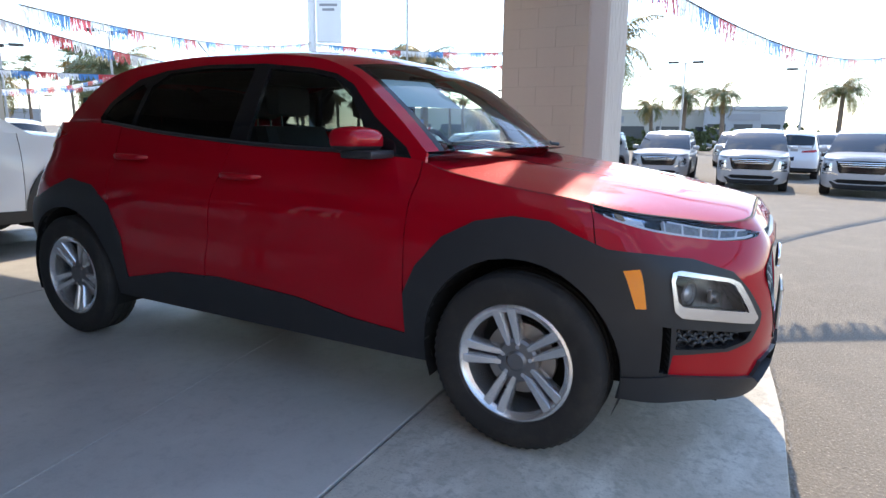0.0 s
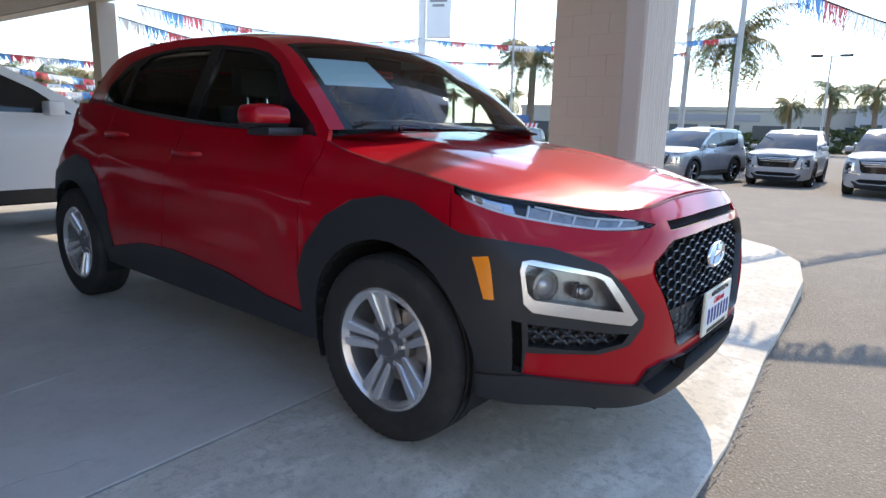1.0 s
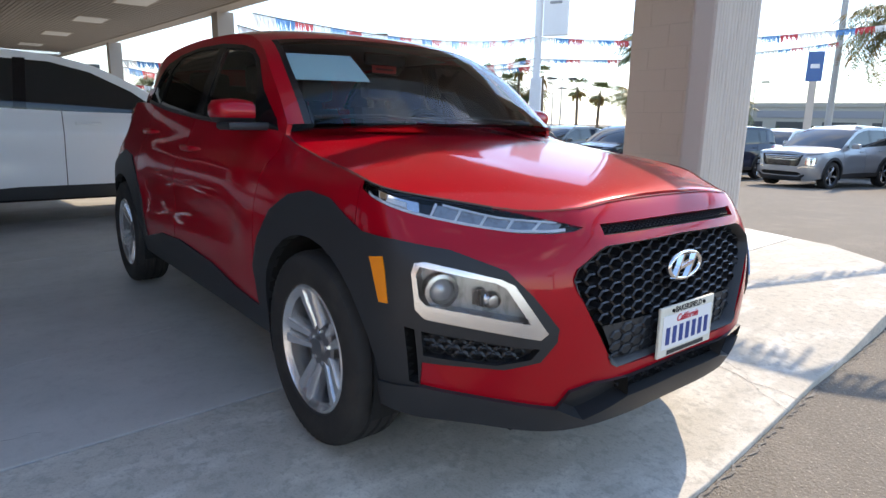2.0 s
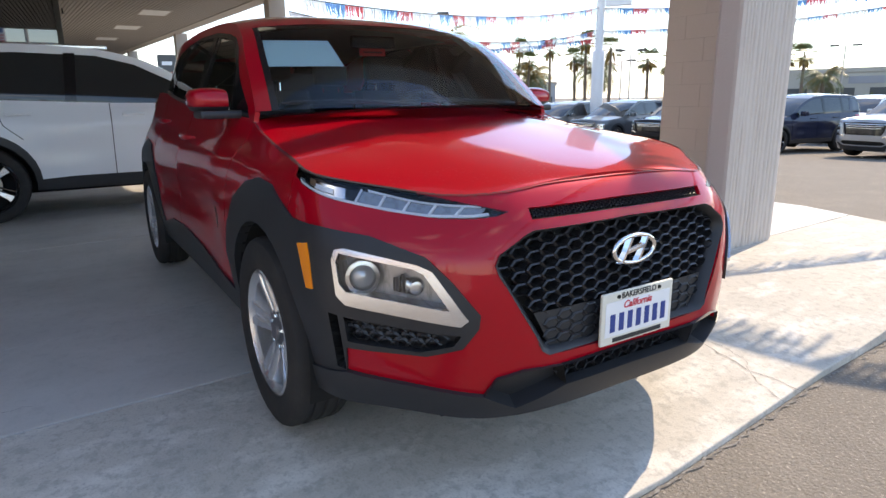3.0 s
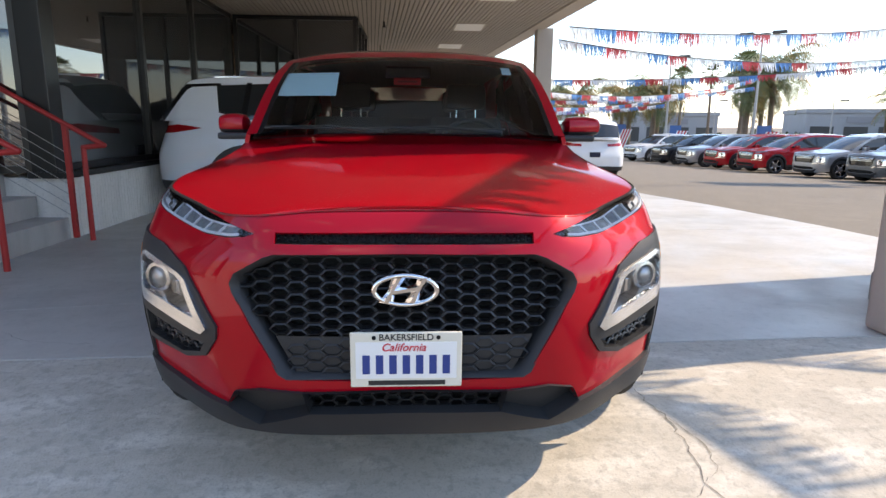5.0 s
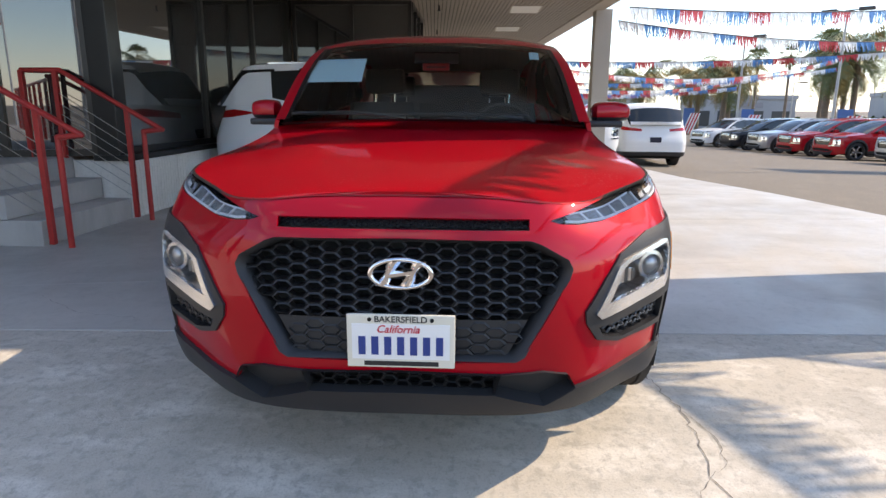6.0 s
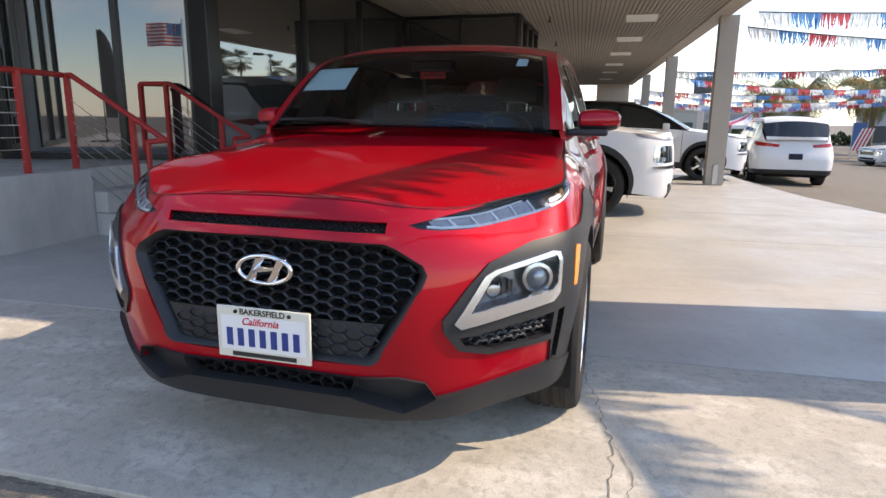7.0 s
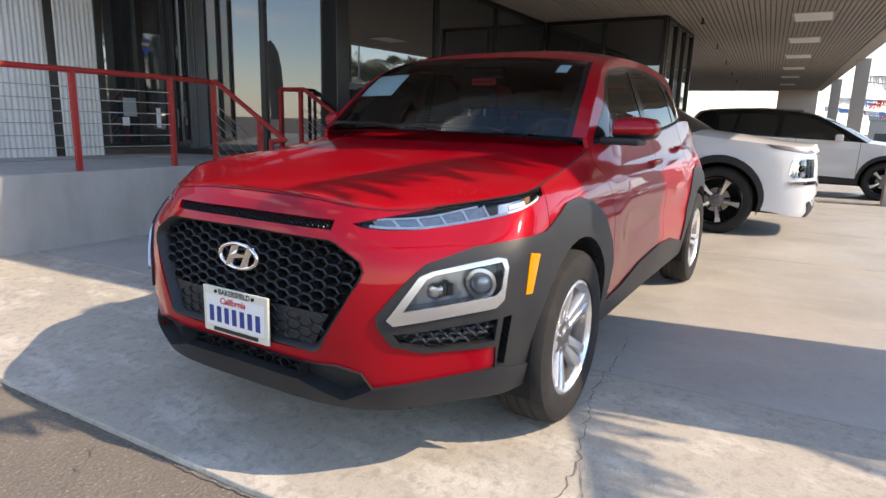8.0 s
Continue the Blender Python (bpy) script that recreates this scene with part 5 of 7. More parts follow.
    for s in (1, -1):
        part("windscreen_border", sheet([[r[0], r[n // 2], r[-1]] for r in screen_rows(s * 0.89, s * 0.925)]), gloss_black, glass, smooth=60)
        part("screen_pillar", sheet([[r[0], r[n // 2], r[-1]] for r in screen_rows(s * 0.925, s * 1.0)]), red_paint, car, smooth=60)
    top_rows = [across(x, 0.127 - 0.02 * k, 0.030 + 0.003 * k) for k, x in enumerate((-0.855, -0.885))]
    part("shade_band", sheet([[(p[0] - 0.004, p[1] * 0.88, p[2] - 0.004) for p in r] for r in top_rows]), gloss_black, glass, "dark printed band along the top of the glass", smooth=60)
    roof_x = [-0.885, -0.93, -0.97, -1.04, -1.10, -1.2, -1.34, -1.5, -1.73, -1.95, -2.07, -2.25, -2.40, -2.52, -2.60]
    rf = [across(x, 0.137 * (1 - smooth01((-0.885 - x) / 0.6)) - 0.20 * smooth01((-1.9 - x) / 0.6), 0.032 + 0.020 * smooth01((-0.885 - x) / 0.5)) for x in roof_x]
    bm = sheet(rf)
    bmesh.ops.recalc_face_normals(bm, faces=bm.faces[:])
    part("roof", bm, red_paint, car, smooth=60)
    rg = [across(x, -0.20 - 0.10 * smooth01((-2.6 - x) / 0.4), 0.052 - 0.03 * smooth01((-2.6 - x) / 0.4)) for x in (-2.60, -2.72, -2.83, -2.94, -3.02)]
    w = part("rear_window", sheet(rg), privacy_glass, car, smooth=60)
    w.visible_shadow = False
    bm = bmesh.new()
    add_tube(bm, (-2.35, 0.0, 1.50), (-2.52, 0.0, 1.66), 0.005, 0.003, 8)
    part("antenna", bm, black_plastic, car)
    # Cowl, wipers.
    rows = [[(-0.34 + 0.20 * (1 - t * t) - k * 0.10, 0.70 * t, 1.032 + 0.026 * (1 - t * t) - 0.010 * k) for t in [-1 + i / 10 for i in range(21)]] for k in (0, 1)]
    part("cowl", sheet(rows), black_plastic, car, smooth=60)
    for y0, y1 in ((-0.10, -0.62), (0.42, -0.12)):
        bm = bmesh.new()
        add_tube(bm, (-0.25, y0, 1.062), (-0.34, (y0 + y1) / 2, 1.085), 0.009, 0.006, 8)
        add_tube(bm, (-0.34, (y0 + y1) / 2, 1.085), (-0.36, y1, 1.080), 0.006, 0.005, 8)
        add_tube(bm, (-0.30, y0 + 0.02, 1.076), (-0.37, y1 - 0.03, 1.076), 0.005, 0.005, 6)
        part("wiper", bm, black_plastic, car, smooth=40)

    # Mirrors.
    for s in (1, -1):
        m = part("mirror", bmesh.new(), black_plastic, car)
        rows = []
        for i in range(13):
            t = i / 12
            a = math.pi * t
            y = 0.79 + (0.195 if s > 0 else 0.150) * t
            h = 0.053 * (0.45 + 0.55 * math.sin(math.pi * min(1, 0.15 + 0.80 * t)) ** 0.5) * (1 if 0 < i < 12 else 0.55)
            d = 0.075 * (0.55 + 0.45 * math.sin(math.pi * min(1, 0.2 + 0.65 * t)) ** 0.6) * (1 if 0 < i < 12 else 0.6)
            rows.append([(-0.655 - 0.045 * t + d * math.copysign(abs(math.cos(b)) ** 0.75, math.cos(b)) * (1.25 if math.cos(b) > 0 else 0.7), s * y, 1.088 + 0.004 * t + h * math.copysign(abs(math.sin(b)) ** 0.75, math.sin(b))) for b in [2 * math.pi * k / 20 for k in range(20)]])
        bm = sheet(rows, True)
        bmesh.ops.holes_fill(bm, edges=[e for e in bm.edges if e.is_boundary], sides=40)
        bmesh.ops.recalc_face_normals(bm, faces=bm.faces[:])
        bmesh.ops.bisect_plane(bm, geom=bm.verts[:] + bm.edges[:] + bm.faces[:], plane_co=(0, 0, 1.066), plane_no=(0, 0, 1))
        for f in bm.faces:
            f.material_index = 1 if f.calc_center_median().z < 1.066 else 0
        part("mirror_cap", bm, [red_paint, black_plastic], m, "red mirror cap over a black base", smooth=50)
        rows = [[(-0.715 - 0.045 * (y - 0.8) / 0.18, s * y, z) for z in (1.060, 1.09, 1.118)] for y in (0.83, 0.86, 0.885, 0.91)]
        part("mirror_glass", sheet(rows), chrome, m)
        bm = box_bm(((-0.70, s * 0.86 - 0.115, 1.018), (-0.55, s * 0.86 + 0.07, 1.050)), bevel=0.012) if s > 0 else box_bm(((-0.70, -0.86 - 0.06, 1.018), (-0.55, -0.86 + 0.115, 1.050)), bevel=0.012)
        part("mirror_arm", bm, black_plastic, m)

    # Near-black filler boxes that block light under the body, and the wheel wells.
    part("underbody_filler", box_bm(((-3.05, -0.60, 0.20), (0.70, 0.60, 0.42)), ((-2.15, -0.80, 0.235), (-0.42, 0.80, 0.42)), ((-3.1, -0.55, 0.42), (-2.0, 0.55, 0.90)), ((-0.4, -0.56, 0.42), (0.60, 0.56, 0.78))), gap_dark, car)
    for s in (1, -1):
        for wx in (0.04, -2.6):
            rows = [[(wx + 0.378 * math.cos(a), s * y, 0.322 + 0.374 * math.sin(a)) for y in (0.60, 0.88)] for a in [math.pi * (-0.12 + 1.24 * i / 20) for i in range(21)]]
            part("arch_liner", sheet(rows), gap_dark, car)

    def spokes():
        out = []
        for o in (-1, 1):
            out.append(spoke_bm([(0.050, o * 0.018, 0.052), (0.10, o * 0.022, 0.062), (0.16, o * 0.027, 0.076), (0.212, o * 0.032, 0.084)], [0.026, 0.032, 0.038, 0.044], 0.045))
        return out

    for wx in (0.0, -2.6):
        for s in (1, -1):
            wheel(car, (wx + (0.04 if wx == 0.0 else 0.0), s * 0.806, 0.308), s, 0.333, 0.205, 0.214, spokes, rim_silver, radians(14 if wx == 0 else 40))
    return car, sk, upper_wrap, across


CAR, CAR_SKIN, UPPER, ACROSS = red_car()

# ---- inside the red car ----
def seat(x, y, wide, rests, name="seat"):
    t = part(name, bmesh.new(), interior_dark, CAR)
    bm = bmesh.new()
    add_box(bm, (x - 0.10, y - wide / 2, 0.50), (x + 0.42, y + wide / 2, 0.66), 0.05)
    part("cushion", bm, interior_dark, t, smooth=50)
    rows = []
    for i in range(9):
        k = i / 8
        xx = x - 0.02 - 0.20 * k
        w = wide / 2 * (1 - 0.14 * k * k)
        d = 0.065
        z = 0.60 + 0.54 * k
        rows.append([(xx + d * 0.4, y - w, z), (xx + d, y - w * 0.86, z), (xx + d * 0.75, y, z), (xx + d, y + w * 0.86, z), (xx + d * 0.4, y + w, z), (xx - d, y + w * 0.9, z), (xx - d, y - w * 0.9, z)])
    bm = sheet(rows, True)
    bmesh.ops.holes_fill(bm, edges=[e for e in bm.edges if e.is_boundary], sides=20)
    bmesh.ops.recalc_face_normals(bm, faces=bm.faces[:])
    part("backrest", bm, interior_dark, t, smooth=50)
    for yy in rests:
        bm = bmesh.new()
        add_box(bm, (x - 0.285, yy - 0.125, 1.19), (x - 0.185, yy + 0.125, 1.345), 0.04)
        part("headrest", bm, interior_dark, t, smooth=50)
        for o in (-0.06, 0.06):
            bm = bmesh.new()
            add_tube(bm, (x - 0.225, yy + o, 1.10), (x - 0.235, yy + o, 1.21), 0.006, n=8)
            part("headrest_post", bm, chrome, t, "chrome headrest post")
    return t


seat(-1.22, -0.36, 0.50, (-0.36,))
seat(-1.22, 0.36, 0.50, (0.36,))
seat(-2.12, 0.0, 1.24, (-0.38, 0.38), "rear_bench")
rows = []
for i in range(15):
    t = -1 + i / 7
    e = 0.20 * (1 - t * t)
    rows.append([(-0.40 + e, 0.68 * t, 1.005), (-0.62 + e, 0.68 * t, 1.028 + 0.02 * math.exp(-(((t - 0.5) / 0.25) ** 2))), (-0.86 + 0.5 * e, 0.68 * t, 0.985), (-0.90 + 0.5 * e, 0.68 * t, 0.70)])
part("dashboard", sheet(rows), interior_dark, CAR, "dark dashboard", smooth=40)
bm = bmesh.new()
rows = []
for i in range(33):
    a = 2 * math.pi * i / 32
    rows.append([Vector((-0.93, 0.36, 0.955)) + Matrix.Rotation(radians(-24), 3, "Y") @ Vector(((0.014 * math.sin(b)), (0.183 + 0.014 * math.cos(b)) * math.cos(a), (0.183 + 0.014 * math.cos(b)) * math.sin(a))) for b in [2 * math.pi * k / 8 for k in range(8)]])
wheel_ring = part("steering_wheel", sheet(rows, True), interior_dark, CAR, smooth=60)
bm = box_bm(((-0.95, 0.19, 0.935), (-0.925, 0.53, 0.975)), ((-0.96, 0.30, 0.88), (-0.91, 0.42, 0.99)), bevel=0.01)
part("steering_boss", bm, interior_dark, wheel_ring)
for s in (1, -1):
    part("door_lining", box_bm(((-2.2, s * 0.715 - 0.02, 0.45), (-0.55, s * 0.715 + 0.02, 0.985)), bevel=0.01), interior_dark, CAR)
    rows = []
    for x in (-0.55, -0.66, -0.76, -0.86, -0.96, -1.05):
        zr = 1.046 + (x + 0.41) * -0.70 if x > -0.95 else 1.43
        p = UPPER(-x, min(zr, 1.43))
        rows.append([(x - 0.03, s * (p.y - 0.025), p.z - 0.005), (x - 0.09, s * (p.y - 0.035), p.z - 0.01)])
    part("pillar_lining", sheet(rows), interior_grey, CAR)
rows = [[(x, y, 1.395 + 0.05 * (1 - (y / 0.6) ** 2) - 0.06 * smooth01((-2.1 - x) / 0.5)) for y in [-0.56 + 0.14 * i for i in range(9)]] for x in (-1.06, -1.3, -1.7, -2.1, -2.5)]
part("headliner", sheet(rows), interior_grey, CAR, smooth=60)
part("cabin_floor", box_bm(((-2.9, -0.75, 0.42), (-0.45, 0.75, 0.46)), ((-2.95, -0.70, 0.46), (-2.40, 0.70, 0.98))), interior_dark, CAR)
# Added upright panel that keeps daylight out of the cabin's rear.
part("rear_light_block", box_bm(((-2.76, -0.64, 0.95), (-2.70, 0.64, 1.29)), bevel=0.01), interior_dark, CAR)
mirror = part("inside_mirror", box_bm(((-0.875, -0.12, 1.335), (-0.845, 0.12, 1.395)), bevel=0.012), gloss_black, CAR)
part("mirror_tag", box_bm(((-0.862, -0.075, 1.300), (-0.860, 0.068, 1.337)), bevel=0.0005), tag_red, CAR, "red hang tag with a dark line")
part("tag_line", box_bm(((-0.8598, -0.055, 1.313), (-0.859, 0.050, 1.322))), material("tag_ink", (0.12, 0.01, 0.01), 0.7), CAR)


def on_screen(y, z):
    """A place just behind the windscreen."""
    x = -0.42
    while x > -0.98:
        p = UPPER(-x, 1.0)
        row = ACROSS(x, 0.20 - 0.09 * min(1.0, (-0.41 - x) / 0.56), 0.012 + 0.020 * min(1.0, (-0.41 - x) / 0.475))
        t = y / row[-1][1]
        if abs(t) < 1:
            c0, c1 = row[16], row[-1]
            zz, xx = c1[2] + (c0[2] - c1[2]) * (1 - abs(t) ** 3.4), c1[0] + (c0[0] - c1[0]) * (1 - t * t)
            if zz >= z:
                return Vector((xx - 0.008, y, z))
        x -= 0.004
    return Vector((-0.8, y, z))


def sticker(name, y0, y1, z0, z1, mat, label):
    rows = [[on_screen(y0 + (y1 - y0) * i / 4, z0 + (z1 - z0) * j / 3) for i in range(5)] for j in range(4)]
    return part(name, sheet(rows), mat, CAR, label)


sticker("price_sheet", -0.625, -0.335, 1.225, 1.342, paper_white, "pale paper sheet behind the windscreen")
sticker("service_sticker", 0.475, 0.525, 1.345, 1.385, paper_white, "small pale sticker")

# ---- parked family SUVs, one shape in several paints ----
suv_white = paint("suv_white", (0.74, 0.75, 0.77), 0.0, 0.3)
suv_silver = paint("suv_silver", (0.36, 0.37, 0.39), 0.6, 0.3)
suv_pearl = paint("suv_pearl", (0.38, 0.385, 0.40), 0.2, 0.3)
suv_grey = paint("suv_grey", (0.13, 0.14, 0.15), 0.5, 0.3)
suv_black = paint("suv_black", (0.012, 0.013, 0.017), 0.0, 0.3)
suv_navy = paint("suv_navy", (0.015, 0.02, 0.045), 0.1, 0.3)
suv_red = paint("suv_red", (0.36, 0.008, 0.014), 0.1, 0.3)
dark_glass = material("dark_glass", (0.018, 0.021, 0.022), 0.03, spec=0.7)
S_PLAN, S_END = plan_curve([(0.95, 0), (0.945, 0.35), (0.91, 0.60), (0.82, 0.76), (0.62, 0.875), (0.40, 0.915), (0.0, 0.925), (-0.6, 0.92), (-1.4, 0.92), (-2.2, 0.925), (-2.7, 0.925), (-3.3, 0.912), (-3.62, 0.88), (-3.79, 0.75), (-3.86, 0.40), (-3.88, 0)])
S_NOSE = curve([(0.18, -0.10), (0.30, -0.03), (0.50, 0.0), (0.80, -0.008), (0.95, -0.035), (1.06, -0.13)])
S_TAIL = curve([(0.2, 0.10), (0.45, 0.0), (0.7, -0.01), (0.95, 0.06), (1.2, 0.14)])
S_FLANK = curve([(0.15, 0.93), (0.40, 0.98), (0.60, 1.0), (0.80, 0.995), (0.95, 0.975), (1.05, 0.945), (1.2, 0.895)])
S_TOP = curve([(0.0, 0.985), (0.6, 0.985), (1.0, 0.995), (1.6, 1.045), (2.2, 1.105), (3.2, 1.135), (4.5, 1.175), (5.3, 1.16), (6.5, 1.15)])
S_LOW = curve([(0.0, 0.22), (0.7, 0.24), (1.2, 0.30), (3.0, 0.30), (5.0, 0.32), (6.0, 0.34)])
S_ROOF = curve([(-3.86, 1.09), (-3.80, 1.155), (-3.62, 1.36), (-3.47, 1.545), (-3.41, 1.61), (-3.34, 1.648), (-3.0, 1.675), (-2.3, 1.695), (-1.7, 1.67), (-1.30, 1.60), (-0.88, 1.41), (-0.36, 1.10)])


def suv_wrap(u, z):
    x, y = S_PLAN(abs(u))
    x += smooth01((x - 0.2) / 0.5) * S_NOSE(z) + smooth01((-3.1 - x) / 0.4) * S_TAIL(z)
    y *= S_FLANK(z)
    door = smooth01((-0.5 - x) / 0.25) * smooth01((x + 2.4) / 0.25)
    y += door * (0.008 * math.exp(-(((z - 0.92) / 0.05) ** 2)) - 0.018 * math.exp(-(((z - 0.66) / 0.14) ** 2)))
    return Vector((x, y if u >= 0 else -y, z))


def suv():
    car = thing("suv", (0, 0, 0), "clean white mid-size SUV with black arch trims", "car")
    us = [0.06 * i for i in range(28)] + [1.68 + 0.075 * i for i in range(70)]
    us = [u for u in us if u < S_END - 0.03] + [S_END]
    sk = Skin(us, S_LOW, S_TOP, 14, suv_wrap)
    sk.panel("grille", [(-0.01, 0.62), (0.47, 0.62), (0.52, 0.70), (0.56, 0.86), (0.60, 0.93), (-0.01, 0.95)])
    sk.panel("intake", [(-0.01, 0.36), (0.50, 0.37), (0.60, 0.42), (0.50, 0.47), (-0.01, 0.475)])
    sk.panel("skid", [(-0.01, 0.1), (-0.01, 0.34), (0.52, 0.345), (0.66, 0.42), (0.70, 0.40), (0.62, 0.30), (0.60, 0.1)])
    sk.panel("lamp", [(0.64, 0.67), (0.90, 0.655), (0.96, 0.70), (0.93, 0.86), (0.66, 0.865)])
    sk.panel("daylight", [(0.63, 0.925), (0.75, 0.915), (1.12, 0.965), (1.18, 1.01), (0.70, 0.965)])
    sk.panel("blade", [(0.50, 0.56), (0.62, 0.60), (0.95, 0.585), (0.97, 0.62), (0.62, 0.64), (0.50, 0.60)])
    sk.panel("front_trim", [(p[0], p[1]) for p in ring(1.64, 0.40, 0.475, 30) if p[1] > 0.24] + [])
    sk.panel("rear_trim", [(p[0], p[1]) for p in ring(4.346, 0.40, 0.475, 30) if p[1] > 0.24])
    sk.panel("sill", [(1.95, 0.1), (1.95, 0.40), (2.6, 0.425), (3.6, 0.425), (4.05, 0.40), (4.05, 0.1)])
    sk.panel("sill", [(4.65, 0.1), (4.65, 0.40), (5.2, 0.44), (6.6, 0.46), (6.6, 0.1)])
    sk.panel("tail_light", [(4.90, 1.075), (5.30, 1.015), (5.85, 0.99), (5.85, 1.055), (5.26, 1.115)])
    suv_gaps = []
    for line in ([(2.10, 1.2), (2.12, 0.42)], [(3.20, 1.2), (3.22, 0.42)], [(4.20, 1.2), (4.12, 0.93), (3.98, 0.80)]):
        suv_gaps.append("gap%d" % len(suv_gaps))
        sk.panel(suv_gaps[-1], strip(line, 0.008))
    sk.panel("arch", ring(1.64, 0.372, 0.425, 30))
    sk.panel("arch", ring(4.346, 0.372, 0.425, 30))
    sk.sort()
    body = sk.emit("body", ["body"], suv_white, car, 0.0, -0.02)
    for nm in suv_gaps:
        for s in (1, -1):
            sk.emit("panel_gap", [nm], gap_dark, body, -0.006, None, (s,))
    for s in (1, -1):
        for nm in ("front_trim", "rear_trim"):
            sk.emit("arch_trim", [nm], black_plastic, car, 0.012, -0.03, (s,), "black arch trim")
        sk.emit("sill_trim", ["sill"], black_plastic, car, 0.006, -0.02, (s,))
        lm = sk.emit("headlight", ["lamp"], chrome, car, -0.03, 0.004, (s,), "tall bumper headlight")
        sk.emit("lens", ["lamp"], lens_clear, lm, 0.003, None, (s,))
        for k in range(3):
            p, _ = sk.place(0.80, 0.70 + 0.06 * k, -0.02, s)
            bm = lathe([(0.0, 0.02), (0.022, 0.016), (0.032, 0.0), (0.036, -0.01)], 14)
            bmesh.ops.transform(bm, matrix=Matrix.Translation(p) @ Vector((0.92, 0.38 * s, 0)).to_track_quat("Y", "Z").to_matrix().to_4x4(), verts=bm.verts[:])
            part("projector", bm, gloss_black if k == 1 else lens_white, lm, smooth=40)
        sk.emit("daylight_lamp", ["daylight"], rim_grey, car, 0.004, -0.01, (s,), "slim daytime running light")
        sk.emit("blade", ["blade"], chrome, car, 0.012, -0.01, (s,), "chrome bumper blade")
        sk.emit("tail_light", ["tail_light"], tail_red, car, 0.006, -0.01, (s,), "slim red tail lamp")
        for hx, hz in ((-1.35, 1.02), (-2.35, 1.035)):
            p = suv_wrap(1.64 - hx, hz)
            part("handle", box_bm(((hx - 0.11, s * p.y - 0.03 * (s < 0) , hz - 0.013), (hx + 0.11, s * p.y + 0.03 * (s > 0), hz + 0.013)), bevel=0.009), suv_white, car)
    g = sk.emit("grille", ["grille"], gloss_black, car, Vector((-0.04, 0, 0)), 0.0, label="black grille with bright slats")
    for z in (0.895, 0.845, 0.795):
        w = 0.44 + (z - 0.79) * 0.8
        rows = [[(suv_wrap(abs(w * t), zz).x - 0.012 + dx, w * t, zz) for zz, dx in ((z - 0.010, -0.02), (z - 0.008, 0.0), (z + 0.008, 0.0), (z + 0.010, -0.02))] for t in [-1 + i / 8 for i in range(17)]]
        part("slat", sheet(rows), satin_chrome, g, smooth=30)
    sk.emit("intake", ["intake"], gap_dark, car, Vector((-0.05, 0, 0)), 0.0)
    sk.emit("skid_plate", ["skid"], black_plastic, car, 0.010, -0.02, label="black lower bumper guard")
    # Bonnet.
    rows = []
    for u in [0.0, 0.15, 0.30, 0.45, 0.60, 0.72, 0.84, 0.96, 1.08, 1.2, 1.35, 1.5, 1.65, 1.8, 1.95, 2.06]:
        e = suv_wrap(u, S_TOP(u))
        rows.append([(e.x, (e.y - 0.004) * t, e.z - 0.003 + (0.035 + 0.03 * smooth01((0.8 - e.x) / 0.8)) * (1 - abs(t) ** 3) * smooth01(u / 0.5)) for t in [-1 + i / 10 for i in range(21)]])
    bm = sheet(rows)
    if sum(f.normal.z for f in bm.faces) < 0:
        bmesh.ops.reverse_faces(bm, faces=bm.faces[:])
    part("hood", bm, suv_white, car, smooth=50)

    def belt(x):
        return S_TOP(1.64 - x)

    def up_wrap(v, z):
        x = -v
        yb = suv_wrap(1.64 - max(x, -3.3), belt(max(x, -3.3))).y
        k = max(0.0, z - belt(max(x, -3.3))) / 0.52
        return Vector((x, yb - 0.13 * k**1.1 - 0.03 * smooth01((-3.1 - x) / 0.5) - 0.13 * smooth01((-3.48 - x) / 0.32), z))

    vs = [0.36 + 0.065 * i for i in range(53)]
    up = Skin(vs, lambda v: min(belt(-v) - 0.002, S_ROOF(-v) - 0.004), lambda v: S_ROOF(-v), 7, up_wrap)
    up.panel("glass", [(0.62, 1.12), (0.92, 1.345), (1.28, 1.52), (1.62, 1.60), (2.3, 1.618), (3.05, 1.585), (3.02, 1.26), (2.6, 1.165), (1.6, 1.135)])
    up.panel("roof_gap", [(3.0, 1.612), (3.37, 1.60), (3.47, 1.60), (3.66, 1.40), (3.86, 1.16), (3.72, 1.16), (3.56, 1.345), (3.41, 1.53), (3.34, 1.565), (3.0, 1.58)])
    up.panel("front_post", [(1.86, 1.0), (1.80, 1.62), (1.90, 1.62), (1.96, 1.0)])
    up.panel("rear_post", [(2.72, 1.0), (2.62, 1.62), (2.68, 1.62), (2.80, 1.0)])
    up.sort()
    for s in (1, -1):
        up.emit("pillar", ["body"], suv_white, car, 0.0, -0.02, (s,))
        up.emit("roof_gap", ["roof_gap"], gloss_black, car, 0.002, -0.01, (s,), "black band under the roof edge")
        up.emit("window", ["glass"], dark_glass, car, -0.004, None, (s,), "dark side glass")
        for nm in ("front_post", "rear_post"):
            up.emit("window_post", [nm], gloss_black, car, 0.001, -0.01, (s,))
    n = 16

    def across(x, b, c):
        p = up_wrap(-x, S_ROOF(x))
        return [(x + b * (1 - t * t), p.y * t, p.z + c * (1 - t * t)) for t in [-1 + 2 * i / n for i in range(n + 1)]]

    part("windscreen", sheet([across(x, 0.16 - 0.02 * i, 0.02) for i, x in enumerate((-0.36, -0.58, -0.82, -1.06, -1.30))]), dark_glass, car, smooth=60)
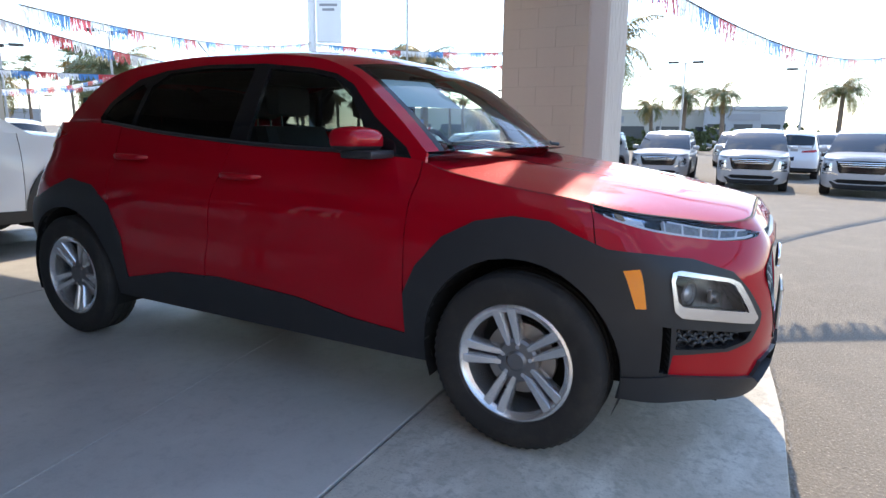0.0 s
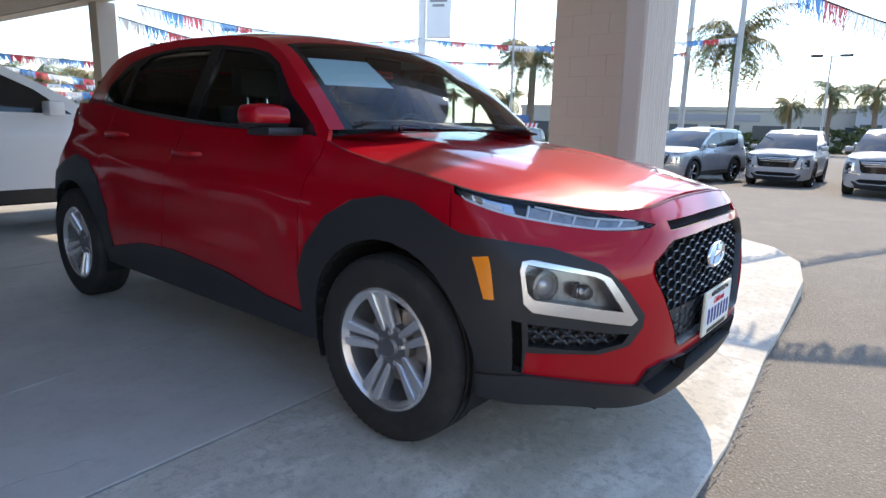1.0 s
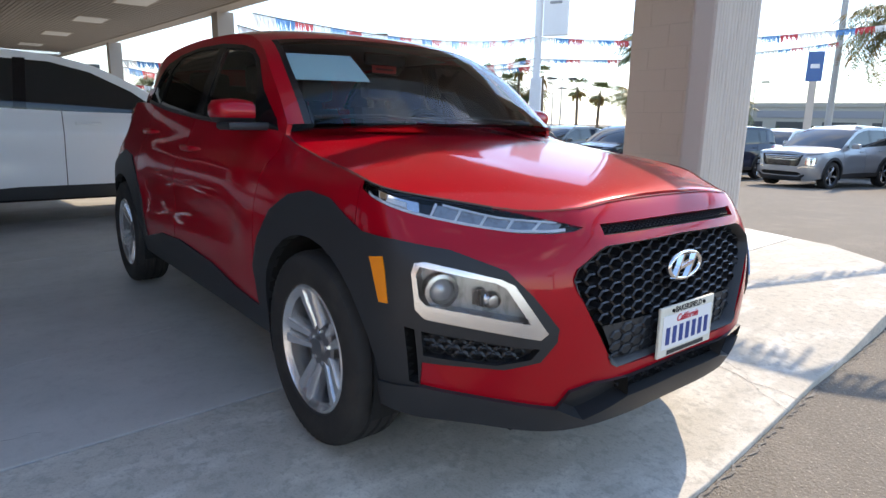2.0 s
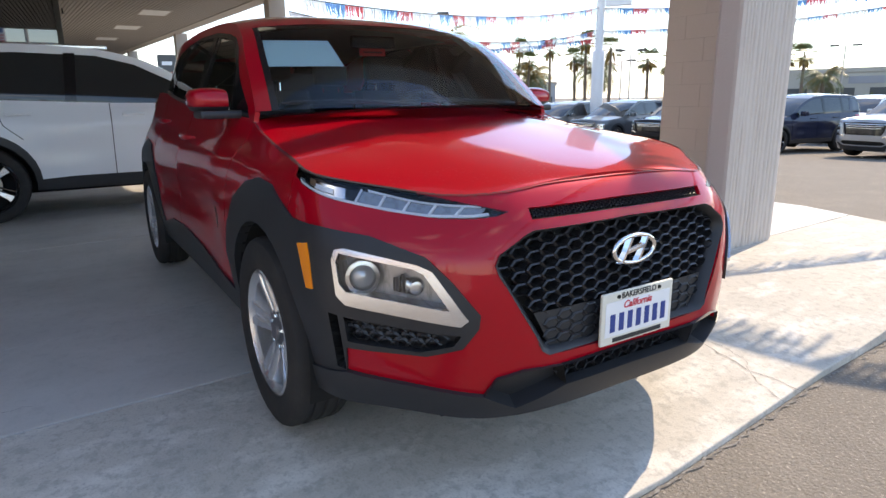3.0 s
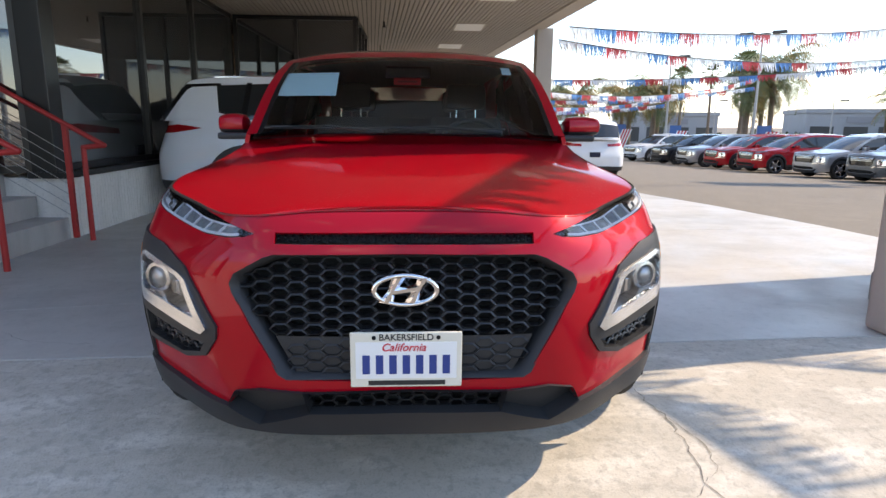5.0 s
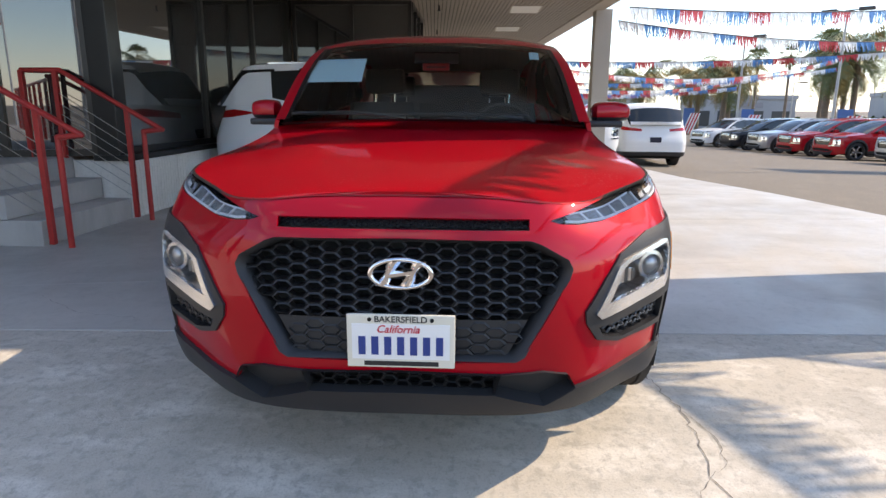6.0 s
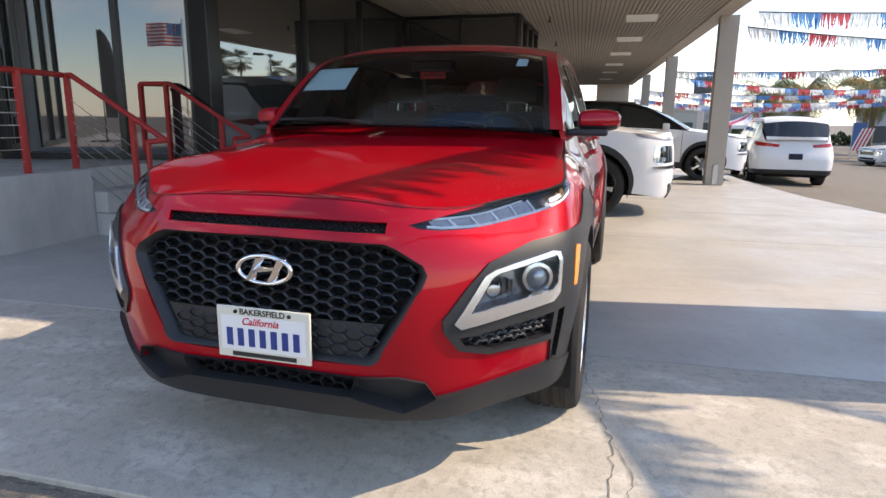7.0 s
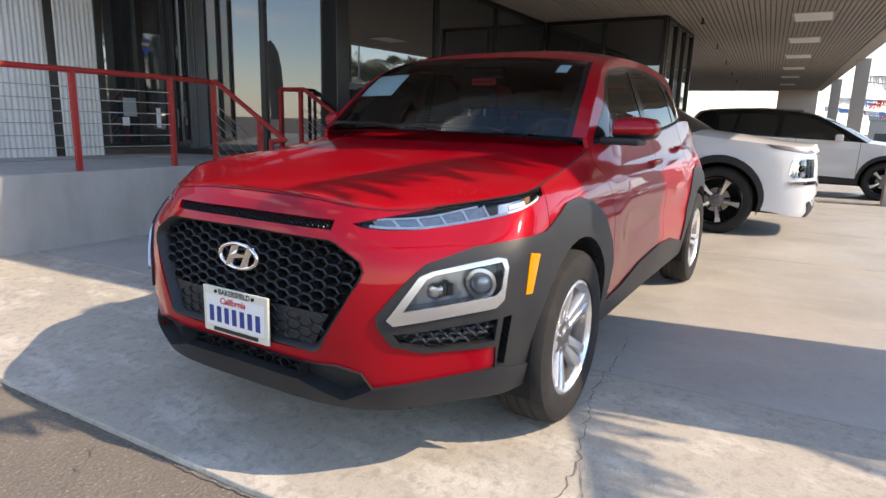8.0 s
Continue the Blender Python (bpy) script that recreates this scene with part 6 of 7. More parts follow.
    part("roof", sheet([across(x, 0.08 * (1 - smooth01((-1.3 - x) / 0.5)) - 0.14 * smooth01((-3.0 - x) / 0.5), 0.02 + 0.04 * smooth01((-1.3 - x) / 0.5)) for x in (-1.30, -1.38, -1.5, -1.7, -2.0, -2.3, -2.7, -3.0, -3.25, -3.40, -3.46)]), suv_white, car, smooth=60)
    part("rear_window", sheet([across(x, -0.14, 0.06 - 0.02 * i) for i, x in enumerate((-3.46, -3.53, -3.62, -3.72))]), dark_glass, car, smooth=60)
    part("tailgate", sheet([across(x, -0.14 + 0.05 * i, 0.0) for i, x in enumerate((-3.72, -3.76, -3.79))]), suv_white, car, smooth=60)
    part("rear_plate", box_bm(((-3.90, -0.15, 0.70), (-3.86, 0.15, 0.84)), bevel=0.004), suv_navy, car)
    for s in (1, -1):
        part("roof_rail", box_bm(((-3.1, s * 0.66 - 0.015, 1.665), (-1.5, s * 0.66 + 0.015, 1.705)), bevel=0.01), satin_chrome, car)
        m = box_bm(((-0.90, s * 1.0 - 0.10, 1.10), (-0.76, s * 1.0 + 0.10, 1.24)), bevel=0.03)
        part("mirror", m, suv_white, car, smooth=50)
        for wx in (0.0, -2.706):
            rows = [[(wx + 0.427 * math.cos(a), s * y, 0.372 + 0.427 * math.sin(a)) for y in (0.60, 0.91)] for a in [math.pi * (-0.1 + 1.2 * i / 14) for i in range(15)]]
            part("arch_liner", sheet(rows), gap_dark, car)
    # Near-black filler boxes again stop light coming through from below.
    part("underbody_filler", box_bm(((-3.6, -0.62, 0.25), (0.8, 0.62, 0.9)), ((-2.2, -0.86, 0.30), (-0.5, 0.86, 0.45))), gap_dark, car)

    def spokes():
        return [spoke_bm([(0.06, 0.0, 0.055), (0.14, 0.012, 0.070), (0.20, 0.020, 0.078), (0.262, 0.026, 0.082)], [0.036, 0.045, 0.060, 0.085], 0.03),
                spoke_bm([(0.06, 0.035, 0.045), (0.16, 0.075, 0.058), (0.258, 0.110, 0.064)], [0.018, 0.020, 0.030], 0.025)]

    for wx in (0.0, -2.706):
        for s in (1, -1):
            wheel(car, (wx, s * 0.80, 0.372), s, 0.372, 0.235, 0.268, spokes, rim_silver, radians(14 if wx else 40), 0, 0.0, True)
    return car


def repaint(car, colour):
    for o in car.children_recursive:
        for slot in o.material_slots:
            if slot.material is suv_white:
                slot.link = "OBJECT"
                slot.material = colour
    return car


SUV = suv()
SUV.matrix_world = pose(-6.05, 0.70, pad_z(-6.05), 0, 0, 90)
tagged(SUV, "clean white mid-size SUV with two-tone alloy wheels parked under the canopy", "car")
second = copy_thing(SUV, pose(-13.0, 2.75, pad_z(-13.0), 0, 0, 90))
tagged(second, "white SUV with a black roof parked under the canopy", "car")
for o in second.children_recursive:
    if o.name.split(".")[0] in ("roof", "pillar", "roof_rail"):
        o.material_slots[0].link = "OBJECT"
        o.material_slots[0].material = gloss_black
third = copy_thing(SUV, pose(-18.3, 5.25, lot_z(-17.0, 5.25), 0, 0, 178))
tagged(third, "white SUV standing in the drive with its tail to the building", "car")
LOT = [(2.75, 15.6, -97, suv_pearl, "pearl white"), (0.27, 16.0, -90, suv_pearl, "pearl white"), (-2.55, 18.2, -88, suv_pearl, "pearl white"), (-5.6, 16.2, -100, suv_silver, "silver"), (-9.1, 16.0, -100, suv_navy, "dark blue"), (-12.2, 16.0, -85, suv_black, "black"), (-15.2, 15.9, -85, suv_grey, "dark grey"), (-18.3, 15.7, -85, suv_grey, "dark grey"), (-21.0, 15.4, -86, suv_silver, "silver"), (-24.4, 14.9, -86, suv_red, "red"), (-27.2, 14.7, -86, suv_red, "red"), (-30.0, 14.5, -86, suv_silver, "silver"), (-32.8, 14.2, -86, suv_black, "black"), (-36.0, 13.8, -70, suv_white, "white"), (-6.4, 27.5, 95, suv_black, "black"), (1.6, 27.5, 86, suv_white, "white"), (-9.5, 22.5, -90, suv_white, "white"), (-13.0, 23.0, -90, suv_silver, "silver"), (-19.0, 24.0, -90, suv_white, "white"), (6.4, 15.8, -96, suv_silver, "silver"), (-1.0, 30.0, -90, suv_silver, "silver"), (3.0, 31.0, -90, suv_white, "white"), (-41.0, 16.0, -70, suv_silver, "silver")]
for x, yf, turn, colour, word in LOT:
    a = radians(turn)
    ox, oy = x - 0.95 * math.cos(a), yf - 0.95 * math.sin(a)
    c = copy_thing(SUV, pose(ox, oy, lot_z(ox, oy), 0, 0, turn))
    repaint(c, colour)
    tagged(c, word + " SUV parked in the long row on the open lot", "car", "cars on the lot")

# ---- the open lot: poles, signs, palms, pennants, far buildings ----
pole_grey = varied(material("pole_grey", (0.42, 0.41, 0.40), 0.5, 0.4), [(3.0, ONE, 0.4, (0.32, 0.31, 0.30), 0.45, 0.7)])
pole_dark = material("pole_dark", (0.06, 0.06, 0.06), 0.6)
sign_white = varied(material("sign_white", (0.78, 0.78, 0.79), 0.4), [(1.0, ONE, 0.2, (0.66, 0.66, 0.67), 0.45, 0.7)])
sign_blue = material("sign_blue", (0.05, 0.13, 0.33), 0.4)
sign_red = material("sign_red", (0.62, 0.03, 0.04), 0.4)
sign_grey = material("sign_grey", (0.28, 0.28, 0.30), 0.6)
foil_red, foil_white, foil_blue = (varied(material("foil_" + n, c, 0.35, 0.2), [(12.0, ONE, 0.5, d, 0.45, 0.65)]) for n, c, d in (("red", (0.58, 0.05, 0.06), (0.40, 0.02, 0.03)), ("white", (0.78, 0.78, 0.78), (0.55, 0.55, 0.57)), ("blue", (0.08, 0.26, 0.56), (0.04, 0.16, 0.42))))
trunk_brown = varied(material("trunk_brown", (0.20, 0.15, 0.11), 0.95), [(3.0, (1, 1, 6), 0.6, (0.11, 0.08, 0.06), 0.45, 0.65)], [(14.0, 0.6, 0.03)])
frond_green = varied(material("frond_green", (0.11, 0.14, 0.05), 0.5), [(1.5, ONE, 0.7, (0.20, 0.19, 0.07), 0.42, 0.65), (6.0, ONE, 0.5, (0.04, 0.06, 0.02), 0.5, 0.7)])
frond_dry = varied(material("frond_dry", (0.30, 0.20, 0.06), 0.8), [(3.0, ONE, 0.5, (0.18, 0.11, 0.05), 0.45, 0.65)])
far_tan = varied(material("far_tan", (0.42, 0.39, 0.34), 0.9), [(0.3, ONE, 0.4, (0.34, 0.31, 0.27), 0.45, 0.65)])
far_grey = varied(material("far_grey", (0.36, 0.37, 0.39), 0.9), [(0.3, ONE, 0.4, (0.28, 0.29, 0.31), 0.45, 0.65)])
far_dark = material("far_dark", (0.05, 0.055, 0.06), 0.3)
bush_green = varied(material("bush_green", (0.06, 0.085, 0.03), 0.8), [(1.0, ONE, 0.6, (0.10, 0.11, 0.04), 0.45, 0.65)])


def lamp_post(x, y, h, heads, label, r=0.09, turn=0.0):
    z = lot_z(x, y)
    t = thing("lamp_post", (x, y, z), label, "lamp post", "lot lamp posts", turn)
    bm = bmesh.new()
    add_tube(bm, (0, 0, 0), (0, 0, h - z), r, r * 0.6, 12)
    part("pole", bm, pole_grey, t, smooth=40)
    part("base", box_bm(((-0.25, -0.25, 0), (0.25, 0.25, 0.6)), bevel=0.03), kerb_concrete, t)
    for k in heads:
        d = Vector((math.cos(k), math.sin(k), 0))
        bm = bmesh.new()
        add_tube(bm, Vector((0, 0, h - z - 0.05)), d * 0.55 + Vector((0, 0, h - z + 0.02)), 0.03, n=8)
        part("arm", bm, pole_dark, t)
        bm = bmesh.new()
        add_box(bm, (-0.36, -0.18, -0.08), (0.36, 0.18, 0.08), 0.03)
        bmesh.ops.transform(bm, matrix=Matrix.Translation(d * 0.85 + Vector((0, 0, h - z + 0.02))) @ Matrix.Rotation(k, 4, "Z"), verts=bm.verts[:])
        part("lamp_head", bm, pole_dark, t, "dark box lamp head")
    return t


BOX2 = "grey steel lot lamp post with dark box heads"
lamp_post(-5.6, 46.3, 6.1, (0.2, 3.34), BOX2)
lamp_post(-9.4, 61.3, 5.5, (0.1,), BOX2)
lamp_post(2.1, 46.4, 5.4, (3.2,), BOX2)
lamp_post(-34.0, 40.0, 4.8, (0.8, 3.94), BOX2)
lamp_post(-36.9, 42.2, 4.2, (0.8,), BOX2)
lamp_post(-32.8, 19.9, 6.3, (0.9, 2.5, 4.0), "tall grey lamp post with curved dark heads")
lamp_post(-39.0, 17.3, 5.6, (0.9, 2.6), "tall grey lamp post with curved dark heads")
lamp_post(-55.0, 40.0, 3.6, (1.0,), BOX2)
lamp_post(-64.0, 33.0, 3.9, (1.0,), BOX2)
lamp_post(-26.0, 58.0, 5.2, (0.5, 3.6), BOX2)


def plain_pole(x, y, h, r, label):
    t = thing("flag_pole", (x, y, lot_z(x, y)), label, "pole", "tall poles")
    bm = bmesh.new()
    add_tube(bm, (0, 0, 0), (0, 0, h - lot_z(x, y)), r, r * 0.8, 14)
    part("pole", bm, pole_grey, t, smooth=40)
    part("base", box_bm(((-0.22, -0.22, 0), (0.22, 0.22, 0.12)), bevel=0.02), kerb_concrete, t)
    return t


plain_pole(-9.8, 31.0, 9.5, 0.16, "plain grey steel pole on the lot")
plain_pole(-6.0, 25.9, 9.0, 0.13, "plain grey steel pole on the lot")
plain_pole(-13.0, 19.6, 9.0, 0.05, "thin steel flag pole")


def pylon_sign():
    x, y = -17.35, 18.85
    z = lot_z(x, y)
    t = thing("pylon_sign", (x, y, z), "tall white sign panel with a red mark on a pole", "sign", "", 26.0)
    bm = bmesh.new()
    add_tube(bm, (0, 0, 0), (0, 0, 3.0 - z), 0.26, n=20)
    add_tube(bm, (0, 0, 3.0 - z), (0, 0, 8.6 - z), 0.17, n=20)
    part("pole", bm, sign_white, t, smooth=40)
    part("panel", box_bm(((0.22, -0.14, 4.75 - z), (1.30, 0.14, 8.6 - z)), bevel=0.03), sign_white, t)
    for k in range(3):
        a = math.pi / 2 + k * 2 * math.pi / 3
        bm = bmesh.new()
        c = Vector((0.76 + 0.17 * math.cos(a), 0, 6.72 - z + 0.17 * math.sin(a)))
        u, v = Vector((math.cos(a), 0, math.sin(a))), Vector((-math.sin(a), 0, math.cos(a)))
        q = [c + u * 0.17, c + v * 0.098, c - u * 0.17, c - v * 0.098]
        for yy in (-0.142,):
            fr = [bm.verts.new(p + Vector((0, yy - 0.012, 0))) for p in q]
            bk = [bm.verts.new(p + Vector((0, yy + 0.004, 0))) for p in q]
            bm.faces.new(fr)
            for i in range(4):
                bm.faces.new((fr[i], fr[(i + 1) % 4], bk[(i + 1) % 4], bk[i]))
        bmesh.ops.recalc_face_normals(bm, faces=bm.faces[:])
        part("red_mark", bm, sign_red, t)
    for zz, w in ((6.22, 0.38), (6.03, 0.26)):
        part("name_bar", box_bm(((0.76 - w, -0.15, zz - z), (0.76 + w, -0.138, zz + 0.10 - z))), sign_grey, t)
    return t


pylon_sign()


def panel_sign(x, y, z0, z1, w, mat, label, turn):
    z = lot_z(x, y)
    t = thing("pole_sign", (x, y, z), label, "sign", "", turn)
    part("pole", box_bm(((-0.22, -0.12, 0), (0.22, 0.12, z0 - z)), bevel=0.02), block_paint, t)
    part("panel", box_bm(((-w, -0.14, z0 - z), (w, 0.14, z1 - z)), bevel=0.03), mat, t)
    part("white_mark", box_bm(((-w * 0.55, -0.16, (z0 + z1) / 2 - z - 0.12), (w * 0.55, -0.138, (z0 + z1) / 2 - z + 0.14)), bevel=0.004), sign_white, t)
    return t


panel_sign(-14.5, 40.9, 3.95, 5.75, 0.45, sign_blue, "blue and white panel sign on a tan post", 20)
panel_sign(-47.0, 6.5, 3.2, 4.4, 0.62, far_dark, "dark panel sign with a pale mark on a post", 80)


# Palms.
def frond(bm, base, yaw, lift, length, droop, leaf, width, rnd, n=9):
    """A feather frond: a bent rib with drooping leaflets on both sides."""
    d = Vector((math.cos(yaw), math.sin(yaw), 0))
    p, ang = Vector(base), lift
    step = length / n
    side = Vector((-d.y, d.x, 0))
    prev = None
    for i in range(n + 1):
        k = i / n
        q = p + (d * math.cos(ang) + Vector((0, 0, math.sin(ang)))) * step
        w = leaf * math.sin(math.pi * min(1.0, 0.12 + 0.85 * k)) ** 0.7
        for s in (1, -1):
            for j in range(3):
                a = p.lerp(q, j / 3)
                tip = a + side * s * w * rnd.uniform(0.6, 0.9) + d * w * 0.45 * math.cos(ang) + Vector((0, 0, -w * rnd.uniform(0.35, 0.85)))
                b = p.lerp(q, j / 3 + 0.2)
                bm.faces.new((bm.verts.new(a), bm.verts.new(b), bm.verts.new(tip + d * width * 0.3), bm.verts.new(tip)))
        p = q
        ang -= droop / n


def palm(x, y, top, kind, seed, spread=1.0, dry=0.25):
    rnd = random.Random(seed)
    if kind == "feather" and x < -30:
        spread *= 1.45
    z = lot_z(x, y)
    t = thing("palm_tree", (x, y, z), {"fan": "tall slim fan palm with a small rounded crown", "feather": "feather palm with long drooping green and yellow fronds"}[kind], "palm tree", "palms round the lot")
    h = top - z
    rows = []
    r0, r1 = (0.17, 0.12) if kind == "fan" else (0.20, 0.15)
    bend = rnd.uniform(-0.25, 0.25)
    for i in range(15):
        k = i / 14
        r = (r0 + (r1 - r0) * k) * (1.35 - 0.35 * smooth01(k / 0.12)) * (1 + (0.05 if i % 2 else -0.03))
        rows.append([(bend * k * k + r * math.cos(a), r * math.sin(a), h * k * 0.98) for a in [2 * math.pi * j / 10 for j in range(10)]])
    part("trunk", sheet(rows, True), trunk_brown, t, smooth=60)
    c = Vector((bend, 0, h * 0.98))
    g, d = bmesh.new(), bmesh.new()
    if kind == "feather":
        for i in range(44):
            lift = rnd.uniform(-0.55, 1.3)
            frond(g if rnd.random() > dry else d, c + Vector((rnd.uniform(-0.1, 0.1), rnd.uniform(-0.1, 0.1), rnd.uniform(-0.2, 0.15))), rnd.uniform(0, 6.283), lift, rnd.uniform(1.5, 2.15) * spread, rnd.uniform(1.4, 2.3), 0.46 * spread, 0.07, rnd)
    else:
        for i in range(34):
            a, e = rnd.uniform(0, 6.283), rnd.uniform(-0.75, 1.3)
            dirv = Vector((math.cos(a) * math.cos(e), math.sin(a) * math.cos(e), math.sin(e)))
            stem = c + dirv * rnd.uniform(0.5, 0.8) * spread
            side = dirv.cross(Vector((0, 0, 1)))
            side = side.normalized() if side.length > 0.05 else Vector((1, 0, 0))
            upv = side.cross(dirv)
            b = g if e > -0.45 or rnd.random() > 0.5 else d
            L = rnd.uniform(0.55, 0.85) * spread
            for j in range(9):
                f = -1.15 + 2.3 * j / 8
                tip = stem + (dirv * math.cos(f) + side * math.sin(f)) * L + Vector((0, 0, -0.25 * L * rnd.uniform(0.4, 1.2)))
                w = side * math.cos(f) * 0.055 - dirv * math.sin(f) * 0.055
                mid = stem.lerp(tip, 0.6)
                b.faces.new((b.verts.new(stem), b.verts.new(mid + w), b.verts.new(tip), b.verts.new(mid - w)))
            b.faces.new((b.verts.new(c), b.verts.new(c + side * 0.03), b.verts.new(stem + side * 0.015), b.verts.new(stem)))
        # Skirt of dead leaves.
        for i in range(26):
            a = rnd.uniform(0, 6.283)
            o = Vector((math.cos(a), math.sin(a), 0))
            p = c + o * 0.14 - Vector((0, 0, rnd.uniform(0.1, 0.7)))
            d.faces.new((d.verts.new(p), d.verts.new(p + o * 0.3 + Vector((0, 0, -0.25))), d.verts.new(p + o * 0.28 + Vector((-o.y * 0.1, o.x * 0.1, -0.8)))))
    part("crown", g, frond_green, t)
    part("dry_fronds", d, frond_dry, t, "dry yellow-brown fronds")
    return t


for i, (x, y, top, kind, sp, dry) in enumerate([(-6.6, 28.2, 5.2, "feather", 1.45, 0.35), (-13.9, 22.6, 4.3, "feather", 1.05, 0.25), (-37.4, 23.6, 4.9, "feather", 1.25, 0.15), (-38.6, 22.6, 4.4, "feather", 1.1, 0.2), (-41.4, 17.3, 3.6, "feather", 1.0, 0.3), (-45.5, 17.0, 3.4, "feather", 0.9, 0.4), (-66.0, 30.0, 6.7, "fan", 1.1, 0.2), (-68.2, 34.4, 7.2, "fan", 1.1, 0.2), (-61.0, 34.6, 7.6, "fan", 1.25, 0.2), (-51.0, 46.6, 6.4, "fan", 1.2, 0.2), (-56.5, 46.6, 7.0, "fan", 1.2, 0.2), (-54.0, 46.0, 5.4, "fan", 1.1, 0.2), (-39.3, 43.4, 5.6, "fan", 1.1, 0.2), (-44.0, 43.6, 5.0, "fan", 1.1, 0.2), (-43.0, 44.0, 6.6, "fan", 1.0, 0.2), (-55.5, 47.5, 3.6, "feather", 1.3, 0.2), (-43.0, 45.0, 3.8, "feather", 1.1, 0.2), (-37.4, 46.4, 4.6, "fan", 1.1, 0.2), (-36.0, 47.8, 4.1, "fan", 1.2, 0.2), (-33.0, 48.5, 3.6, "feather", 1.0, 0.2), (-6.7, 56.7, 4.5, "feather", 1.2, 0.2), (-3.2, 52.7, 4.4, "feather", 1.1, 0.2), (4.7, 50.8, 4.3, "feather", 1.2, 0.2), (-10.1, 60.5, 3.6, "feather", 1.0, 0.2), (-46.0, 26.2, 6.0, "fan", 1.1, 0.2), (-48.0, 29.0, 4.4, "feather", 1.1, 0.5), (-50.1, 29.6, 4.6, "fan", 1.1, 0.2), (-51.0, 14.2, 3.5, "feather", 1.1, 0.3), (-57.2, 20.4, 4.0, "feather", 1.1, 0.3), (-52.3, 22.0, 4.3, "feather", 1.2, 0.3), (-48.0, 11.0, 3.3, "feather", 0.9, 0.4), (-29.7, 55.4, 4.6, "fan", 1.1, 0.2), (-31.6, 62.2, 5.0, "fan", 1.1, 0.2), (-27.0, 57.0, 2.6, "feather", 1.2, 0.2), (9.0, 48.0, 4.4, "feather", 1.2, 0.2)]):
    palm(x, y, top, kind, 100 + i, sp, dry)


# Pennant strings with fringe.
def pennants(a, b, sag, label, seed, length=0.30, start=0.0):
    rnd = random.Random(seed)
    a, b = Vector(a), Vector(b)
    t = thing("pennant_string", a, label, "pennants", "pennant strings")
    run = (b - a).length
    at = lambda k: (b - a) * k + Vector((0, 0, -sag * 4 * k * (1 - k)))
    rope = bmesh.new()
    pts = [at(i / 24) for i in range(25)]
    for p, q in zip(pts, pts[1:]):
        add_tube(rope, p, q, 0.012, n=5, caps=False)
    part("rope", rope, pole_dark, t)
    groups = [bmesh.new() for _ in range(3)]
    order = (1, 2, 0, 1, 2, 0, 1, 1, 2, 0)
    d = (b - a).normalized()
    side = Vector((-d.y, d.x, 0)).normalized()
    x = start * run
    while x < run - 0.1:
        bm = groups[order[int(x / 0.62) % len(order)]]
        p = at(x / run)
        w = 0.036
        lean = 0.5 + 0.5 * math.sin(x * 1.7 + seed)
        sway = side * rnd.uniform(-0.05, 0.06) + d * (rnd.uniform(-0.045, 0.05) + 0.05 * lean)
        L = length * rnd.uniform(0.62, 0.92)
        top2 = p + d * w
        m0, m1 = p + Vector((0, 0, -L * 0.35)) + sway * 0.2, top2 + Vector((0, 0, -L * 0.35)) + sway * 0.2
        bm.faces.new([bm.verts.new(v) for v in (p, top2, m1, m0)])
        e0 = m0 + Vector((0, 0, -L * 0.65)) + sway
        bm.faces.new([bm.verts.new(v) for v in (m0, m1, e0 + d * 0.024, e0)])
        x += w
    for bm, m, n in zip(groups, (foil_red, foil_white, foil_blue), ("red_fringe", "white_fringe", "blue_fringe")):
        tagged(part(n, bm, m, t), kind="stuff")
    return t


PEN = "string of red, white and blue foil fringe pennants"
pennants((-10.5, 3.25, 3.08), (-17.3, 18.7, 4.72), 0.35, PEN, 1, 0.34)
pennants((-11.2, 3.2, 2.92), (-17.25, 18.6, 3.82), 0.55, PEN, 2, 0.28)
pennants((-17.3, 18.9, 4.72), (-6.05, 25.8, 4.9), 0.35, PEN, 3, 0.3)
pennants((-17.3, 18.9, 3.82), (-9.75, 30.9, 5.0), 0.3, PEN, 4, 0.26)
pennants((-1.20, 4.50, 3.2), (7.0, 27.0, 6.2), 1.75, PEN, 5, 0.36)
plain_pole(7.0, 27.0, 6.6, 0.09, "plain grey steel pole on the lot")
pennants((-0.78, 4.48, 3.14), (8.3, 11.6, 4.25), 0.05, PEN, 12, 0.36)
plain_pole(8.3, 11.6, 5.0, 0.09, "plain grey steel pole on the lot")
pennants((-0.58, 2.97, 3.08), (12.5, -1.6, 3.8), 0.12, PEN, 13, 0.30)
plain_pole(12.5, -1.6, 4.6, 0.09, "plain grey steel pole on the lot")
pennants((-20.0, 2.6, 2.75), (-17.4, 18.7, 3.5), 0.35, PEN, 6, 0.26)
pennants((-20.2, 2.6, 2.60), (-32.7, 19.8, 3.9), 0.75, PEN, 7, 0.28)
pennants((-29.0, 2.1, 2.55), (-32.8, 19.8, 3.4), 0.5, PEN, 8, 0.28)
pennants((-29.2, 2.1, 2.50), (-39.0, 17.2, 3.0), 0.6, PEN, 9, 0.30)
pennants((-38.0, 1.6, 2.50), (-39.0, 17.2, 2.6), 0.5, PEN, 10, 0.3)
pennants((-38.2, 1.6, 2.45), (-47.0, 16.0, 2.6), 0.5, PEN, 11, 0.3)


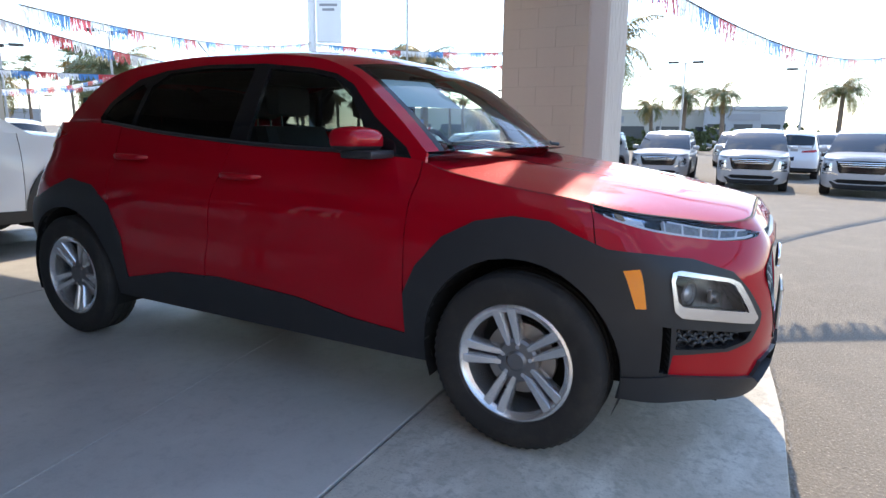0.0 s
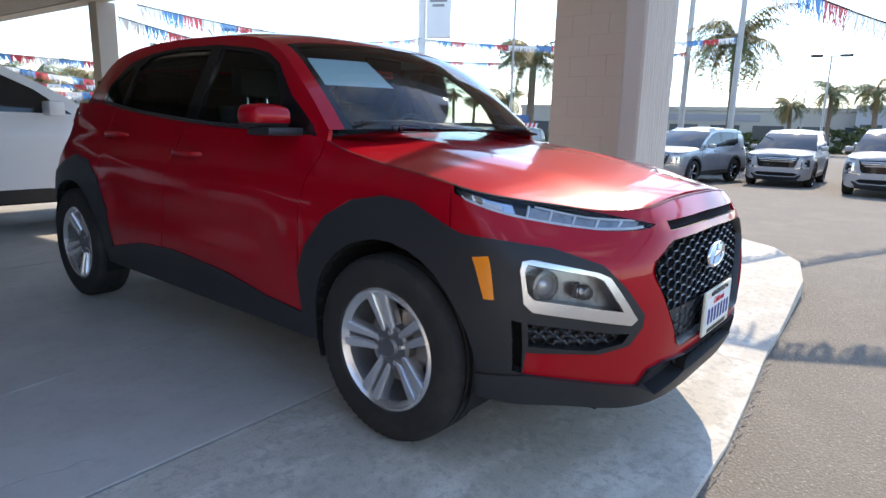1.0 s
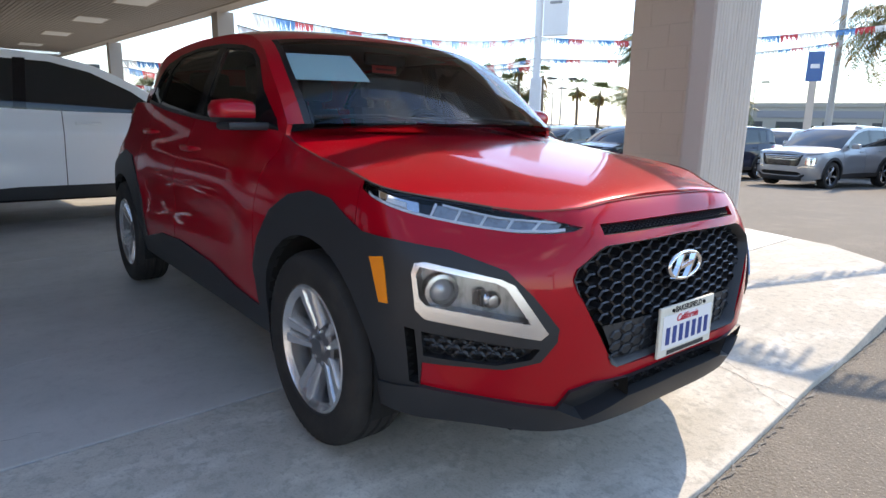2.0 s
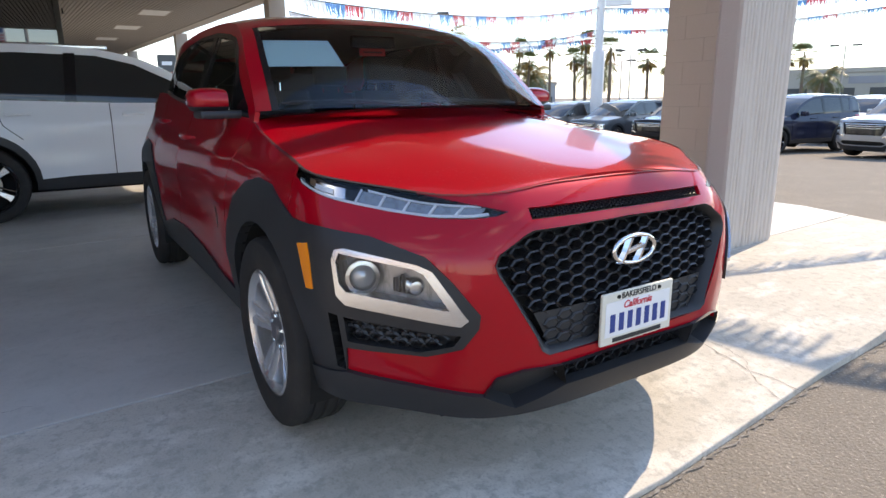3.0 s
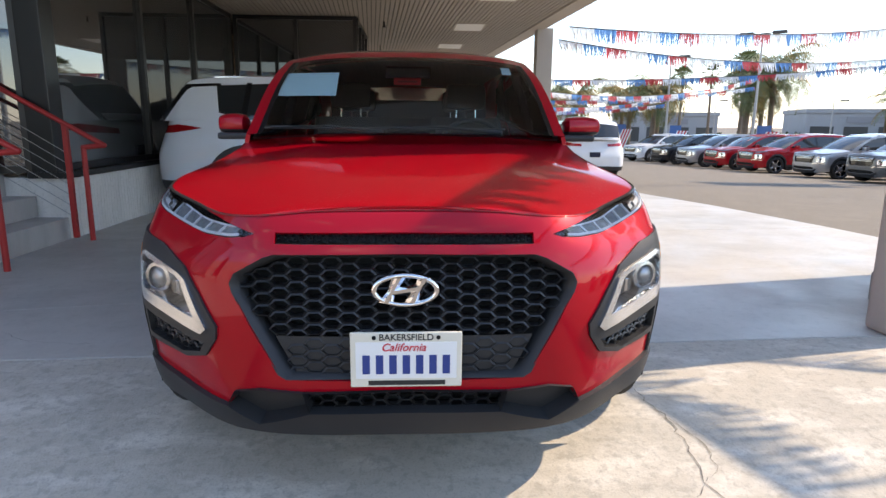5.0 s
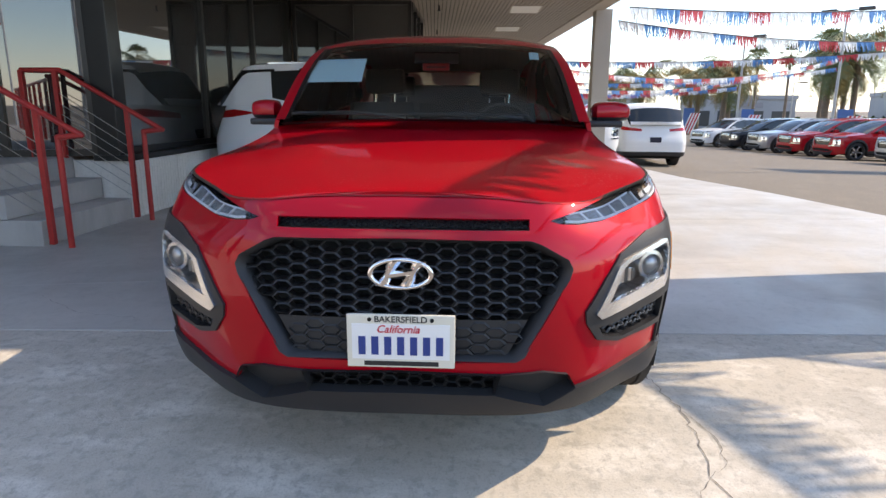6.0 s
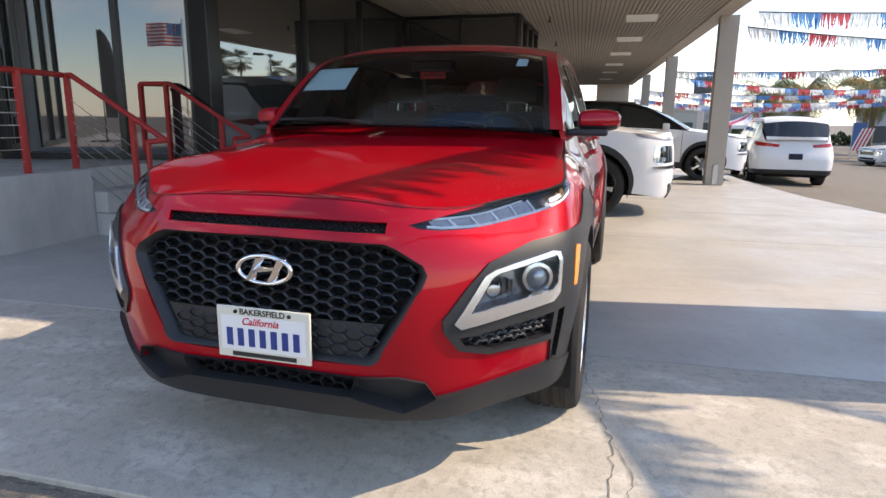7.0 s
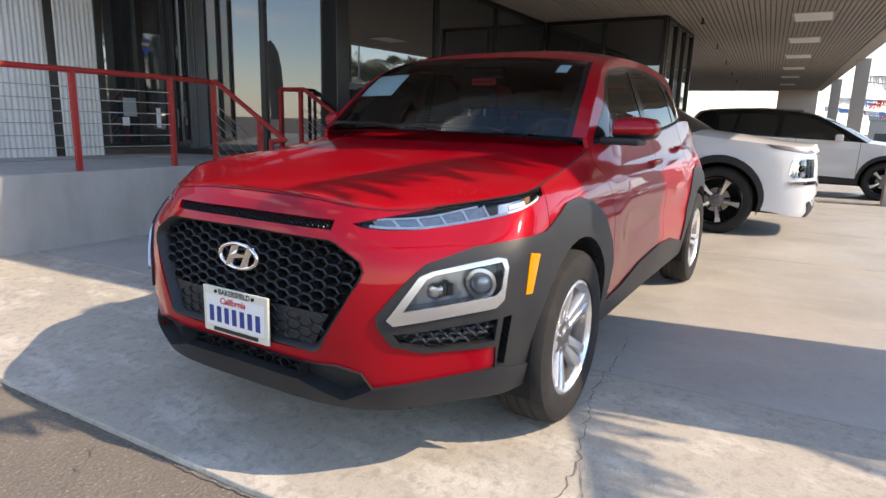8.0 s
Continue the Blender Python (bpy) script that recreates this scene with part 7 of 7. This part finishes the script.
def banner_flag(x, y, turn):
    z = lot_z(x, y)
    t = thing("banner_flag", (x, y, z), "slanted striped red, white and blue banner on a post", "flag", "banner flags", turn)
    bm = bmesh.new()
    add_tube(bm, (0, 0, 0), (0, 0, 2.4), 0.03, n=8)
    part("post", bm, pole_grey, t)
    part("blue_field", box_bm(((0.03, -0.01, 0.9), (0.75, 0.01, 2.35))), sign_blue, t)
    for k in range(7):
        bm = bmesh.new()
        x0 = 0.25 + 0.10 * k
        q = [(x0 - 0.25, 0.55), (x0 - 0.15, 0.55), (x0 + 0.35, 2.0), (x0 + 0.25, 2.0)]
        fr = [bm.verts.new((a, -0.016, b)) for a, b in q]
        bk = [bm.verts.new((a, -0.011, b)) for a, b in q]
        bm.faces.new(fr)
        for i in range(4):
            bm.faces.new((fr[i], fr[(i + 1) % 4], bk[(i + 1) % 4], bk[i]))
        bmesh.ops.recalc_face_normals(bm, faces=bm.faces[:])
        part("stripe", bm, sign_red if k % 2 else sign_white, t)
    return t


for x, y, turn in ((-32.6, 20.0, 60), (-38.9, 17.5, 65), (-44.0, 15.5, 70), (-14.2, 21.6, 45)):
    banner_flag(x, y, turn)


def tent():
    x, y = -52.0, 11.2
    t = thing("event_tent", (x, y, lot_z(x, y)), "red and white striped peaked event tent", "tent")
    for k in range(16):
        a0, a1 = 2 * math.pi * k / 16, 2 * math.pi * (k + 1) / 16
        rows = [[(r * math.cos(a), r * math.sin(a), h) for a in (a0, a1)] for r, h in ((0.02, 3.5), (0.6, 2.85), (1.6, 2.35), (3.0, 1.95), (3.0, 1.7))]
        part("panel", sheet(rows), sign_red if k % 2 else sign_white, t)
    for sx in (-2.1, 2.1):
        for sy in (-2.1, 2.1):
            part("leg", box_bm(((sx - 0.05, sy - 0.05, 0), (sx + 0.05, sy + 0.05, 1.95))), pole_grey, t)
    return t


tent()


def far_building(x, y, w, d, h, turn, mat, label, bays):
    z = lot_z(x, y)
    t = thing("store_building", (x, y, z), label, "building", "", turn)
    part("wall", box_bm(((-w / 2, 0, 0), (w / 2, d, h)), bevel=0.05), mat, t)
    part("parapet", box_bm(((-w / 2 - 0.15, -0.15, h), (w / 2 + 0.15, d + 0.15, h + 0.5)), bevel=0.04), mat, t)
    for k in range(bays):
        x0 = -w / 2 + w * (k + 0.15) / bays
        wn_ = part("window", box_bm(((x0, -0.06, 0.4), (x0 + w * 0.7 / bays, 0.02, h * 0.62)), bevel=0.02), far_dark, t)
    part("sign_band", box_bm(((-w * 0.2, -0.12, h * 0.72), (w * 0.2, 0.0, h * 0.9))), sign_grey, t)
    return t


far_building(-26.0, 80.0, 44.0, 14.0, 4.6, 15, far_tan, "long low tan commercial building across the lot", 9)
far_building(-66.0, 52.7, 14.0, 10.0, 4.0, 72, far_grey, "low grey store building with a flat parapet", 4)
far_building(-75.0, 32.5, 12.0, 9.0, 3.6, 78, far_grey, "low grey-blue store building with a flat parapet", 4)
far_building(-3.0, 82.0, 9.0, 8.0, 4.4, 4, far_grey, "small pale grey commercial building", 3)
far_building(-80.0, 14.0, 16.0, 9.0, 3.6, 85, far_tan, "low tan store building with a flat parapet", 4)


def hedge(x0, y0, x1, y1, h, seed, label):
    """A belt of far shrubs: many leaf clumps."""
    rnd = random.Random(seed)
    bm = bmesh.new()
    n = int(math.hypot(x1 - x0, y1 - y0) * 26)
    for i in range(n):
        k = rnd.random()
        x, y = x0 + (x1 - x0) * k + rnd.gauss(0, 0.7), y0 + (y1 - y0) * k + rnd.gauss(0, 0.7)
        hh = h * (0.55 + 0.45 * noise.noise((x * 0.35, y * 0.35, seed)))
        z = lot_z(x, y) + rnd.uniform(0.0, max(0.3, hh))
        c = Vector((x, y, z))
        for j in range(3):
            u = Vector((rnd.gauss(0, 1), rnd.gauss(0, 1), rnd.gauss(0, 1))).normalized() * rnd.uniform(0.2, 0.45)
            v = Vector((rnd.gauss(0, 1), rnd.gauss(0, 1), rnd.gauss(0, 1))).normalized() * rnd.uniform(0.15, 0.35)
            bm.faces.new([bm.verts.new(p) for p in (c - u, c + v, c + u, c - v)])
    ob = part("shrubs", bm, bush_green)
    return tagged(ob, label, "shrubs", kind="stuff")


hedge(-14.0, 62.0, 14.0, 58.0, 3.0, 1, "dark green shrubs along the far side of the lot")
hedge(-50.0, 60.0, -16.0, 70.0, 3.0, 2, "dark green shrubs along the far side of the lot")
hedge(-78.0, 40.0, -56.0, 58.0, 2.6, 3, "dark green shrubs along the far side of the lot")
hedge(-78.0, 8.0, -78.0, 40.0, 2.4, 4, "dark green shrubs along the far side of the lot")

# A flag behind the camera that only the showroom glass shows.
t = thing("flag", (27.0, -2.8, lot_z(27.0, -2.8)), "striped flag with a blue field flying on a tall white pole", "flag", "", -90)
bm = bmesh.new()
add_tube(bm, (0, 0, 0), (0, 0, 6.5), 0.05, n=10)
part("pole", bm, sign_white, t)
for k in range(13):
    rows = [[(0.06 + 1.75 * i / 10, 0.12 * math.sin(i * 0.9), 5.05 + 0.092 * k + dz - 0.10 * (i / 10) ** 2) for i in range(11)] for dz in (0.0, 0.092)]
    part("stripe", sheet(rows), sign_white if k % 2 else sign_red, t)
rows = [[(0.06 + 0.72 * i / 5, 0.12 * math.sin(i * 0.74) - 0.006, z) for i in range(6)] for z in (5.60, 6.24)]
part("blue_field", sheet(rows), sign_blue, t)

# A feather banner on the landing, seen in the glass too.
t = thing("feather_banner", (2.2, -5.05, 0.60), "black feather banner on a slim pole standing on the landing", "banner", "", 35)
bm = bmesh.new()
add_tube(bm, (0, 0, 0.02), (0, 0, 2.05), 0.012, n=8)
part("pole", bm, pole_dark, t)
part("base", box_bm(((-0.2, -0.2, 0), (0.2, 0.2, 0.025)), bevel=0.008), pole_dark, t)
rows = [[(0.012 + w * i / 5, 0.02 * math.sin(i + z * 3), z + 0.05 * (i / 5) * (z > 1.7)) for i in range(6)] for z, w in ((0.45, 0.34), (0.8, 0.40), (1.2, 0.42), (1.55, 0.40), (1.8, 0.33), (1.95, 0.22), (2.04, 0.08))]
part("cloth", sheet(rows), material("banner_black", (0.012, 0.013, 0.016), 0.7), t)
